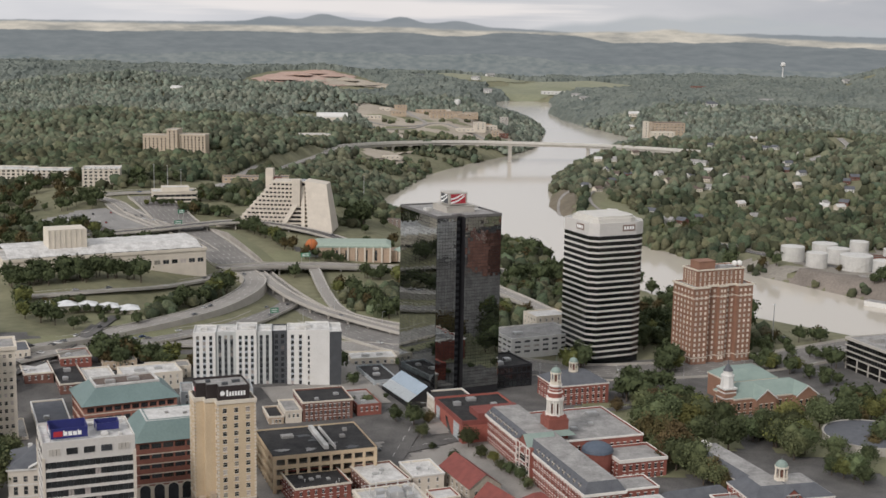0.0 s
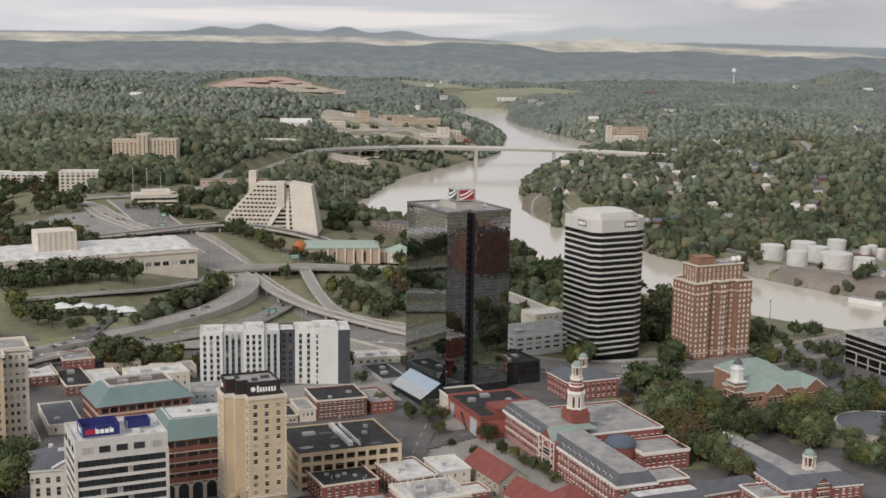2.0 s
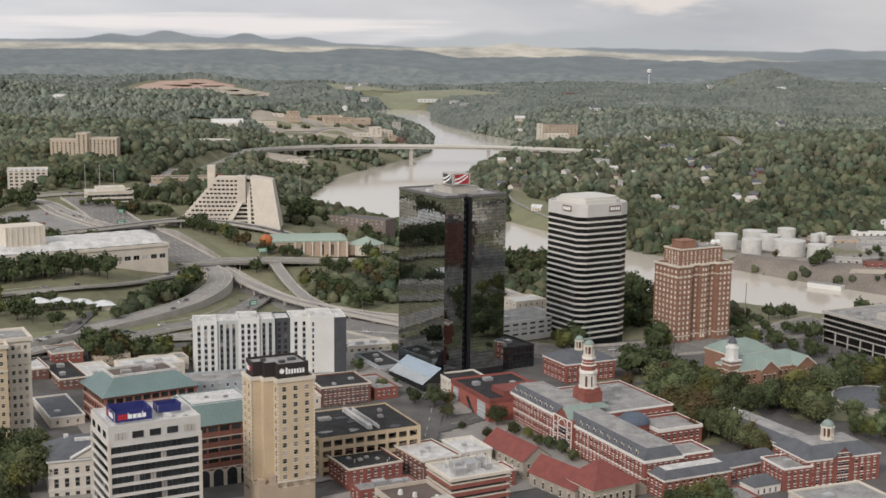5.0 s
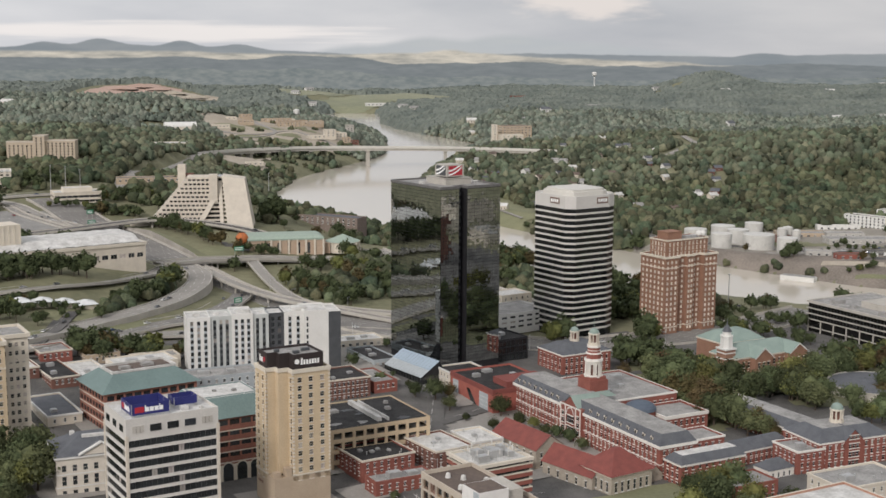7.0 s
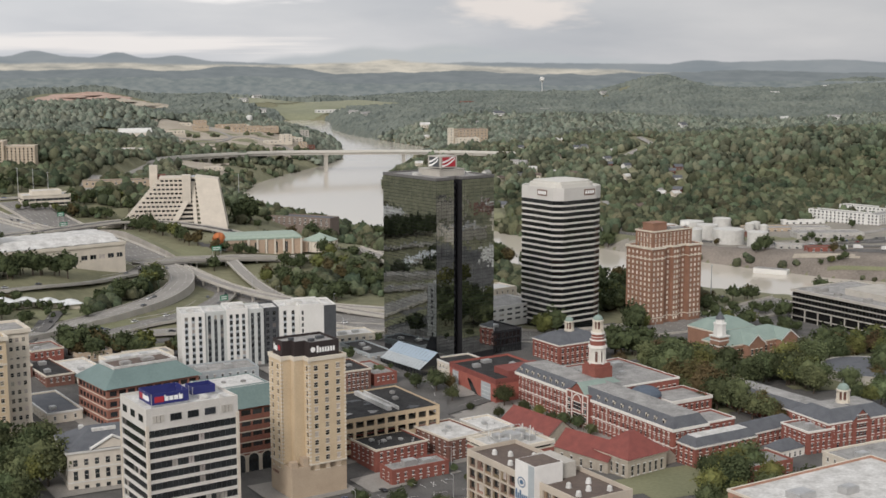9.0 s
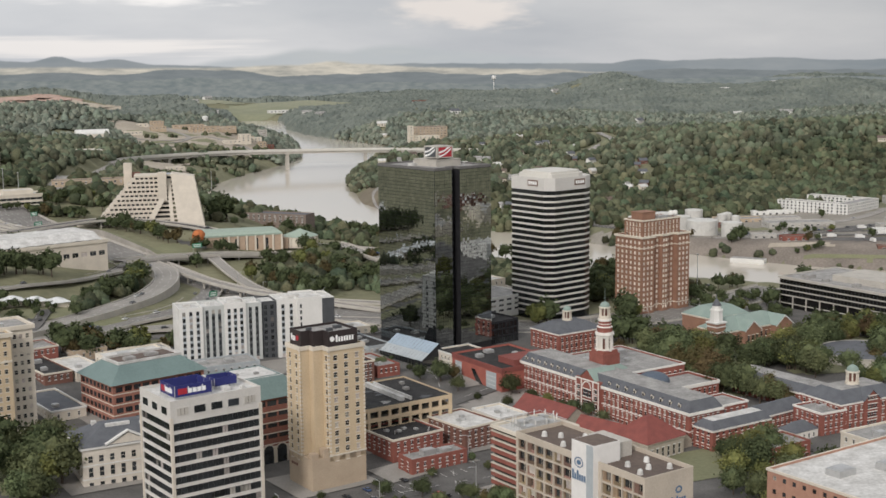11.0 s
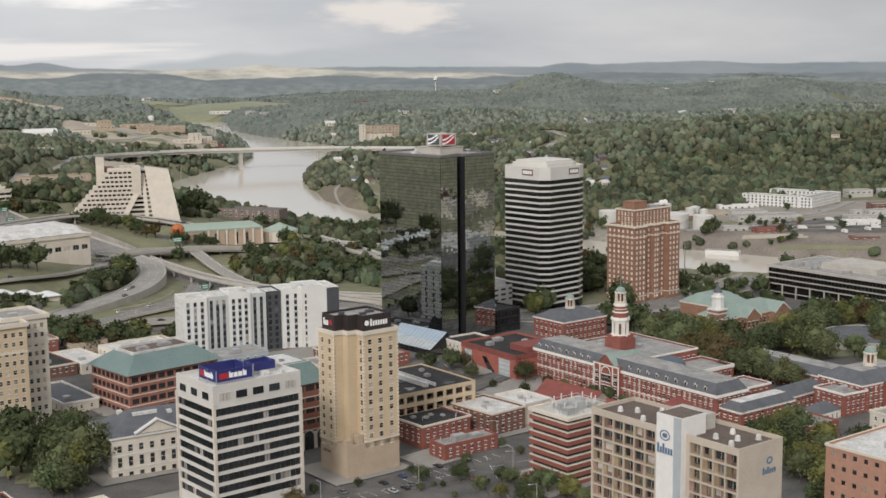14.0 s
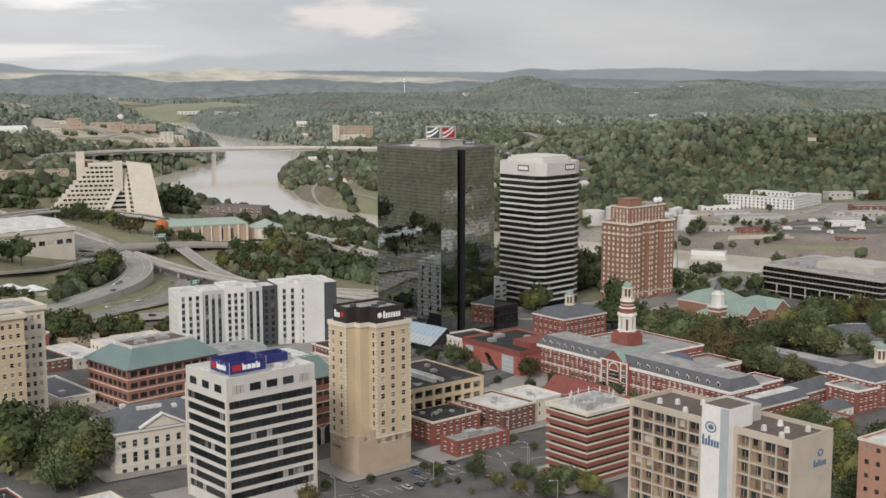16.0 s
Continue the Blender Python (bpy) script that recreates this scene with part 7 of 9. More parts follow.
def spoil_heap(x, y, r, h, material, seed):
    """An uneven mound of dug earth."""
    k = thing("spoil_heap", "uneven heap of dug earth on the cleared hillside", "earth heap", pose(x, y, float(land_z(x, y)) + 1.0), "spoil heaps")
    rs = random.Random(seed)
    bm = bmesh.new()
    rows = []
    for i in range(5):
        f = i / 4
        rows.append([bm.verts.new((r * (1 - f * 0.9) * rs.uniform(0.8, 1.2) * 1.5 * math.cos(a), r * (1 - f * 0.9) * rs.uniform(0.8, 1.2) * math.sin(a), h * f ** 0.8 * rs.uniform(0.85, 1.1))) for a in (2 * math.pi * j / 14 for j in range(14))])
    for a, b in zip(rows[:-1], rows[1:]):
        for j in range(14):
            bm.faces.new((a[j], a[(j + 1) % 14], b[(j + 1) % 14], b[j]))
    bm.faces.new(rows[-1])
    part("mound", bm, material, k)


for i, (x, y, r, h) in enumerate(((-420, 3330, 26, 6), (-385, 3400, 30, 8), (-345, 3440, 30, 9), (-300, 3420, 26, 7), (-260, 3390, 26, 8), (-215, 3360, 22, 7), (-180, 3390, 20, 6), (-330, 3350, 18, 5), (-240, 3320, 20, 5), (-160, 3340, 16, 5))):
    spoil_heap(x, y, r, h, EARTH if i < 4 else SAND, i)


def river_bridge():
    """The long bridge over the river: slab deck with a gentle bend, on tall wall piers."""
    root = thing("river_bridge", "long pale concrete girder bridge on tall piers across the river", "bridge", Matrix.Identity(4))
    line = smooth_line([(-182, 1955), (-168, 2050), (-140, 2115), (-85, 2178), (10, 2230), (110, 2244), (250, 2238), (350, 2206), (440, 2165)], 7)
    n = len(line)
    zs = [float(np.interp(k / (n - 1), (0, 0.3, 0.6, 1), (float(land_z(-182, 1955)) + 1.5, 12, 9, 6))) for k in range(n)]
    bm = bmesh.new()
    ribbon(bm, line, -9, 9, zs, 0, 1.4)
    part("deck", bm, CONC_ROAD, root)
    for s in (-1, 1):
        bm = bmesh.new()
        ribbon(bm, line, s * 8.8 - 0.3, s * 8.8 + 0.3, [z + 1.5 for z in zs], 0, 3.2)
        part("girder", bm, BAND_PANEL, root)
    bm = bmesh.new()
    ribbon(bm, line, -7.4, 7.4, [z - 1.2 for z in zs], 0, 4.2)
    part("box_beam", bm, CONCRETE, root)
    for px in (-152, -123, -93, -62, -28, 8, 110, 246, 347, 396):
        k = min(range(30, n - 1), key=lambda i: abs(line[i].x - px))
        q, d = line[k], (line[min(k + 1, n - 1)] - line[k - 1]).normalized()
        f = Matrix.Translation((q.x, q.y, 0)) @ Matrix.Rotation(math.atan2(d.y, d.x), 4, "Z")
        bm = bmesh.new()
        low = min(float(land_z(q.x, q.y)) - 2, WATER_Z)
        box(bm, -2.8, 2.8, -5.5, 5.5, low, zs[k] - 5.6, m=f)
        box(bm, -3.6, 3.6, -7.9, 7.9, zs[k] - 6.6, zs[k] - 5.2, m=f)
        part("pier", bm, CONCRETE, root)


river_bridge()

# ---- ground cover ----
patch("grass", "mown green verge inside the loop ramp", -205, 868, 46, 26, GRASS, 0.45, 40, 2)
patch("grass", "dry green verge below the ramps", -215, 812, 58, 14, GRASS, 0.4, 38, 3)
patch("grass", "green slope between the ramps", -60, 965, 36, 70, GRASS, 0.4, 20, 4)
patch("grass", "lawn before the sports hall", -128, 1080, 24, 28, GRASS, 0.45, 0, 5)
patch("grass", "lawn beside the parking lots", -352, 1098, 40, 60, GRASS, 0.45, 0, 6)
patch("grass", "college lawn under the trees", 118, 690, 48, 74, GRASS, 0.6, 0, 7)
patch("grass", "green strip behind the apartment block", -130, 806, 120, 9, GRASS, 0.5, 12, 15)
patch("grass", "lawn round the round hall", 235, 690, 56, 60, GRASS, 0.6, 0, 33)
patch("grass", "park lawn under the trees", -218, 588, 30, 30, GRASS, 0.6, 0, 8)
patch("grass", "churchyard lawn below the college", 62, 528, 44, 22, GRASS, 0.6, 10, 9)
patch("grass", "riverside meadow on the far bank", 205, 1560, 40, 130, GRASS, 0.5, -8, 10)
patch("grass", "river flat meadow in the bend", 265, 4200, 150, 290, mat("meadow", (0.25, 0.255, 0.165), (0.19, 0.20, 0.13), 0.95, scale=0.01, fine=0.1), 1.5, -8, 11)
MEADOW = mat("far_meadow", (0.27, 0.27, 0.185), (0.20, 0.21, 0.145), 0.95, scale=0.01, fine=0.1)
patch("grass", "pale green hill pasture beyond the river", 427, 4420, 190, 95, MEADOW, 1.5, 4, 31)
patch("grass", "pale strip of far fields", 85, 4520, 190, 60, MEADOW, 1.5, -4, 32)
patch("parking_lot", "grey parking lot with faded bays", -308, 1174, 58, 42, mat("lot_asphalt", (0.30, 0.29, 0.27), (0.20, 0.195, 0.185), 0.9, scale=0.06, fine=1.0), 0.5, 20, 12)
patch("parking_lot", "parking lot by the sports hall", -64, 1120, 70, 22, ASPHALT, 0.5, 12, 13)
patch("gravel_yard", "pale gravel works yard beside the river", -20, 2480, 160, 190, SAND, 1.0, -20, 14)
for gx, gy, grx, gry, gk in ((-85, 2370, 34, 30, 16), (-15, 2410, 26, 30, 26), (-120, 2470, 34, 22, 27), (-60, 2500, 40, 20, 28), (20, 2520, 30, 24, 29), (-20, 2330, 60, 22, 30)):
    patch("grass", "dull green plot within the works yard", gx, gy, grx, gry, GRASS, 1.3, 0, gk)
patch("gravel_yard", "tan gravel lot below the bridge", -95, 2060, 40, 62, SAND, 0.8, 20, 36)
patch("quarry", "bare red-brown earth of a cleared hillside", -340, 3370, 150, 110, EARTH, 1.6, 25, 17)
patch("quarry", "pale spoil heaps beside the red earth", -235, 3370, 90, 60, SAND, 2.2, 15, 18)
patch("river_yard", "grey industrial yard on the river bank", 580, 1245, 310, 112, mat("yard", (0.30, 0.275, 0.235), (0.20, 0.185, 0.155), 0.95, scale=0.03, fine=0.4), 0.5, -12, 19)
DIRT = mat("worn_yard_earth", (0.25, 0.215, 0.18), (0.15, 0.13, 0.11), 0.95, scale=0.035, fine=0.5)
patch("river_yard", "bare grey-brown earth along the river bank", 468, 1094, 200, 62, DIRT, 0.7, -38, 34)
patch("river_yard", "worn grey lot between the sheds", 640, 1180, 140, 40, ASPHALT, 0.9, -8, 35)
patch("grass", "worn grass beside the yards", 452, 1262, 40, 16, GRASS, 0.8, -10, 20)
patch("grass", "worn grass between the yard roads", 600, 1190, 60, 14, GRASS, 1.1, 8, 21)
patch("river_yard", "pale gravel track along the bank", 436, 1112, 46, 7, SAND, 1.0, -38, 46)
patch("river_yard", "grey truck lot above the bank", 512, 1108, 62, 20, ASPHALT, 1.0, -30, 47)
patch("grass", "weedy green strip along the water", 462, 1062, 66, 6, GRASS, 1.0, -35, 48)
patch("grass", "dry grass island beside the yard road", 512, 1214, 22, 7, GRASS, 1.1, 10, 41)
patch("grass", "green plot beside the tank farm", 446, 1272, 26, 18, GRASS, 1.1, 0, 42)
road("yard_road", "pale worn concrete road through the yards", [(385, 1190), (432, 1192), (500, 1228), (545, 1252), (600, 1276), (672, 1335)], 11, CONC_ROAD, (1.2, 1.2), edges=False)
road("yard_road", "grey service road along the bank", [(440, 1196), (489, 1166), (530, 1140), (590, 1110), (660, 1075)], 9, ASPHALT, (1.3, 1.3), edges=False)
patch("river_bank", "stony brown river point", 148, 1690, 26, 130, STONE_BANK, 0.9, -4, 22)


# ---- middle distance buildings ----
def stepped_hotel():
    """The pyramid-like hotel: terraces of balconies stepping back, raking fins, a blank end wall."""
    m = pose(-197, 1186, 23, 0, 0, -4)
    root = thing("terraced_hotel", "pale concrete pyramid hotel with stepped balconies and lift tower", "hotel", m)
    n, H, D = 12, 44.0, 34.0
    dz = H / n
    lean = 1.15 / dz          # how far the front slopes back for each metre up

    def fin_x(z):
        return 45 + min(1.0, z / (0.62 * H)) * 15
    for k in range(n):
        z, x0, y0, x1 = k * dz, 2 + k * 3.15, k * 1.15, fin_x(k * dz)
        bm = bmesh.new()
        box(bm, x0, x1, y0 + 0.6, D, z, z + dz - 1.9)
        part("storey", bm, GLASS, root)
        bm = bmesh.new()
        box(bm, x0 - 0.9, x1, y0 - 1.0, D, z + dz - 1.9, z + dz)
        part("terrace", bm, CREAM_CONC, root)
        bm = bmesh.new()
        bays_n = max(3, int((x1 - x0) / 3.6))
        for i in range(bays_n + 1):
            u = x0 + (x1 - x0) * i / bays_n
            box(bm, u - 0.55, u + 0.55, y0 - 0.9, y0 + 0.9, z, z + dz - 1.9)
        for i in range(int(D / 5)):
            box(bm, x0 - 0.7, x0 + 0.4, y0 + 2 + i * 5, y0 + 2.5 + i * 5, z, z + dz - 1.6)
        tagged(part("fin", bm, CREAM_CONC, root), kind="stuff")
        # deep balconies between the raking fin and the end wall
        bm = bmesh.new()
        box(bm, x1, 68, y0 + 4.5, D, z, z + dz)
        part("balcony_wall", bm, GLASS, root, "dark recessed balcony wall")
        bm = bmesh.new()
        box(bm, x1, 74 - 5 * z / H, y0 + 0.2, y0 + 5, z + dz - 1.3, z + dz)
        part("balcony", bm, CREAM_CONC, root)
    for a, b, z0, z1, w, out in ((43, fin_x(0.62 * H) - 1, 0, 0.62 * H, 5.0, 2.6), (66, 63.5, 0, H - 4, 3.2, 1.2)):
        bm = bmesh.new()
        lo = [(a, lean * z0 - out, z0), (a + w, lean * z0 - out, z0), (a + w, lean * z0 + 9, z0), (a, lean * z0 + 9, z0)]
        hi = [(b, lean * z1 - out, z1), (b + w, lean * z1 - out, z1), (b + w, lean * z1 + 9, z1), (b, lean * z1 + 9, z1)]
        v = [bm.verts.new(q) for q in lo + hi]
        for f in ((3, 2, 1, 0), (4, 5, 6, 7), (0, 1, 5, 4), (1, 2, 6, 5), (2, 3, 7, 6), (3, 0, 4, 7)):
            bm.faces.new([v[q] for q in f])
        part("raking_fin", bm, CREAM_CONC, root, "raking concrete fin wall")
    bm = bmesh.new()
    box(bm, 56, 63.5, 5.0, 16, 0.5 * H, H + 2.5)
    part("stair_shaft", bm, CREAM_CONC, root, "plain upright shaft")
    bm = bmesh.new()
    a = [bm.verts.new(q) for q in ((72.5, -3, 0), (95, -3, 0), (87, 12, H - 2), (67, 12, H + 1))]
    b = [bm.verts.new(q) for q in ((72.5, 34, 0), (95, 34, 0), (87, 34, H - 2), (67, 34, H + 1))]
    bm.faces.new(a); bm.faces.new(b[::-1])
    for k in range(4):
        bm.faces.new((a[k], b[k], b[(k + 1) % 4], a[(k + 1) % 4]))
    part("end_wall", bm, CREAM_CONC, root, "broad blank sloping end wall")
    bm = bmesh.new()
    box(bm, 26, 33, 33, 42, 0, H + 9)
    part("lift_tower", bm, CREAM_CONC, root)
    bm = bmesh.new()
    box(bm, 33, 40, 35, 41, 0, H + 1)
    part("lift_link", bm, BRICK_DK, root, "dark brown link beside the lift tower")
    bm = bmesh.new()
    box(bm, -12, 10, -6, 10, 0, 6)
    box(bm, 10, 42, -9, -2, 0, 4.5)
    part("entrance_canopy", bm, CREAM_CONC, root)


def sports_hall():
    m = pose(-112, 1094, 11, 0, 0, 3)
    root = thing("sports_hall", "tan hall with pale green roof and columned walls", "museum", m)
    green = mat("pale_green_roof", (0.33, 0.40, 0.33), (0.27, 0.33, 0.275), 0.7)
    tanw = mat("tan_brick_wall", (0.45, 0.34, 0.25), (0.38, 0.285, 0.21), 0.85)
    shell(root, rect(66, 30), 0, 14, tanw, green, {0: (bays(66, 6, 2.2, 8), [(1.5, 10.5)], "plain")}, 0.2, green, corn_h=1.4, corn_out=0.6)
    bm = bmesh.new()
    frustum(bm, -0.6, 66.6, -0.6, 30.6, 14, 16.2, 4, 0)
    part("hipped_roof", bm, green, root)
    for k in range(7):
        bm = bmesh.new()
        box(bm, 22 + k * 7.2, 23.4 + k * 7.2, -1.2, 0, 0, 13)
        part("pilaster", bm, CREAM_LT, root)
    bm = bmesh.new()
    drum(bm, 84, 14, 0, 9, 14, 14, 20, cap=False)
    part("drum_wall", bm, CREAM_LT, root)
    bm = bmesh.new()
    drum(bm, 84, 14, 9, 13.5, 14.8, 3.2, 20)
    drum(bm, 84, 14, 13.5, 15, 3.2, 0, 20)
    part("drum_roof", bm, green, root)
    bm = bmesh.new()
    box(bm, 66, 72, 4, 24, 0, 9)
    part("link", bm, tanw, root)
    for k in range(10):
        bm = bmesh.new()
        a = math.pi * (0.9 + k * 0.12)
        box(bm, 84 + 14.4 * math.cos(a) - 0.5, 84 + 14.4 * math.cos(a) + 0.5, 14 + 14.4 * math.sin(a) - 0.5, 14 + 14.4 * math.sin(a) + 0.5, 0, 9)
        part("column", bm, CREAM_LT, root)
    ball = thing("giant_basketball", "giant orange ball on a glass drum beside the hall", "sculpture", m @ Matrix.Translation((-1, 3, 0)))
    bm = bmesh.new()
    drum(bm, 0, 0, 0, 10.5, 6.5, 6.5, 16)
    part("glass_drum", bm, GREYBLUE, ball)
    bm = bmesh.new()
    bmesh.ops.create_uvsphere(bm, u_segments=20, v_segments=12, radius=5.4, matrix=Matrix.Translation((0, 0, 14.2)))
    part("ball", bm, mat("orange_ball", (0.46, 0.15, 0.05), (0.38, 0.12, 0.04), 0.7), ball, smooth=True)
    bm = bmesh.new()
    for k in range(2):
        ringm = Matrix.Translation((0, 0, 14.2)) @ Matrix.Rotation(math.pi / 2, 4, "X" if k else "Y")
        t = bmesh.new()
        drum(t, 0, 0, -0.15, 0.15, 5.46, 5.46, 24, cap=False)
        t.transform(ringm)
        me = bpy.data.meshes.new("t"); t.to_mesh(me); t.free(); bm.from_mesh(me); bpy.data.meshes.remove(me)
    part("seam", bm, BRICK_DK, ball)


def convention_hall():
    m = pose(-318, 926, 27, 0, 0, 27)
    root = thing("coliseum", "long low hall with white scalloped roof and concrete fly tower", "arena", m)
    W, D = 150.0, 46.0
    shell(root, rect(W, D), -12, 13.0, CREAM_CONC, ROOF_WHITE, {0: (bays(W, 22, 4.6), [(2.0, 5.2)], "plain")}, 0.3, CREAM_LT, corn_h=2.2, corn_out=0.8, frame=CREAM_LT, lit=0.3)
    for k in range(12):
        bm = bmesh.new()
        x0, x1 = 3 + k * 12.0, 15 + k * 12.0
        prev = None
        for i in range(9):
            t = i / 8
            x, z = x0 + (x1 - x0) * t, 13 + 0.35 * math.sin(math.pi * t)
            if prev:
                quad(bm, [(prev[0], 2, prev[1]), (x, 2, z), (x, 14, z + 4.5), (prev[0], 14, prev[1] + 4.5)])
                quad(bm, [(prev[0], 14, prev[1] + 4.5), (x, 14, z + 4.5), (x, D - 2, z + 4.5), (prev[0], D - 2, prev[1] + 4.5)])
            prev = (x, z)
        part("roof_vault", bm, ROOF_WHITE, root, smooth=True)
    bm = bmesh.new()
    box(bm, 34, 62, 12, 32, 12, 31)
    part("fly_tower", bm, CREAM_LT, root)
    for k in range(8):
        bm = bmesh.new()
        box(bm, 34.2 + k * 3.9, 34.8 + k * 3.9, 11.6, 12, 13, 30.5)
        part("rib", bm, CREAM_LT, root)
    tents = mat("tent_white", (0.68, 0.69, 0.68), (0.58, 0.59, 0.58), 0.7)
    for k in range(5):
        x, y = -268 + k * 13.0, 858 + k * 4.2
        t = thing("white_pavilion", "low white pavilion roof on a cream base", "pavilion", pose(x, y, float(land_z(x, y)) - 0.5, 0, 0, 20), "white pavilions")
        bm = bmesh.new()
        frustum(bm, -7.4, 7.4, -7, 7, 3.6, 5.2, 3.6, 0)
        drum(bm, 0, 0, 5.2, 6.0, 3.4, 2.2, 10)
        drum(bm, 0, 0, 6.0, 6.3, 2.2, 0, 10)
        part("canopy", bm, tents, t)
        bm = bmesh.new()
        box(bm, -6.5, 6.5, -5.5, 5.5, 0, 4)
        part("base", bm, CREAM_LT, t)


def far_blocks():
    H = low_house
    def walk_up(x, y, yaw, w, d, h, lab):
        z = float(land_z(x, y)) - 2
        root = thing("walk_up_flats", lab, "apartment building", pose(x, y, z, 0, 0, yaw), "pale hillside flats")
        nf, nl = int(w / 5), int(d / 5)
        rows = [(2.5 + 3.4 * k, 4.4 + 3.4 * k) for k in range(int(h / 3.4))]
        shell(root, rect(w, d), 0, h, CREAM_LT, ROOF_WHITE, {0: (bays(w, nf, 2.6), rows, "plain"), 3: (bays(d, nl, 2.4), rows, "plain")}, 0.8, WHITE, frame=CREAM_LT)
        rooftop(root, [(w * 0.2, d * 0.3, 4, 4, 1.5), (w * 0.6, d * 0.4, 4, 4, 1.5)], h - 0.8, ROOF_WHITE)
    walk_up(-474, 1352, 3, 42, 28, 23, "cream four-storey flats with white roofs on the hillside")
    walk_up(-430, 1326, 6, 44, 24, 22, "cream four-storey flats with balconies")
    walk_up(-364, 1300, 10, 37, 26, 21, "pale flats standing above the parking lots")
    z = float(land_z(-276, 1240)) - 2
    o = thing("terrace_office", "low cream office with long ribbon windows", "office building", pose(-280, 1240, z, 0, 0, 16))
    shell(o, rect(42, 24), 0, 12, CREAM_LT, ROOF_WHITE, {0: (bays(42, 8, 4.9, 0.4), [(2.5, 4.6), (6.6, 8.8)], "plain"), 3: (bays(24, 4, 5, 0.4), [(2.5, 4.6), (6.6, 8.8)], "plain")}, 0.8, CREAM_LT, frame=DARK)
    shell(o, rect(26, 14, 9, 5), 11, 15.5, CREAM_LT, ROOF_WHITE, {}, 0.6, name="upper_wall")
    z = float(land_z(-340, 1690)) - 3
    t = thing("ribbed_apartments", "tan ribbed apartment slab on the wooded hill", "apartment building", pose(-395, 1690, z, 0, 0, -6))
    wallm = mat("tan_rib", (0.50, 0.42, 0.32), (0.42, 0.35, 0.265), 0.85)
    for a, b, y, h in ((0, 34, 6, 26), (34, 48, 0, 34), (48, 84, 4, 28)):
        shell(t, rect(b - a, 22 - y, a, y), 0, h, wallm, ROOF_GREY, {0: (bays(b - a, max(2, int((b - a) / 5)), 1.8), [(3 + 3.3 * k, 5.2 + 3.3 * k) for k in range(int(h / 3.3) - 1)], "plain")}, 0.8, CREAM_LT, name="wing_wall", frame=wallm)
    # works by the river
    for k, (x, y, w, d, h, wm, rm) in enumerate(((-105, 2500, 28, 18, 9, TAN, ROOF_GREY), (-30, 2540, 46, 22, 10, TAN, ROOF_BROWN), (20, 2590, 40, 18, 8, TAN, ROOF_WHITE), (-60, 2610, 60, 14, 7, TAN, ROOF_GREY),
                                                 (55, 2470, 20, 16, 18, CREAM_LT, ROOF_GREY), (75, 2500, 24, 16, 12, CREAM_LT, ROOF_WHITE), (86, 2450, 14, 12, 14, TAN, ROOF_GREY), (20, 2420, 34, 10, 6, CREAM_LT, ROOF_WHITE),
                                                 (-150, 2440, 30, 14, 7, CREAM_LT, ROOF_WHITE), (110, 2660, 16, 12, 20, CONCRETE, ROOF_GREY), (-100, 2585, 22, 20, 9, TAN, ROOF_BROWN), (0, 2640, 34, 16, 9, TAN, ROOF_BROWN), (38, 2640, 26, 20, 12, TAN, ROOF_GREY), (-14, 2560, 22, 12, 7, CREAM_LT, ROOF_GREY), (60, 2540, 30, 12, 6, TAN, ROOF_BROWN), (100, 2480, 18, 10, 7, BRICK_DK, ROOF_BROWN), (-128, 2530, 20, 10, 5, CREAM_LT, ROOF_WHITE), (-96, 2035, 26, 12, 5, CREAM_LT, ROOF_WHITE), (-40, 2690, 50, 20, 8, CREAM_LT, ROOF_WHITE))):
        H("works_building", "industrial works building on the pale yard", x, y, 8 + 5 * (k % 3), w, d, float(land_z(x, y)) + h, wm, rm, max(2, w // 7), max(2, d // 7), max(1, h // 5), 4.2, 1.8, 2.2)
    c = thing("storage_dome", "broad white fabric-roofed shed", "shed", pose(-235, 2375, float(land_z(-235, 2375)), 0, 0, 8))
    bm = bmesh.new()
    prev = None
    for i in range(11):
        a = math.pi * i / 10
        y, z = 14 - 14 * math.cos(a), 4 + 8 * math.sin(a)
        if prev:
            quad(bm, [(0, prev[0], prev[1]), (56, prev[0], prev[1]), (56, y, z), (0, y, z)])
            quad(bm, [(0, prev[0], 0), (0, prev[0], prev[1]), (0, y, z), (0, y, 0)])
        prev = (y, z)
    part("vault", bm, WHITE, c)
    bm = bmesh.new()
    box(bm, 0, 56, 0.2, 0.6, -3, 4.2)
    part("wall", bm, CREAM_LT, c)
    for x, y, r, h in ((24, 2937, 7, 9),):
        w = thing("water_tank", "white steel water tank above the trees", "tank", pose(x, y, float(land_z(x, y)) + 6))
        bm = bmesh.new()
        drum(bm, 0, 0, -14, h, r, r, 20)
        drum(bm, 0, 0, h, h + 2, r, 1, 20)
        part("shell", bm, WHITE, w)
    w = thing("water_tower", "slender white water tower on the skyline", "water tower", pose(1150, 4520, 20))
    bm = bmesh.new()
    drum(bm, 0, 0, -20, 52, 1.5, 1.5, 12)
    part("stem", bm, WHITE, w)
    bm = bmesh.new()
    drum(bm, 0, 0, 52, 57, 2.0, 8, 16)
    drum(bm, 0, 0, 57, 65, 8, 8, 16)
    dome(bm, 0, 0, 65, 8, 4.5, 16, 3)
    part("bowl", bm, WHITE, w)
    H("river_mill", "grey-brown mill on the far river bank", 394, 2478, 8, 60, 36, float(land_z(410, 2480)) + 26, TAN, ROOF_BROWN, 8, 5, 4, 5, 2, 3)
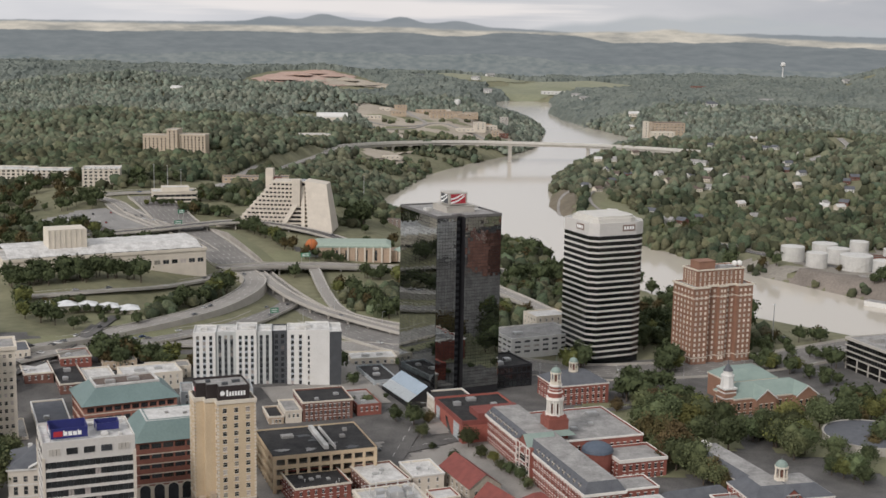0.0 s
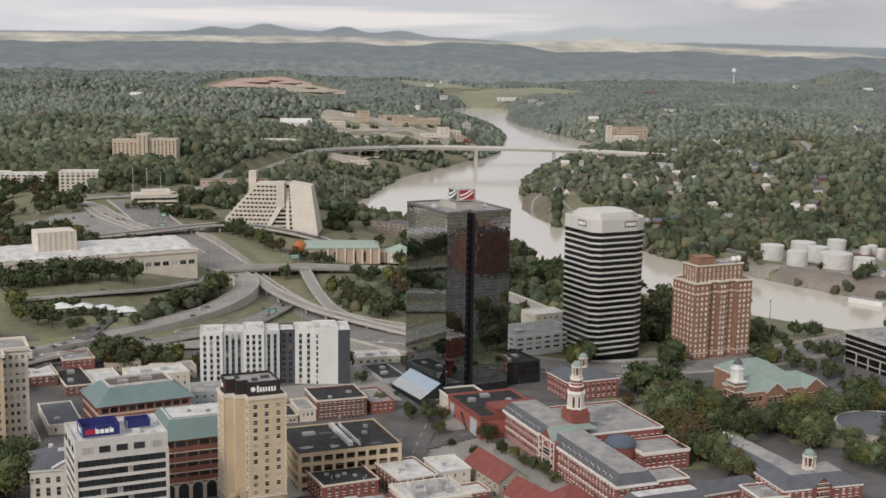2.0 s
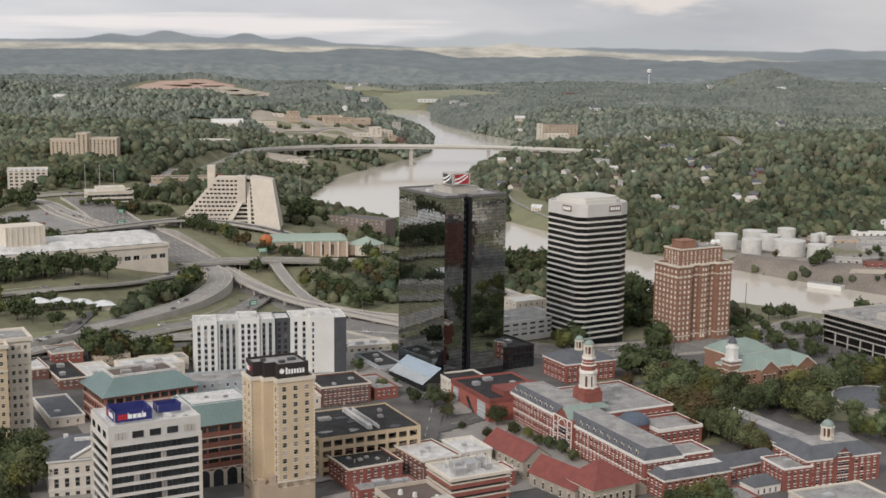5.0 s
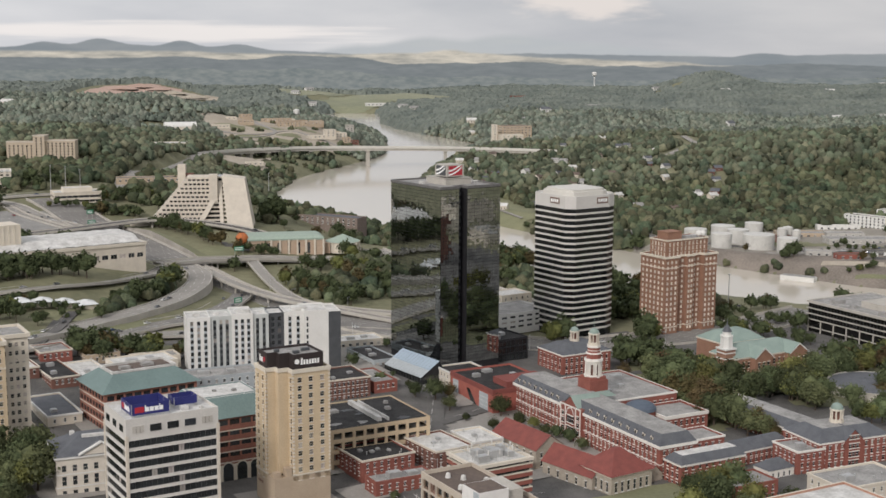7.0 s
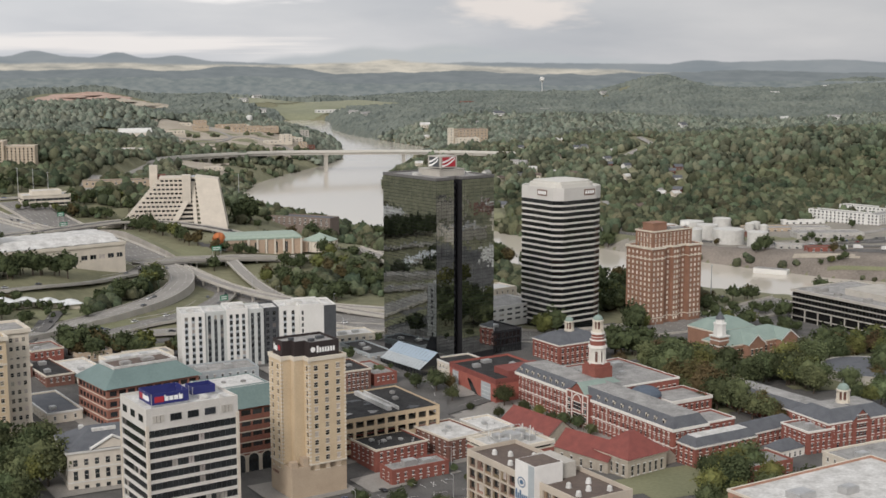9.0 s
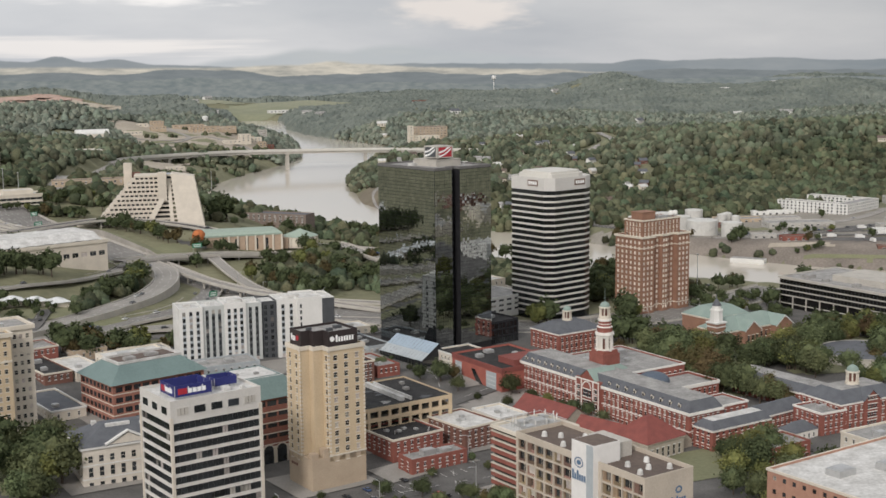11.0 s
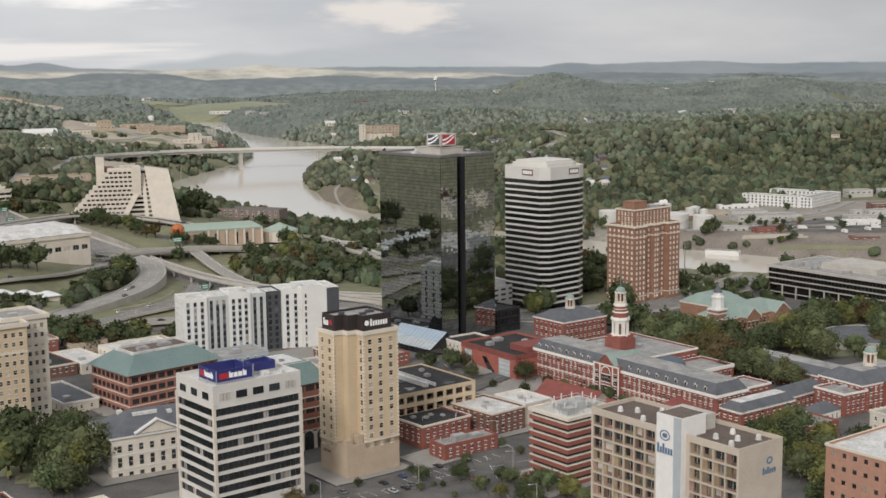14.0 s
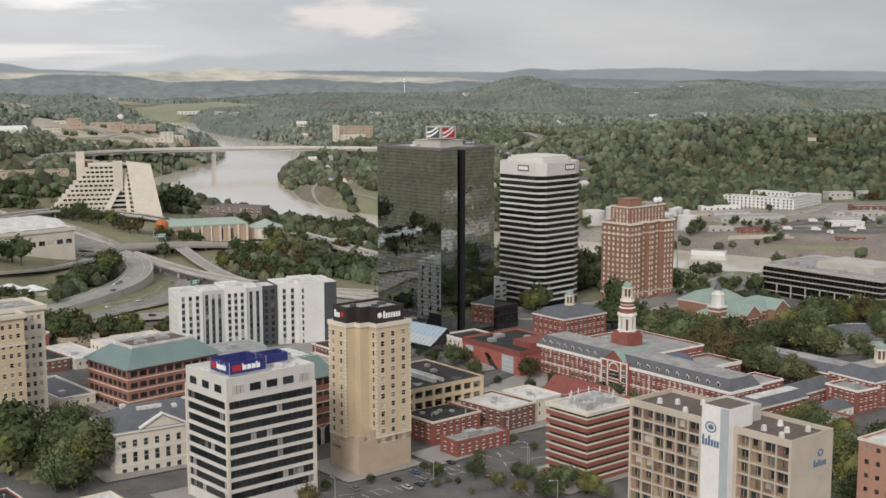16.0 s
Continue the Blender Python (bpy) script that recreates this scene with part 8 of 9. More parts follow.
    H("river_mill", "pale lower mill building", 386, 2446, 8, 44, 20, float(land_z(400, 2446)) + 11, CREAM_LT, ROOF_WHITE, 5, 3, 2, 4, 1.8, 2)
    H("mill_tower", "slim pale hoist tower beside the mill", 372, 2462, 8, 9, 10, float(land_z(376, 2462)) + 37, CREAM_LT, ROOF_GREY, 1, 1, 6, 5, 2, 2)
    H("distribution_shed", "long white shed on the river meadow", 292, 4010, 2, 118, 44, float(land_z(292, 4010)) + 11, WHITE, ROOF_WHITE, 10, 3, 1, 4, 3, 5)
    H("hill_flats", "row of brick flats among far trees", 770, 4150, -4, 110, 26, float(land_z(770, 4150)) + 17, BRICK_DK, ROOF_BROWN, 14, 3, 3, 4, 1.8, 2.4)
    H("valley_store", "white-roofed store near the parkway", -246, 2150, 12, 60, 30, float(land_z(-246, 2150)) + 9, CREAM_LT, ROOF_WHITE, 8, 3, 1, 4, 2.4, 3)
    H("river_flats", "long grey-roofed flats on the river bank", -70, 1312, -36, 84, 18, float(land_z(-30, 1340)) + 11, mat("weathered_brick", (0.24, 0.19, 0.16), (0.17, 0.135, 0.115), 0.9), SLATE, 14, 3, 2, 3.6, 1.8, 2, z0=float(land_z(0, 1360)) - 3)
    H("parkway_flats", "grey terrace of flats above the hotel", -236, 1372, 6, 70, 16, float(land_z(-210, 1372)) + 11, TAN, SLATE, 12, 3, 2, 3.6, 1.8, 2)
    # right bank: white L-shaped flats, sheds, red unit
    f = thing("white_courtyard_flats", "white four-storey flats round a courtyard on the far bank", "apartment building", pose(553, 1374, -14, 0, 0, -57))
    rows = [(1.2 + 3.4 * k, 3.2 + 3.4 * k) for k in range(4)]
    CREAM_WALL = mat("pale_panel_wall", (0.68, 0.67, 0.63), (0.58, 0.57, 0.54), 0.75, scale=0.1, fine=0.8)
    for x, y, w, d in ((0, 0, 70, 15), (70, 0, 15, 78), (4, 63, 66, 15)):
        shell(f, rect(w, d, x, y), 0, 14.5, CREAM_WALL, ROOF_GREY, {0: (bays(w, int(w / 5), 2.0), rows, "plain"), 1: (bays(d, int(d / 5), 2.0), rows, "plain"), 3: (bays(d, int(d / 5), 2.0), rows, "plain")}, 0.9, frame=GREYBLUE, name="wing_wall")
    SHED_WALL = mat("worn_shed_sheet", (0.47, 0.455, 0.42), (0.36, 0.345, 0.315), 0.8, scale=0.1, fine=0.8)
    for x, y, yaw, w, d, h, wm, rm in ((452, 1322, -14, 52, 22, 5, TAN, ROOF_GREY), (512, 1352, -12, 46, 12, 5, CREAM_WALL, ROOF_WHITE), (478, 1252, -10, 70, 26, 7, SHED_WALL, ROOF_GREY), (430, 1134, -6, 24, 12, 5, BRICK, ROOF_BROWN),
                                       (430, 1290, -10, 24, 14, 6, BRICK_DK, ROOF_BROWN), (560, 1178, -14, 46, 16, 6, SHED_WALL, ROOF_GREY), (640, 1250, -16, 50, 20, 7, BRICK_DK, ROOF_GREY), (615, 1150, -10, 44, 14, 5, TAN, ROOF_BROWN), (600, 1225, -10, 30, 12, 5, SHED_WALL, ROOF_GREY), (690, 1195, -10, 44, 20, 6, SHED_WALL, ROOF_GREY),
                                       (498, 1300, -12, 40, 18, 6, SHED_WALL, ROOF_GREY), (538, 1150, -12, 36, 14, 5, CREAM_WALL, ROOF_WHITE), (606, 1208, -10, 40, 16, 6, SHED_WALL, ROOF_GREY), (486, 1066, -24, 26, 10, 4, BRICK_DK, ROOF_BROWN), (416, 1172, -20, 24, 12, 5, SHED_WALL, ROOF_GREY), (580, 1110, -14, 50, 14, 5, SHED_WALL, ROOF_GREY), (660, 1130, -10, 40, 16, 5, SHED_WALL, ROOF_GREY), (420, 1420, -20, 50, 16, 6, CREAM_WALL, ROOF_WHITE), (350, 1380, -20, 36, 12, 5, TAN, ROOF_GREY), (700, 1380, -10, 30, 18, 9, SHED_WALL, ROOF_GREY), (735, 1365, -10, 26, 16, 9, SHED_WALL, ROOF_GREY), (760, 1300, 5, 40, 20, 7, BRICK_DK, ROOF_GREY)):
        H("river_shed", "low shed on the riverside yards", x, y, yaw, w, d, float(land_z(x, y)) + h, wm, rm, max(2, w // 7), max(1, d // 7), 1, 3.6, 2.0, 2.4)
    b = thing("river_barge", "pale moored barge with flat deck", "barge", pose(368, 1120, WATER_Z - 0.6, 0, 0, -42))
    bm = bmesh.new()
    box(bm, 0, 31, 0, 10, 0, 4.6)
    part("hull", bm, CREAM_WALL, b)
    bm = bmesh.new()
    box(bm, 1, 30, 1, 9, 4.6, 5.0)
    part("deck", bm, ROOF_GREY, b)
    # oil tanks
    TANK_PAINT = mat("tank_paint", (0.58, 0.57, 0.53), (0.47, 0.46, 0.43), 0.6, scale=0.2, fine=1.0)
    for x, y, r, h in ((347, 1284, 11.5, 16), (361, 1247, 10, 16), (397, 1240, 15.5, 16.5), (413, 1207, 10.2, 16), (386, 1308, 12.5, 17), (392, 1282, 11, 16.5), (424, 1318, 9.5, 18), (448, 1300, 5, 14), (458, 1308, 5, 14), (462, 1296, 4.5, 12)):
        k = thing("oil_tank", "white steel storage tank with domed top and stair", "tank", pose(x, y, float(land_z(x, y)) - 1), "riverside storage tanks")
        bm = bmesh.new()
        drum(bm, 0, 0, 0, h, r, r, 24, cap=False)
        drum(bm, 0, 0, h, h + 1.3, r, 0, 24)
        part("shell", bm, TANK_PAINT, k, smooth=False)
        bm = bmesh.new()
        for i in range(14):
            a = math.pi * (1.2 + i * 0.05)
            box(bm, (r + 0.4) * math.cos(a) - 0.4, (r + 0.4) * math.cos(a) + 0.4, (r + 0.4) * math.sin(a) - 0.4, (r + 0.4) * math.sin(a) + 0.4, i * h / 14, i * h / 14 + 0.3)
        part("stair", bm, METAL, k)


def houses():
    """Small gabled houses scattered on the far bank."""
    rs = random.Random(21)
    kinds = []
    for wm, rm in ((WHITE, SLATE), (CREAM_LT, ROOF_BROWN), (WHITE, ROOF_GREY), (BRICK_DK, SLATE), (CREAM_LT, ROOF_WHITE)):
        root = thing("small_house", "small pale gabled house among trees", "house", pose(0, 0, -400), "far bank houses")
        bm = bmesh.new()
        box(bm, -6, 6, -4.5, 4.5, 0, 5.2)
        part("wall", bm, wm, root)
        bm = bmesh.new()
        gable(bm, -6, 6, -4.5, 4.5, 5.2, 8.6, "x", 0, 1, 0.7)
        part("roof", bm, [rm, wm], root)
        for x in (-3.4, 0, 3.4):
            ob = new("window", pane_mesh(1.2, 1.7, GLASS, WHITE, "sash"))
            ob.parent, ob.matrix_local = root, Matrix.Translation((x, -4.56, 2.6))
        kinds.append(root)
    used = set()
    spots = []
    while len(spots) < 60:
        x, y = (rs.uniform(190, 560), rs.uniform(1470, 2260)) if len(spots) < 40 else (rs.uniform(200, 1000), rs.uniform(1480, 2900))
        if river_gap(np.array(x), np.array(y)) < 30 or x > 0.72 * y - 240 or (x > 480 and y < 1500):
            continue
        spots.append((x, y))
    for i, (x, y) in enumerate(spots):
        k = i % len(kinds)
        mm = pose(x, y, float(land_z(x, y)) - 0.8, 0, 0, rs.uniform(-50, 50))
        if k in used:
            copy_thing(kinds[k], mm)
        else:
            kinds[k].matrix_world = mm
            used.add(k)
    # pale sheds and houses far out in the woods
    far = []
    while len(far) < 38:
        x, y = rs.uniform(-900, 2400), rs.uniform(2500, 4600)
        if river_gap(np.array(x), np.array(y)) < 60 or x > 0.70 * y - 240 or x < -0.26 * y - 150:
            continue
        far.append((x, y))
    for i, (x, y) in enumerate(far):
        copy_thing(kinds[(0, 2, 4)[i % 3]], pose(x, y, float(land_z(x, y)) + 1.0, 0, 0, rs.uniform(-40, 40)) @ Matrix.Diagonal((rs.uniform(1.6, 3.2), 1.6, 1.5, 1)))
    return [(x - 0.12 * k, y - k) for x, y in spots for k in (0, 15, 30, 44)] + [(x - 0.15 * k, y - k) for x, y in far for k in (0, 18, 34, 52, 70)]


stepped_hotel()
sports_hall()
convention_hall()
far_blocks()
HOUSES = houses()

# ---- trees ----
_b = bmesh.new()
bmesh.ops.create_icosphere(_b, subdivisions=1, radius=1)
_b.verts.ensure_lookup_table()
HEART = ([np.array(v.co) for v in _b.verts], [[v.index for v in f.verts] for f in _b.faces])
_b.free()


def crown_mesh(name, seed, r, h, clumps, leaves, leaf, material):
    """A crown of many leaf clumps set in an uneven ellipsoid, with gaps."""
    rs = np.random.RandomState(seed)
    v, f = [], []
    for k in range(clumps):
        d = rs.normal(size=3)
        d /= np.linalg.norm(d)
        if d[2] < -0.45:
            d[2] *= -0.4
        c = d * rs.uniform(0.45, 0.95) * np.array([r, r, h * 0.5]) * (1 + 0.2 * np.sin(3 * d[0] + 2 * d[1] + seed))
        c[2] += h * 0.5
        for j in range(leaves):
            p = c + rs.normal(size=3) * np.array([r, r, h * 0.5]) * 0.16
            a = rs.normal(size=3); a /= np.linalg.norm(a)
            n = d * 0.9 + rs.normal(size=3) * 0.6
            a = np.cross(n, a); a /= np.linalg.norm(a) + 1e-9
            b = np.cross(n, a); b /= np.linalg.norm(b) + 1e-9
            s = leaf * rs.uniform(0.6, 1.3)
            i = len(v)
            v += [tuple(p - a * s), tuple(p - b * s * 0.7), tuple(p + a * s), tuple(p + b * s * 0.7)]
            f.append((i, i + 1, i + 2, i + 3))
    # the dense heart of the crown: a few lumps behind the leaves
    for k in range(7):
        d = rs.normal(size=3)
        d /= np.linalg.norm(d)
        c = d * np.array([r, r, h * 0.5]) * (0.42 if k else 0.0)
        c[2] += h * 0.5
        w = np.array([r, r, h * 0.5]) * rs.uniform(0.40, 0.54)
        i = len(v)
        v += [tuple(c + q * w * rs.uniform(0.8, 1.15)) for q in HEART[0]]
        f += [tuple(i + j for j in t) for t in HEART[1]]
    me = bpy.data.meshes.new(name)
    me.from_pydata(v, [], f)
    me.materials.append(material)
    return me


def make_tree(seed, r, h, material, label):
    root = thing("tree", label, "tree", pose(0, 0, -500), "town trees")
    rs = random.Random(seed)
    bm = bmesh.new()
    drum(bm, 0, 0, -0.5, h * 0.5, 0.42, 0.22, 7)
    for k in range(5):
        a = k * 1.26 + rs.random()
        m = Matrix.Translation((0, 0, h * (0.22 + 0.05 * k))) @ Matrix.Rotation(a, 4, "Z") @ Matrix.Rotation(radians(48), 4, "Y")
        t = bmesh.new()
        drum(t, 0, 0, 0, r * 0.75, 0.16, 0.06, 5)
        t.transform(m)
        me = bpy.data.meshes.new("limb"); t.to_mesh(me); t.free(); bm.from_mesh(me); bpy.data.meshes.remove(me)
    part("trunk", bm, BARK, root)
    ob = new("crown", crown_mesh("crown", seed, r, h * 0.82, 80, 25, r * 0.082, material))
    ob.parent = root
    ob.location.z = h * 0.12
    return root


TREES = [make_tree(11, 6.2, 14.5, LEAF, "full green broadleaf tree with uneven crown"), make_tree(12, 5.2, 12.5, LEAF, "rounded dark green street tree"), make_tree(13, 7.0, 16, LEAF, "broad old green tree with gaps in its crown"),
         make_tree(14, 5.6, 13, LEAF_WARM, "tree turning brown and yellow in early autumn"), make_tree(15, 3.2, 7.5, LEAF, "small young green tree"), make_tree(16, 6.0, 14, LEAF_LIME, "yellow-green broadleaf tree with full crown")]
BELT_CROWNS = [crown_mesh("belt_crown", 31 + k, r, h * 0.82, 30, 11, r * 0.155, LEAF) for k, (r, h) in enumerate(((6.2, 14.5), (5.2, 12.5), (7.0, 16), (5.6, 13), (3.2, 7.5), (6.0, 14)))]
TREE_USED = set()
FAR_TREES = []


def plant(x, y, kind, scale, turn):
    m = pose(x, y, float(land_z(x, y)), 0, 0, turn) @ Matrix.Scale(scale, 4)
    t = TREES[kind]
    if y > 728 or x < -226:
        FAR_TREES.append((kind, m))
        return
    if kind in TREE_USED:
        o = copy_thing(t, m)
    else:
        o = t
        TREE_USED.add(kind)
    o.matrix_world = m


def grove(x0, y0, x1, y1, n, spread, scale=1.0, seed=1, kinds=(0, 1, 2, 0, 3, 5)):
    """Trees along a line, loosely spread."""
    rs = random.Random(seed * 77 + n)
    for k in range(n):
        t = (k + rs.uniform(0.2, 0.8)) / n
        plant(x0 + (x1 - x0) * t + rs.uniform(-spread, spread), y0 + (y1 - y0) * t + rs.uniform(-spread, spread), kinds[rs.randrange(len(kinds))], scale * rs.uniform(0.75, 1.2), rs.uniform(0, 360))


GREEN = (0, 1, 2, 0, 5)
grove(-306, 898, -222, 936, 24, 4, 1.15, 1, (0, 1, 2, 0))
grove(-300, 892, -250, 914, 12, 4, 1.0, 90, (0, 1, 2, 0))
grove(-288, 866, -250, 814, 9, 7, 1.0, 2)
grove(-198, 882, -158, 965, 22, 7, 1.0, 3, GREEN)
grove(-236, 846, -200, 850, 6, 5, 0.7, 4, (0, 1, 4))
grove(-82, 1000, -30, 925, 16, 9, 1.0, 5)
grove(-68, 1052, 0, 1040, 16, 10, 0.9, 6)
grove(-20, 1000, 50, 940, 22, 14, 1.1, 7)
grove(-30, 1090, 60, 1060, 14, 10, 0.9, 61)
grove(-92, 1238, -78, 1244, 4, 5, 1.7, 8, (2, 2, 0))
grove(-190, 1178, -130, 1100, 18, 4, 0.9, 9)
grove(-102, 1080, -84, 1084, 6, 2, 0.8, 10, (1,))
grove(-345, 1124, -300, 1132, 9, 8, 1.1, 11)
grove(-360, 1200, -330, 1208, 3, 4, 1.0, 12, GREEN)
grove(-340, 1080, -310, 1010, 9, 9, 1.1, 13)
grove(-214, 792, -164, 780, 11, 6, 1.0, 14)
grove(124, 786, 150, 690, 15, 11, 1.1, 15)
grove(108, 664, 132, 612, 13, 8, 1.35, 16)
grove(168, 706, 190, 664, 9, 8, 0.78, 17)
grove(236, 724, 290, 746, 10, 8, 0.85, 18)
grove(214, 868, 250, 800, 13, 8, 0.75, 19, GREEN)
grove(142, 822, 156, 846, 8, 5, 1.25, 20, GREEN)
grove(208, 836, 226, 850, 5, 5, 0.8, 64, GREEN)
grove(84, 812, 96, 846, 5, 3, 1.1, 65, GREEN)
grove(150, 920, 230, 960, 14, 10, 1.0, 62, GREEN)
grove(20, 648, 42, 600, 6, 3, 0.6, 21, GREEN)
grove(14, 660, 15, 658, 1, 1, 0.85, 71, (1,))
grove(68, 530, 98, 524, 7, 6, 0.95, 22, GREEN)
grove(58, 508, 104, 500, 7, 7, 1.0, 63, GREEN)
grove(48, 482, 100, 478, 11, 9, 1.05, 66, (0, 5, 2, 0))
grove(44, 452, 96, 452, 10, 9, 1.1, 67, GREEN)
grove(-238, 604, -202, 600, 9, 6, 1.45, 23, GREEN)
grove(-236, 578, -202, 562, 12, 7, 1.4, 24, GREEN)
grove(-222, 553, -206, 548, 4, 4, 0.9, 25, GREEN)
grove(-82, 542, -66, 508, 5, 5, 0.45, 26, (0, 4))
grove(-52, 524, -34, 486, 5, 4, 0.6, 27, GREEN)
grove(70, 1080, 130, 1130, 18, 14, 1.1, 28)
grove(60, 1150, 80, 1330, 26, 16, 1.0, 29)
grove(-10, 1350, 60, 1300, 16, 10, 1.0, 30)
grove(-18, 690, -12, 688, 1, 1, 0.9, 31, (1,))
grove(-90, 712, -40, 714, 6, 2, 0.5, 32, (0, 4))
grove(-250, 1215, -200, 1222, 9, 4, 0.8, 33, (0, 1, 3))
grove(-250, 1255, -190, 1290, 12, 8, 0.9, 34)
grove(-286, 1228, -236, 1232, 8, 2, 0.6, 35, GREEN)
grove(230, 668, 262, 700, 8, 6, 1.0, 36)
grove(-150, 800, -40, 818, 9, 2, 0.4, 37, (4,))
grove(205, 1450, 290, 1420, 10, 6, 0.8, 38)
grove(392, 1160, 404, 1166, 5, 4, 0.85, 39, GREEN)
grove(236, 880, 300, 862, 12, 5, 0.6, 45, GREEN)
grove(424, 1100, 448, 1090, 6, 4, 0.55, 40, GREEN)
grove(452, 1220, 520, 1200, 6, 4, 0.5, 43, GREEN)
grove(560, 1085, 590, 1075, 7, 6, 0.9, 44, GREEN)

def join_far_trees():
    """The trees past the ramps stand in one mass."""
    V, F, mi, base = [], [], [], 0
    for kind, m in FAR_TREES:
        a = np.array(m)
        for ob in TREES[kind].children:
            off = a @ np.array(ob.matrix_basis)
            crown = ob.name.startswith("crown")
            me = BELT_CROWNS[kind] if crown else ob.data
            v = np.array([tuple(q.co) for q in me.vertices]) @ off[:3, :3].T + off[:3, 3]
            for p in me.polygons:
                F.append([base + i for i in p.vertices])
                mi.append(0 if not crown else {3: 2, 5: 3}.get(kind, 1))
            V += v.tolist()
            base += len(v)
    me = bpy.data.meshes.new("tree_belt")
    me.from_pydata(V, [], F)
    for m in (BARK, LEAF, LEAF_WARM, LEAF_LIME):
        me.materials.append(m)
    me.polygons.foreach_set("material_index", np.array(mi, np.int32))
    tagged(new("tree_belt", me), "loose belts of green and browning trees beyond the ramps", "trees", kind="stuff")


def footprints():
    """Plan boxes of all buildings so far, in their own axes."""
    out = []
    for ob in scene.objects:
        if ob.parent or ob.type != "EMPTY" or ob.get("category") in ("road", "tree", "bridge", "car"):
            continue
        pts = [c.matrix_basis @ Vector(p) for c in ob.children if c.type == "MESH" for p in c.bound_box]
        if pts:
            out.append((ob.matrix_basis.inverted(), min(p.x for p in pts) - 3, max(p.x for p in pts) + 3, min(p.y for p in pts) - 3, max(p.y for p in pts) + 3))
    return out


FOOT = footprints()


def free_spot(x, y, clear=3.0):
    for inv, x0, x1, y0, y1 in FOOT:
        p = inv @ Vector((x, y, 0))
        if x0 < p.x < x1 and y0 < p.y < y1:
            return False
    return bool(off_road(np.array(x), np.array(y), clear)) and float(river_gap(np.array(x), np.array(y))) > 8


def scatter(n, x0, x1, y0, y1, scale, seed, kinds, thick=0.0):
    """Loose trees on open ground, thicker in clumps."""
    rs = random.Random(seed)
    for _ in range(n):
        x, y = rs.uniform(x0, x1), rs.uniform(y0, y1)
        if float(lumps(np.array(x), np.array(y), 110, seed)) > thick and free_spot(x, y) and ((x + 318) / 62) ** 2 + ((y - 1172) / 46) ** 2 > 1 and abs(y - 1120 - 0.2 * (x + 64)) + abs(x + 64) * 0.2 > 24:
            plant(x, y, kinds[rs.randrange(len(kinds))], scale * rs.uniform(0.6, 1.25), rs.uniform(0, 360))


scatter(90, 110, 212, 868, 1001, 1.05, 55, (0, 1, 2, 3), -0.4)
scatter(40, 212, 330, 850, 905, 0.55, 58, (0, 1, 2, 3), -0.4)
scatter(80, -330, -20, 690, 850, 0.9, 56, (0, 1, 3), 0.2)
scatter(45, 192, 300, 610, 740, 1.1, 57, (0, 1, 2, 3, 5), -0.5)
scatter(420, -480, 70, 1001, 1340, 0.95, 51, (0, 1, 2, 3, 0), -0.1)
scatter(160, -440, -300, 1001, 1340, 1.05, 52, (0, 1, 2, 3), -0.6)
scatter(240, 60, 330, 1001, 1330, 1.1, 53, (0, 1, 2, 3), -0.5)
scatter(150, 330, 780, 1110, 1440, 0.75, 54, (0, 1, 4, 3), 0.0)
grove(112, 770, 128, 690, 14, 8, 1.25, 72, (0, 2, 1, 3))
grove(168, 690, 190, 650, 9, 7, 1.05, 73, (0, 2, 5, 1))
grove(176, 706, 206, 712, 6, 4, 0.8, 74, (0, 2, 5, 1))
grove(196, 640, 206, 610, 5, 4, 0.9, 75, (0, 2, 5))
grove(132, 640, 140, 590, 6, 4, 1.0, 76, (0, 3, 2))
grove(238, 742, 292, 760, 9, 5, 1.0, 77, GREEN)
grove(286, 752, 294, 730, 5, 4, 0.9, 78, (5, 0))
grove(46, 636, 54, 610, 4, 2, 0.8, 79, (1, 0))
grove(4, 640, 14, 612, 5, 3, 0.55, 80, (0, 1, 4))
grove(-272, 858, -244, 872, 8, 3, 0.6, 81, (1, 0, 3))
grove(-262, 846, -214, 868, 11, 3, 0.5, 82, (1, 4, 0))
grove(-214, 772, -150, 778, 12, 5, 0.95, 83, (0, 3, 2))
grove(-150, 776, -96, 790, 8, 4, 0.8, 84, (0, 3, 1))
grove(-36, 492, -30, 482, 3, 2, 0.75, 85, GREEN)
grove(-58, 500, -48, 490, 3, 3, 0.6, 86, GREEN)
for line, h in ROAD_LINES[:4]:
    for k in range(2, len(line) - 2, 3):
        d = (line[k + 1] - line[k - 1]).normalized()
        for side in (-1, 1):
            q = line[k] + Vector((d.y, -d.x)) * side * (h + 2.6)
            if (k * 7 + side) % 5 < 3 and free_spot(q.x, q.y, 1.0):
                plant(q.x, q.y, (4, 1, 0, 4, 3)[(k + side) % 5], 0.5 + 0.08 * (k % 4), k * 40)
scatter(90, 205, 345, 845, 925, 0.85, 91, (0, 1, 2, 3), -0.6)
scatter(60, 300, 420, 780, 880, 0.9, 92, (0, 1, 2, 3, 5), -0.5)
for i, (x, y, k, c) in enumerate(((137, 692, 5, 1.35), (178, 672, 2, 1.25), (118, 655, 5, 1.2), (126, 700, 2, 1.4), (138, 672, 0, 1.3), (152, 664, 2, 1.3), (126, 722, 3, 1.2), (188, 664, 3, 1.1), (196, 680, 5, 1.1), (206, 655, 0, 1.0), (212, 706, 2, 1.2), (228, 718, 0, 1.2), (246, 722, 5, 1.1), (110, 690, 0, 1.2), (112, 630, 3, 1.0), (220, 645, 1, 1.0))):
    plant(x, y, k, c, i * 53)
join_far_trees()

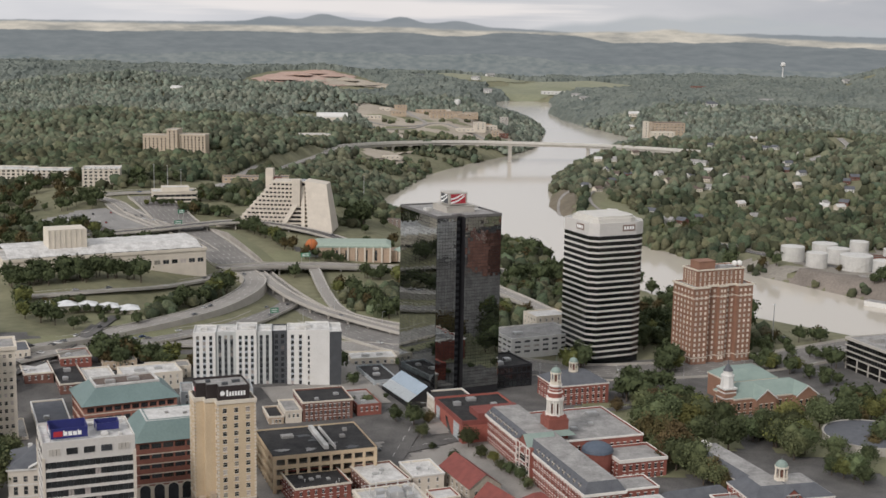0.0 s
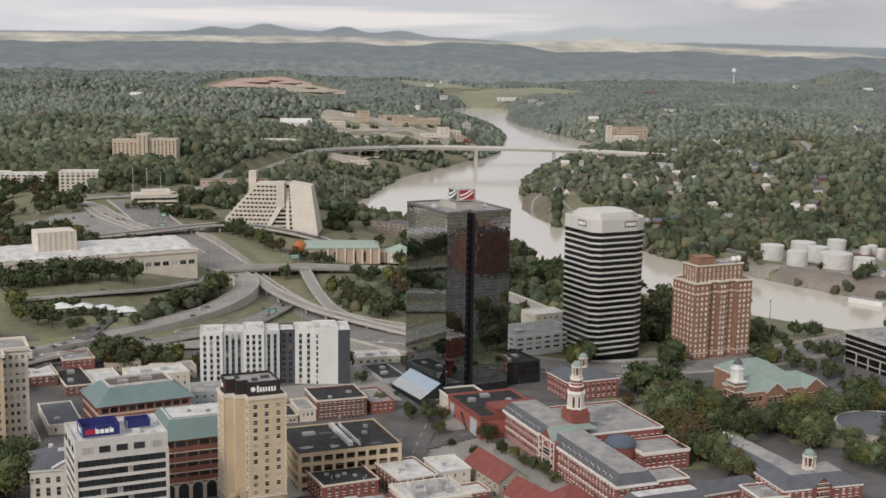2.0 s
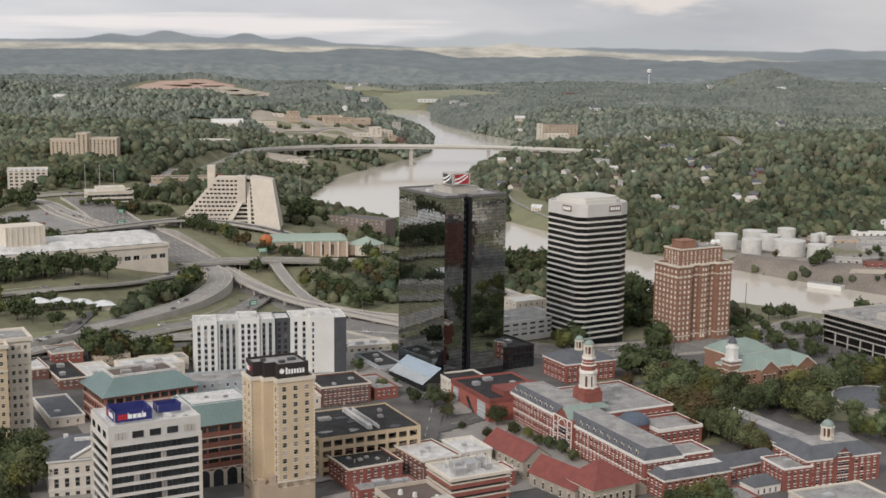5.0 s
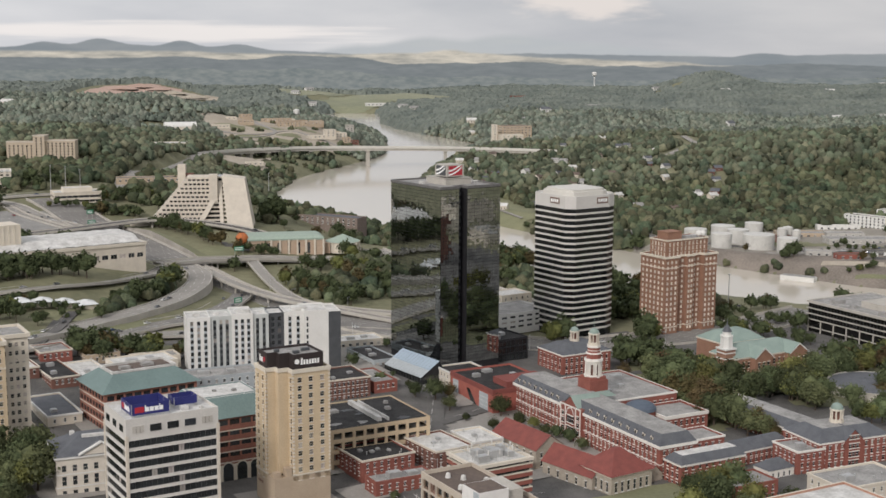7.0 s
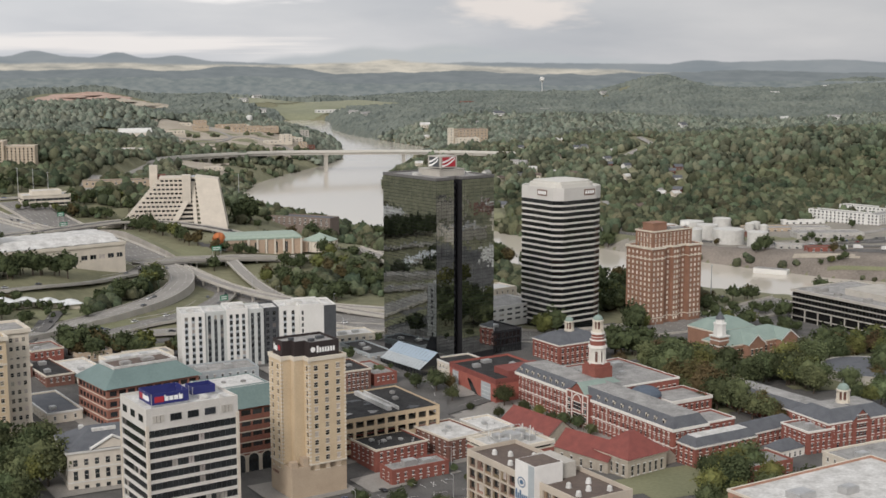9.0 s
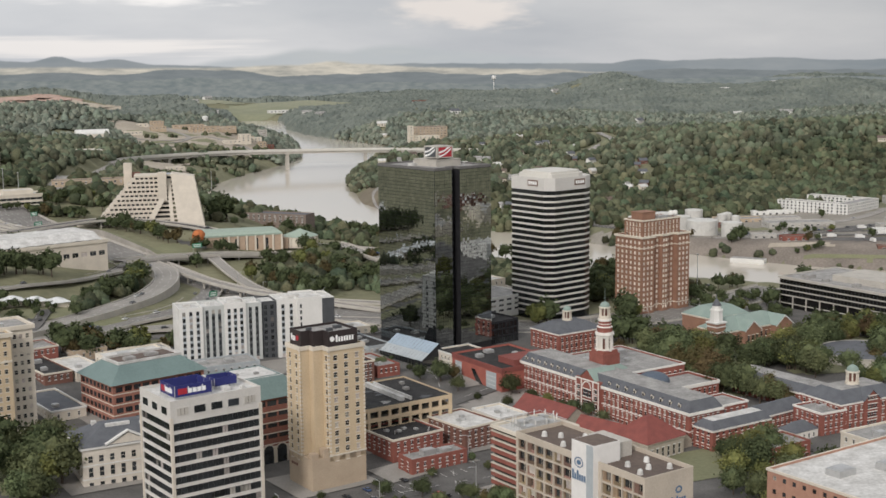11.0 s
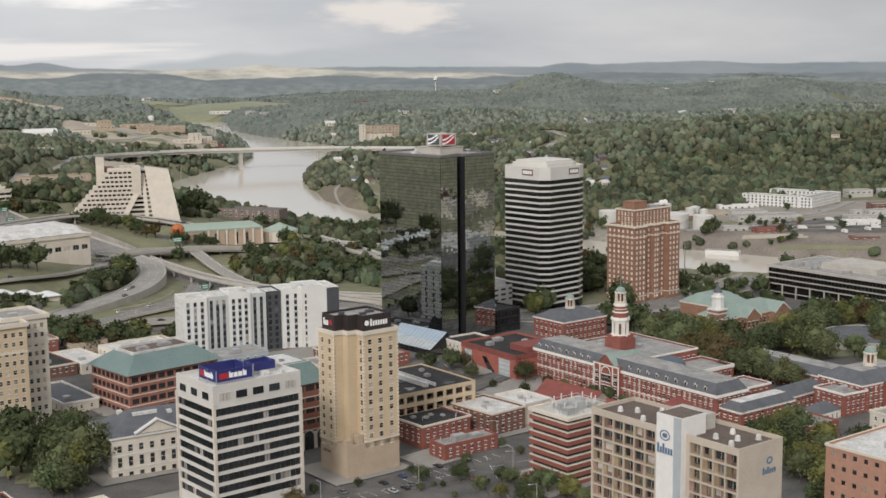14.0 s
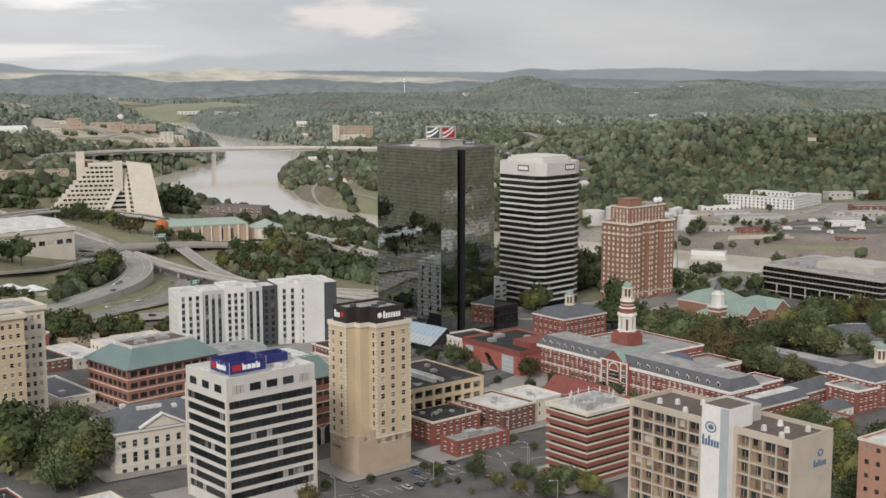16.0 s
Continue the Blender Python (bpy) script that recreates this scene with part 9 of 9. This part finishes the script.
# ---- far woods: one mass of crowns ----
_b = bmesh.new()
bmesh.ops.create_icosphere(_b, subdivisions=1, radius=1)
_b.verts.ensure_lookup_table()
SMALL = (np.array([tuple(v.co) for v in _b.verts]), np.array([[v.index for v in f.verts] for f in _b.faces]))
_b.free()
_b = bmesh.new()
bmesh.ops.create_icosphere(_b, subdivisions=2, radius=1)
_b.verts.ensure_lookup_table()
LARGE = (np.array([tuple(v.co) for v in _b.verts]), np.array([[v.index for v in f.verts] for f in _b.faces if f.calc_center_median().z > -0.5]))
_b.free()
# open ground in the woods: x, y, half widths
CLEAR = [(-20, 2490, 150, 190), (-330, 3330, 190, 190), (427, 4400, 200, 130), (85, 4500, 200, 90), (265, 4230, 150, 330), (580, 1245, 330, 120), (-345, 1690, 60, 26), (-380, 1310, 80, 40), (-60, 1750, 30, 60), (205, 1560, 36, 130), (150, 1690, 24, 140), (-235, 2390, 50, 28), (405, 2470, 60, 62), (395, 2400, 40, 50), (720, 4150, 110, 50), (-245, 2165, 50, 34), (700, 1380, 60, 26), (-60, 2140, 100, 40), (350, 2190, 90, 26), (-80, 2085, 95, 105), (-20, 2300, 150, 60), (-100, 1945, 44, 90), (-330, 3230, 190, 60)]


def wood_at(x, y):
    ok = (river_gap(x, y) > 5)
    ok &= ~((y < 1300) & (x > -360) & (x < 330))
    ok &= ~((y < 1330) & (x > -300) & (x < -130)) & ~((x > 330) & (y < 1150))
    for cx, cy, rx, ry in CLEAR:
        ok &= ((x - cx) / rx) ** 2 + ((y - cy) / ry) ** 2 > 1
    for line, w in (([(-332, 1262), (-290, 1280), (-252, 1304), (-234, 1345), (-236, 1471), (-233, 1565), (-226, 1700), (-198, 1860), (-180, 1960), (-150, 2075), (-90, 2150), (110, 2222)], 16), ([(526, 1930), (575, 2011), (621, 2079), (672, 2180), (690, 2291)], 22), ([(250, 1440), (300, 1330), (365, 1275)], 12)):
        for (ax, ay), (bx, by) in zip(line[:-1], line[1:]):
            dx, dy = bx - ax, by - ay
            k = np.clip(((x - ax) * dx + (y - ay) * dy) / (dx * dx + dy * dy), 0, 1)
            ok &= np.hypot(x - ax - k * dx, y - ay - k * dy) > w
    return ok


def woods(name, label, y0, y1, gap, size, base, material, seed, thin=0.0):
    rs = np.random.RandomState(seed)
    n = int((y1 - y0) * 3.0 * y1 / gap ** 2)
    y = rs.uniform(y0, y1, n)
    x = rs.uniform(-0.42 * y1 - 500, 0.80 * y1, n)
    ok = (x > -0.36 * y - 330 + 0.08 * y) & (x < -190 + 0.80 * y)
    cell = {}
    x, y = x[ok], y[ok]
    ok = wood_at(x, y) & (rs.rand(len(x)) > thin * (0.5 + 0.5 * np.sign(lumps(x, y, 260, 9) - 0.25)))
    hood = (x > 190) & (x < 560) & (y > 1450) & (y < 2250)
    ok &= ~hood | (rs.rand(len(x)) < 0.32)
    x, y = x[ok], y[ok]
    # keep crowns about a gap apart
    keep = []
    for i, key in enumerate(zip((x / gap).astype(int), (y / gap).astype(int))):
        if key not in cell:
            cell[key] = i
            keep.append(i)
    x, y = x[keep], y[keep]
    for hx, hy in HOUSES:
        far = np.hypot(x - hx, y - hy + 8) > 10
        x, y = x[far], y[far]
    z = land_z(x, y)
    bv, bf = base
    n, k = len(x), len(bv)
    s = size * rs.choice([0.55, 0.75, 0.95, 1.15, 1.4], n) * rs.uniform(0.85, 1.15, n)
    rad = rs.uniform(0.62, 1.3, (n, k))
    ph = rs.uniform(0, 6.28, n)
    c, sn = np.cos(ph)[:, None], np.sin(ph)[:, None]
    vx = bv[:, 0] * c - bv[:, 1] * sn
    vy = bv[:, 0] * sn + bv[:, 1] * c
    tall = rs.uniform(0.85, 1.5, n)[:, None]
    V = np.stack([x[:, None] + vx * rad * s[:, None], y[:, None] + vy * rad * s[:, None], z[:, None] + s[:, None] * (0.75 + bv[:, 2] * rad * tall)], -1).reshape(-1, 3)
    F = (bf[None] + (np.arange(n) * k)[:, None, None]).reshape(-1, 3)
    me = bpy.data.meshes.new(name)
    me.vertices.add(len(V)); me.vertices.foreach_set("co", V.astype(np.float32).ravel())
    me.loops.add(F.size); me.loops.foreach_set("vertex_index", F.astype(np.int32).ravel())
    me.polygons.add(len(F)); me.polygons.foreach_set("loop_start", np.arange(0, F.size, 3, dtype=np.int32))
    me.update(calc_edges=True)
    me.shade_smooth()
    me.materials.append(material)
    return tagged(new(name, me), label, "woods", kind="stuff")


def thicket(name, label, areas, gap, size, seed):
    """Close-grown trees and scrub on the slopes among the roads: areas are x, y, half widths."""
    rs = np.random.RandomState(seed)
    bv, bf = LARGE
    V, F, base = [], [], 0
    for cx, cy, rx, ry in areas:
        for _ in range(int(3.2 * rx * ry / gap ** 2)):
            a, r = rs.uniform(0, 6.283), math.sqrt(rs.uniform(0, 1))
            x, y = cx + rx * r * math.cos(a), cy + ry * r * math.sin(a)
            z = float(land_z(x, y))
            s = size * rs.choice([0.4, 0.6, 0.8, 1.0, 1.2]) * rs.uniform(0.85, 1.15)
            if not free_spot(x, y, s * 0.9 + 1.0):
                continue
            rad = rs.uniform(0.7, 1.25, len(bv))[:, None]
            V.append(np.array([x, y, z + s * 0.75]) + bv * rad * np.array([s, s, s * rs.uniform(0.9, 1.35)]))
            F.append(bf + base)
            base += len(bv)
    me = bpy.data.meshes.new(name)
    me.from_pydata(np.concatenate(V).tolist(), [], np.concatenate(F).tolist())
    me.shade_smooth()
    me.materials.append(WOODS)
    return tagged(new(name, me), label, "woods", kind="stuff")


# crowns thin out in detail as they lie farther off
DOME_V = [(math.cos(1.2566 * k), math.sin(1.2566 * k), -0.25) for k in range(5)] + [(0.74 * math.cos(1.2566 * k + 0.6), 0.74 * math.sin(1.2566 * k + 0.6), 0.5) for k in range(5)] + [(0, 0, 0.95)]
DOME_F = [f for k in range(5) for f in ((k, (k + 1) % 5, 5 + k), ((k + 1) % 5, 5 + (k + 1) % 5, 5 + k), (5 + k, 5 + (k + 1) % 5, 10))]
DOME = (np.array(DOME_V), np.array(DOME_F))
thicket("slope_thicket", "dense scrub and trees on the slopes between the ramps", [(-58, 965, 22, 42), (-10, 985, 46, 44), (40, 950, 40, 34), (20, 1045, 60, 26), (100, 1010, 40, 70), (-20, 1070, 50, 12), (60, 1130, 50, 46), (30, 1230, 60, 60), (-90, 1238, 16, 14), (-150, 1128, 26, 10),
                                                                                            (-330, 1030, 24, 50), (-345, 1120, 26, 22), (-240, 1225, 50, 10), (-200, 1290, 60, 26), (-150, 1340, 60, 50), (-320, 1290, 30, 12), (285, 880, 60, 26), (180, 930, 60, 34), (330, 845, 30, 20), (-196, 880, 10, 18), (-172, 920, 10, 26), (-150, 1085, 10, 26), (-172, 1112, 10, 14)], 6.5, 4.6, 12)
thicket("yard_thicket", "low scrub and trees round the works yard and bridge", [(-40, 2010, 30, 30), (-20, 2150, 40, 14), (-60, 1985, 40, 30), (-100, 1950, 36, 40), (-40, 2060, 24, 30), (-40, 2290, 50, 12), (-100, 2290, 30, 14), (30, 2330, 50, 24), (70, 2360, 40, 26), (90, 2420, 26, 30), (-60, 2460, 14, 8), (0, 2500, 16, 8), (-110, 2430, 14, 8), (-20, 2600, 30, 8), (40, 2570, 12, 8), (330, 1192, 16, 8), (372, 1152, 18, 9), (395, 1112, 14, 12), (412, 1075, 12, 12), (440, 1050, 16, 12), (480, 1030, 20, 10), (300, 1240, 14, 22)], 8.5, 4.0, 13)
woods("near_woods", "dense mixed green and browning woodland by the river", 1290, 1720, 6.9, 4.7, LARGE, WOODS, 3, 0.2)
woods("riverside_woods", "mixed woodland on the slopes beyond the bend", 1720, 2330, 7.3, 5.0, SMALL, WOODS_RIVER_HAZE, 5, 0.25)
woods("valley_woods", "hazy woodland on both sides of the valley", 2330, 3050, 7.6, 5.0, DOME, WOODS_MID_HAZE, 6, 0.3)


def canopy(name, label, y0, y1, step, material, seed):
    """Far woodland as one uneven sheet of tree tops, down to the ground at its edges."""
    rs = np.random.RandomState(seed)
    xs, ys = np.arange(-0.30 * y1 - 330, 0.78 * y1 - 190, step), np.arange(y0, y1, step * 1.3)
    X, Y = np.meshgrid(xs, ys)
    X, Y = X + rs.uniform(-0.42, 0.42, X.shape) * step, Y + rs.uniform(-0.42, 0.42, X.shape) * step * 1.3
    ok = wood_at(X, Y)
    for hx, hy in HOUSES:
        if hy > y0 - 60:
            ok &= np.hypot(X - hx, Y - hy) > 14
    open_land = lumps(X, Y, 520, 23) + 0.5 * lumps(X, Y, 190, 24)
    ok &= open_land < 1.42
    tall = rs.choice([0.35, 0.7, 1.0, 1.0, 1.25], X.shape) * rs.uniform(0.75, 1.2, X.shape)
    ok[0] = False
    Z = land_z(X, Y) + np.where(ok, 1.5 + 11 * tall, -3.0)
    n, m = X.shape
    k = np.arange(n * m).reshape(n, m)
    q = np.stack([k[:-1, :-1], k[:-1, 1:], k[1:, 1:], k[1:, :-1]], -1).reshape(-1, 4)
    q = q[ok.reshape(-1)[q].any(1)]
    me = bpy.data.meshes.new(name)
    me.from_pydata(np.stack([X, Y, Z], -1).reshape(-1, 3).tolist(), [], q.tolist())
    me.materials.append(material)
    return tagged(new(name, me), label, "woods", kind="stuff")


canopy("far_woods", "far rolling woodland with haze put into its pale grey-green", 3010, 4900, 7.5, WOODS_FAR_HAZE, 4)

# ---- street life: cars, lamps, masts, signs ----
CAR_PAINT = [mat("car_" + n, c, tuple(v * 0.9 for v in c), 0.3, 0.0, scale=0.5, bump=0.0, spec=0.6) for n, c in
             (("white", (0.72, 0.72, 0.70)), ("silver", (0.42, 0.43, 0.44)), ("black", (0.03, 0.03, 0.033)), ("grey", (0.16, 0.165, 0.17)), ("red", (0.32, 0.035, 0.03)), ("blue", (0.05, 0.09, 0.20)))]
CAR_WORDS = ["white", "silver", "black", "dark grey", "red", "blue"]
RUBBER = mat("tyre", (0.03, 0.03, 0.03), rough=0.9)


def car_body(bm):
    prof = [(-2.2, 0.35), (2.2, 0.35), (2.25, 0.75), (1.3, 0.95), (-1.9, 1.0), (-2.25, 0.85)]
    a = [bm.verts.new((x, -0.9, z)) for x, z in prof]
    b = [bm.verts.new((x, 0.9, z)) for x, z in prof]
    bm.faces.new(a); bm.faces.new(b[::-1])
    for k in range(6):
        j = (k + 1) % 6
        bm.faces.new((a[j], a[k], b[k], b[j]))


def car_cabin(bm):
    prof = [(-1.75, 0.98), (1.2, 0.94), (0.45, 1.45), (-1.2, 1.48)]
    a = [bm.verts.new((x, -0.78 if k < 2 else -0.62, z)) for k, (x, z) in enumerate(prof)]
    b = [bm.verts.new((x, 0.78 if k < 2 else 0.62, z)) for k, (x, z) in enumerate(prof)]
    bm.faces.new(a); bm.faces.new(b[::-1])
    for k in range(4):
        j = (k + 1) % 4
        f = bm.faces.new((a[j], a[k], b[k], b[j]))
        f.material_index = 1 if k == 2 else 0


def make_car(k):
    root = thing("car", CAR_WORDS[k] + " car on the asphalt", "car", pose(0, 0, -450), "cars")
    bm = bmesh.new(); car_body(bm); part("body", bm, CAR_PAINT[k], root)
    bm = bmesh.new(); car_cabin(bm); part("cabin", bm, [GLASS, CAR_PAINT[k]], root)
    for x in (-1.35, 1.4):
        for y in (-0.82, 0.82):
            bm = bmesh.new()
            drum(bm, 0, 0, -0.1, 0.1, 0.34, 0.34, 10)
            bm.transform(pose(x, y, 0.34, 90))
            part("wheel", bm, RUBBER, root)
    return root


CARS = [make_car(k) for k in range(6)]
CAR_USED = set()


def put_car(x, y, z, yaw, k):
    m = pose(x, y, z, 0, 0, yaw)
    if k in CAR_USED:
        copy_thing(CARS[k], m)
    else:
        CARS[k].matrix_world = m
        CAR_USED.add(k)


def top_z(x, y):
    """The height of the paving or road at a spot."""
    hit, place, *_ = scene.ray_cast(DEPS, Vector((x, y, 400)), Vector((0, 0, -1)))
    return place.z if hit else float(land_z(x, y))


DEPS = bpy.context.evaluated_depsgraph_get()
rs = random.Random(8)
SPOTS = []
for line, h in ROAD_LINES:
    n = len(line)
    for k in range(3, n - 3):
        if rs.random() < (0.11 if h > 9 else 0.05) and line[k].y < 1330:
            d = (line[k + 1] - line[k - 1]).normalized()
            u = rs.choice((-1, 1)) * h * rs.uniform(0.3, 0.6)
            p = line[k] + Vector((d.y, -d.x)) * u
            SPOTS.append((p.x, p.y, math.degrees(math.atan2(d.y, d.x))))
# rows of parked cars: start, direction, count
for x, y, yaw, n, gap in ((-352, 1150, 20, 14, 5.4), (-346, 1168, 20, 14, 5.4), (-340, 1186, 20, 12, 5.4), (-108, 1112, 12, 12, 5.6), (-104, 1124, 12, 12, 5.6), (-112, 526, 21, 5, 6.5), (-104, 518, 21, 6, 6.0), (-84, 540, 21, 6, 4.5), (-56, 520, 111, 5, 5.5),
                          (-46, 612, 106, 6, 6.2), (-30, 640, 106, 5, 6.2), (-262, 700, 60, 8, 6.5), (-246, 752, 75, 7, 6.5), (232, 900, 24, 7, 5.5), (250, 884, 24, 6, 5.5), (440, 1225, -12, 12, 8), (520, 1215, -8, 12, 8)):
    for i in range(n):
        if rs.random() < 0.46:
            a = radians(yaw)
            SPOTS.append((x + math.cos(a) * gap * i, y + math.sin(a) * gap * i, yaw + 90 + rs.uniform(-4, 4)))
bpy.context.view_layer.update()
DEPS = bpy.context.evaluated_depsgraph_get()
SPOT_Z = [top_z(x, y) for x, y, a in SPOTS]
for (x, y, a), z in zip(SPOTS, SPOT_Z):
    if z < float(land_z(x, y)) + 9:
        put_car(x, y, z + 0.02, a, rs.choice((0, 0, 1, 1, 2, 2, 3, 3, 4, 5)))


# box trucks on the riverside yards
def make_truck():
    root = thing("box_truck", "white box truck parked on the yard", "truck", pose(0, 0, -460), "yard trucks")
    bm = bmesh.new(); box(bm, -4.5, 2.2, -1.25, 1.25, 0.9, 3.9); part("cargo_box", bm, WHITE, root)
    bm = bmesh.new(); box(bm, 2.3, 4.4, -1.15, 1.15, 0.6, 2.7); part("cab", bm, CAR_PAINT[0], root)
    bm = bmesh.new(); box(bm, 4.4, 4.46, -1.0, 1.0, 1.6, 2.5); part("windscreen", bm, GLASS, root)
    for x in (-3.2, 3.2):
        for y in (-1.1, 1.1):
            bm = bmesh.new()
            drum(bm, 0, 0, -0.15, 0.15, 0.5, 0.5, 10)
            bm.transform(pose(x, y, 0.5, 90))
            part("wheel", bm, RUBBER, root)
    return root


TRUCK = make_truck()
for k in range(9):
    x, y = rs.uniform(466, 560), rs.uniform(1085, 1150)
    m = pose(x, y, top_z(x, y) + 0.02, 0, 0, rs.choice((-12, 78, 168)) + rs.uniform(-6, 6))
    if float(land_z(x, y)) + 2.5 < m.translation.z:
        continue
    copy_thing(TRUCK, m)
TRUCK.matrix_world = pose(548, 1192, top_z(548, 1192) + 0.02, 0, 0, -12)


def mast(x, y, h, name, label, arm=0.0, yaw=0.0):
    t = thing(name, label, "street lamp", pose(x, y, float(land_z(x, y)), 0, 0, yaw), name + "s")
    bm = bmesh.new()
    drum(bm, 0, 0, 0, h, 0.012 * h + 0.06, 0.006 * h + 0.05, 8)
    part("pole", bm, METAL, t)
    if arm:
        bm = bmesh.new()
        box(bm, 0, arm, -0.06, 0.06, h - 0.3, h - 0.12)
        part("arm", bm, METAL, t)
        bm = bmesh.new()
        box(bm, arm - 0.1, arm + 0.9, -0.18, 0.18, h - 0.36, h - 0.12)
        part("lamp_head", bm, GREYBLUE, t)
    else:
        bm = bmesh.new()
        drum(bm, 0, 0, h - 0.6, h, 0.3, 1.1, 10)
        part("lamp_ring", bm, METAL, t)
    return t


for x, y, h in ((-289, 1287, 26), (-275, 1284, 27), (-262, 1286, 24), (-84, 1336, 32), (235, 908, 30)):
    mast(x, y, h, "high_mast_light", "tall slender steel light mast beside the road")
for k in (0, 1, 3, 4, 6, 11):
    line, h = ROAD_LINES[k]
    for i in range(4, len(line) - 2, 7):
        d = (line[i + 1] - line[i - 1]).normalized()
        p = line[i] + Vector((d.y, -d.x)) * (h + 1.2)
        if p.y < 1000 and free_spot(p.x, p.y, 0.3):
            mast(p.x, p.y, 10.0, "street_lamp", "grey steel street lamp with one arm", 2.4, math.degrees(math.atan2(d.y, d.x)) + 90)

SIGN_GREEN = mat("highway_green", (0.03, 0.22, 0.12), (0.025, 0.18, 0.10), 0.5)
for x, y, yaw, w in ((-118, 891, 30, 6), (-116, 1075, 20, 8), (-245, 1200, 30, 6), (-240, 1162, 30, 7)):
    s = thing("highway_sign", "green highway sign board on two steel posts", "road sign", pose(x, y, float(land_z(x, y)), 0, 0, yaw), "highway signs")
    bm = bmesh.new()
    box(bm, -w / 2, w / 2, -0.1, 0.1, 4.5, 8)
    part("board", bm, SIGN_GREEN, s)
    for u in (-w / 2 + 0.6, w / 2 - 0.6):
        bm = bmesh.new()
        box(bm, u - 0.12, u + 0.12, 0.1, 0.3, 0, 7.6)
        part("post", bm, METAL, s)
    for k in range(2):
        bm = bmesh.new()
        box(bm, -w / 2 + 0.8, w / 2 - 0.8, -0.13, -0.11, 5.2 + k * 1.4, 5.8 + k * 1.4)
        part("bar", bm, SIGN_WHITE, s)
# striped parking bays on the town lots
for x, y, yaw, n in ((-120, 514, 21, 12), (-84, 534, 21, 10), (-352, 1158, 20, 16), (-346, 1176, 20, 16), (-108, 1118, 12, 14)):
    bm = bmesh.new()
    for i in range(n):
        p = Vector((x, y, 0)) + Vector((math.cos(radians(yaw)), math.sin(radians(yaw)), 0)) * i * 5.2
        box(bm, -2.6, 2.6, -0.09, 0.09, -0.02, 0.03, m=Matrix.Translation((p.x, p.y, top_z(p.x, p.y) + 0.05)) @ Matrix.Rotation(radians(yaw + 90), 4, "Z"))
    tagged(part("bay_marking", bm, LINE_PAINT), "faded white parking bay lines", "road marking", kind="structure")

# ---- the far distance: ridge behind ridge ----
def ridge(name, label, radius, z0, tops, colour, colour2, seed, rough, fine=0.0):
    """A far skyline round the view that glows in its hazy colours: tops are (degrees to the right, height)."""
    m = bpy.data.materials.new(name)
    m.use_nodes = True
    n, l = m.node_tree.nodes, m.node_tree.links
    n.remove(n["Principled BSDF"])
    # plain emission: the hills shine by themselves, haze already in the colour
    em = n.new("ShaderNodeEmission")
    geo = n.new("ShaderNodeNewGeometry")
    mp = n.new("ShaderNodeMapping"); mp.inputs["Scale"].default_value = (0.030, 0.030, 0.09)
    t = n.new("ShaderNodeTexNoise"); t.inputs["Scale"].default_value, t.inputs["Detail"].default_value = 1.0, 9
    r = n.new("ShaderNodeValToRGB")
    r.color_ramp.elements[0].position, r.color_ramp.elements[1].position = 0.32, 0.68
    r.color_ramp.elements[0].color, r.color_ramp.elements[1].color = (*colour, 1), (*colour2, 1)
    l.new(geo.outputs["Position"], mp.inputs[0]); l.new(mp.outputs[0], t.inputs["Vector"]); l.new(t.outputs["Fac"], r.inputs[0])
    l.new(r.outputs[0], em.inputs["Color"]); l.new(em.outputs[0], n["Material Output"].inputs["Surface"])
    rs = np.random.RandomState(seed)
    ph = rs.uniform(0, 6.28, 8)
    bm = bmesh.new()
    prev = None
    for k in range(1201):
        a = -32 + 84 * k / 1200
        z = float(np.interp(a, [p[0] for p in tops], [p[1] for p in tops]))
        z += rough * sum(math.sin(a * (0.7 + 0.9 * j) + ph[j]) / (1 + 0.6 * j) for j in range(8)) * 0.5
        z += fine * (math.sin(a * 41.3 + ph[1]) + math.sin(a * 67.1 + ph[2]) + math.sin(a * 23.7 + ph[3]))
        p = (-120 + radius * math.sin(radians(a)), 30 + radius * math.cos(radians(a)))
        if prev:
            quad(bm, [(*prev[0], z0), (*p, z0), (*p, z), (*prev[0], prev[1])])
        prev = (p, z)
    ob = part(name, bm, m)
    return tagged(ob, label, "hills", kind="structure")


ridge("backdrop_woods", "glowing backdrop strip of a dark hazy wooded rise past the valley", 4830, -60, [(-32, 62), (-15, 66), (-9.7, 82), (-8.2, 86), (-3.7, 90), (-1.4, 92), (0.1, 84), (2.9, 90), (4.9, 86), (7, 66), (9.8, 62), (12.2, 66), (14.4, 58), (18, 56), (22.9, 70),
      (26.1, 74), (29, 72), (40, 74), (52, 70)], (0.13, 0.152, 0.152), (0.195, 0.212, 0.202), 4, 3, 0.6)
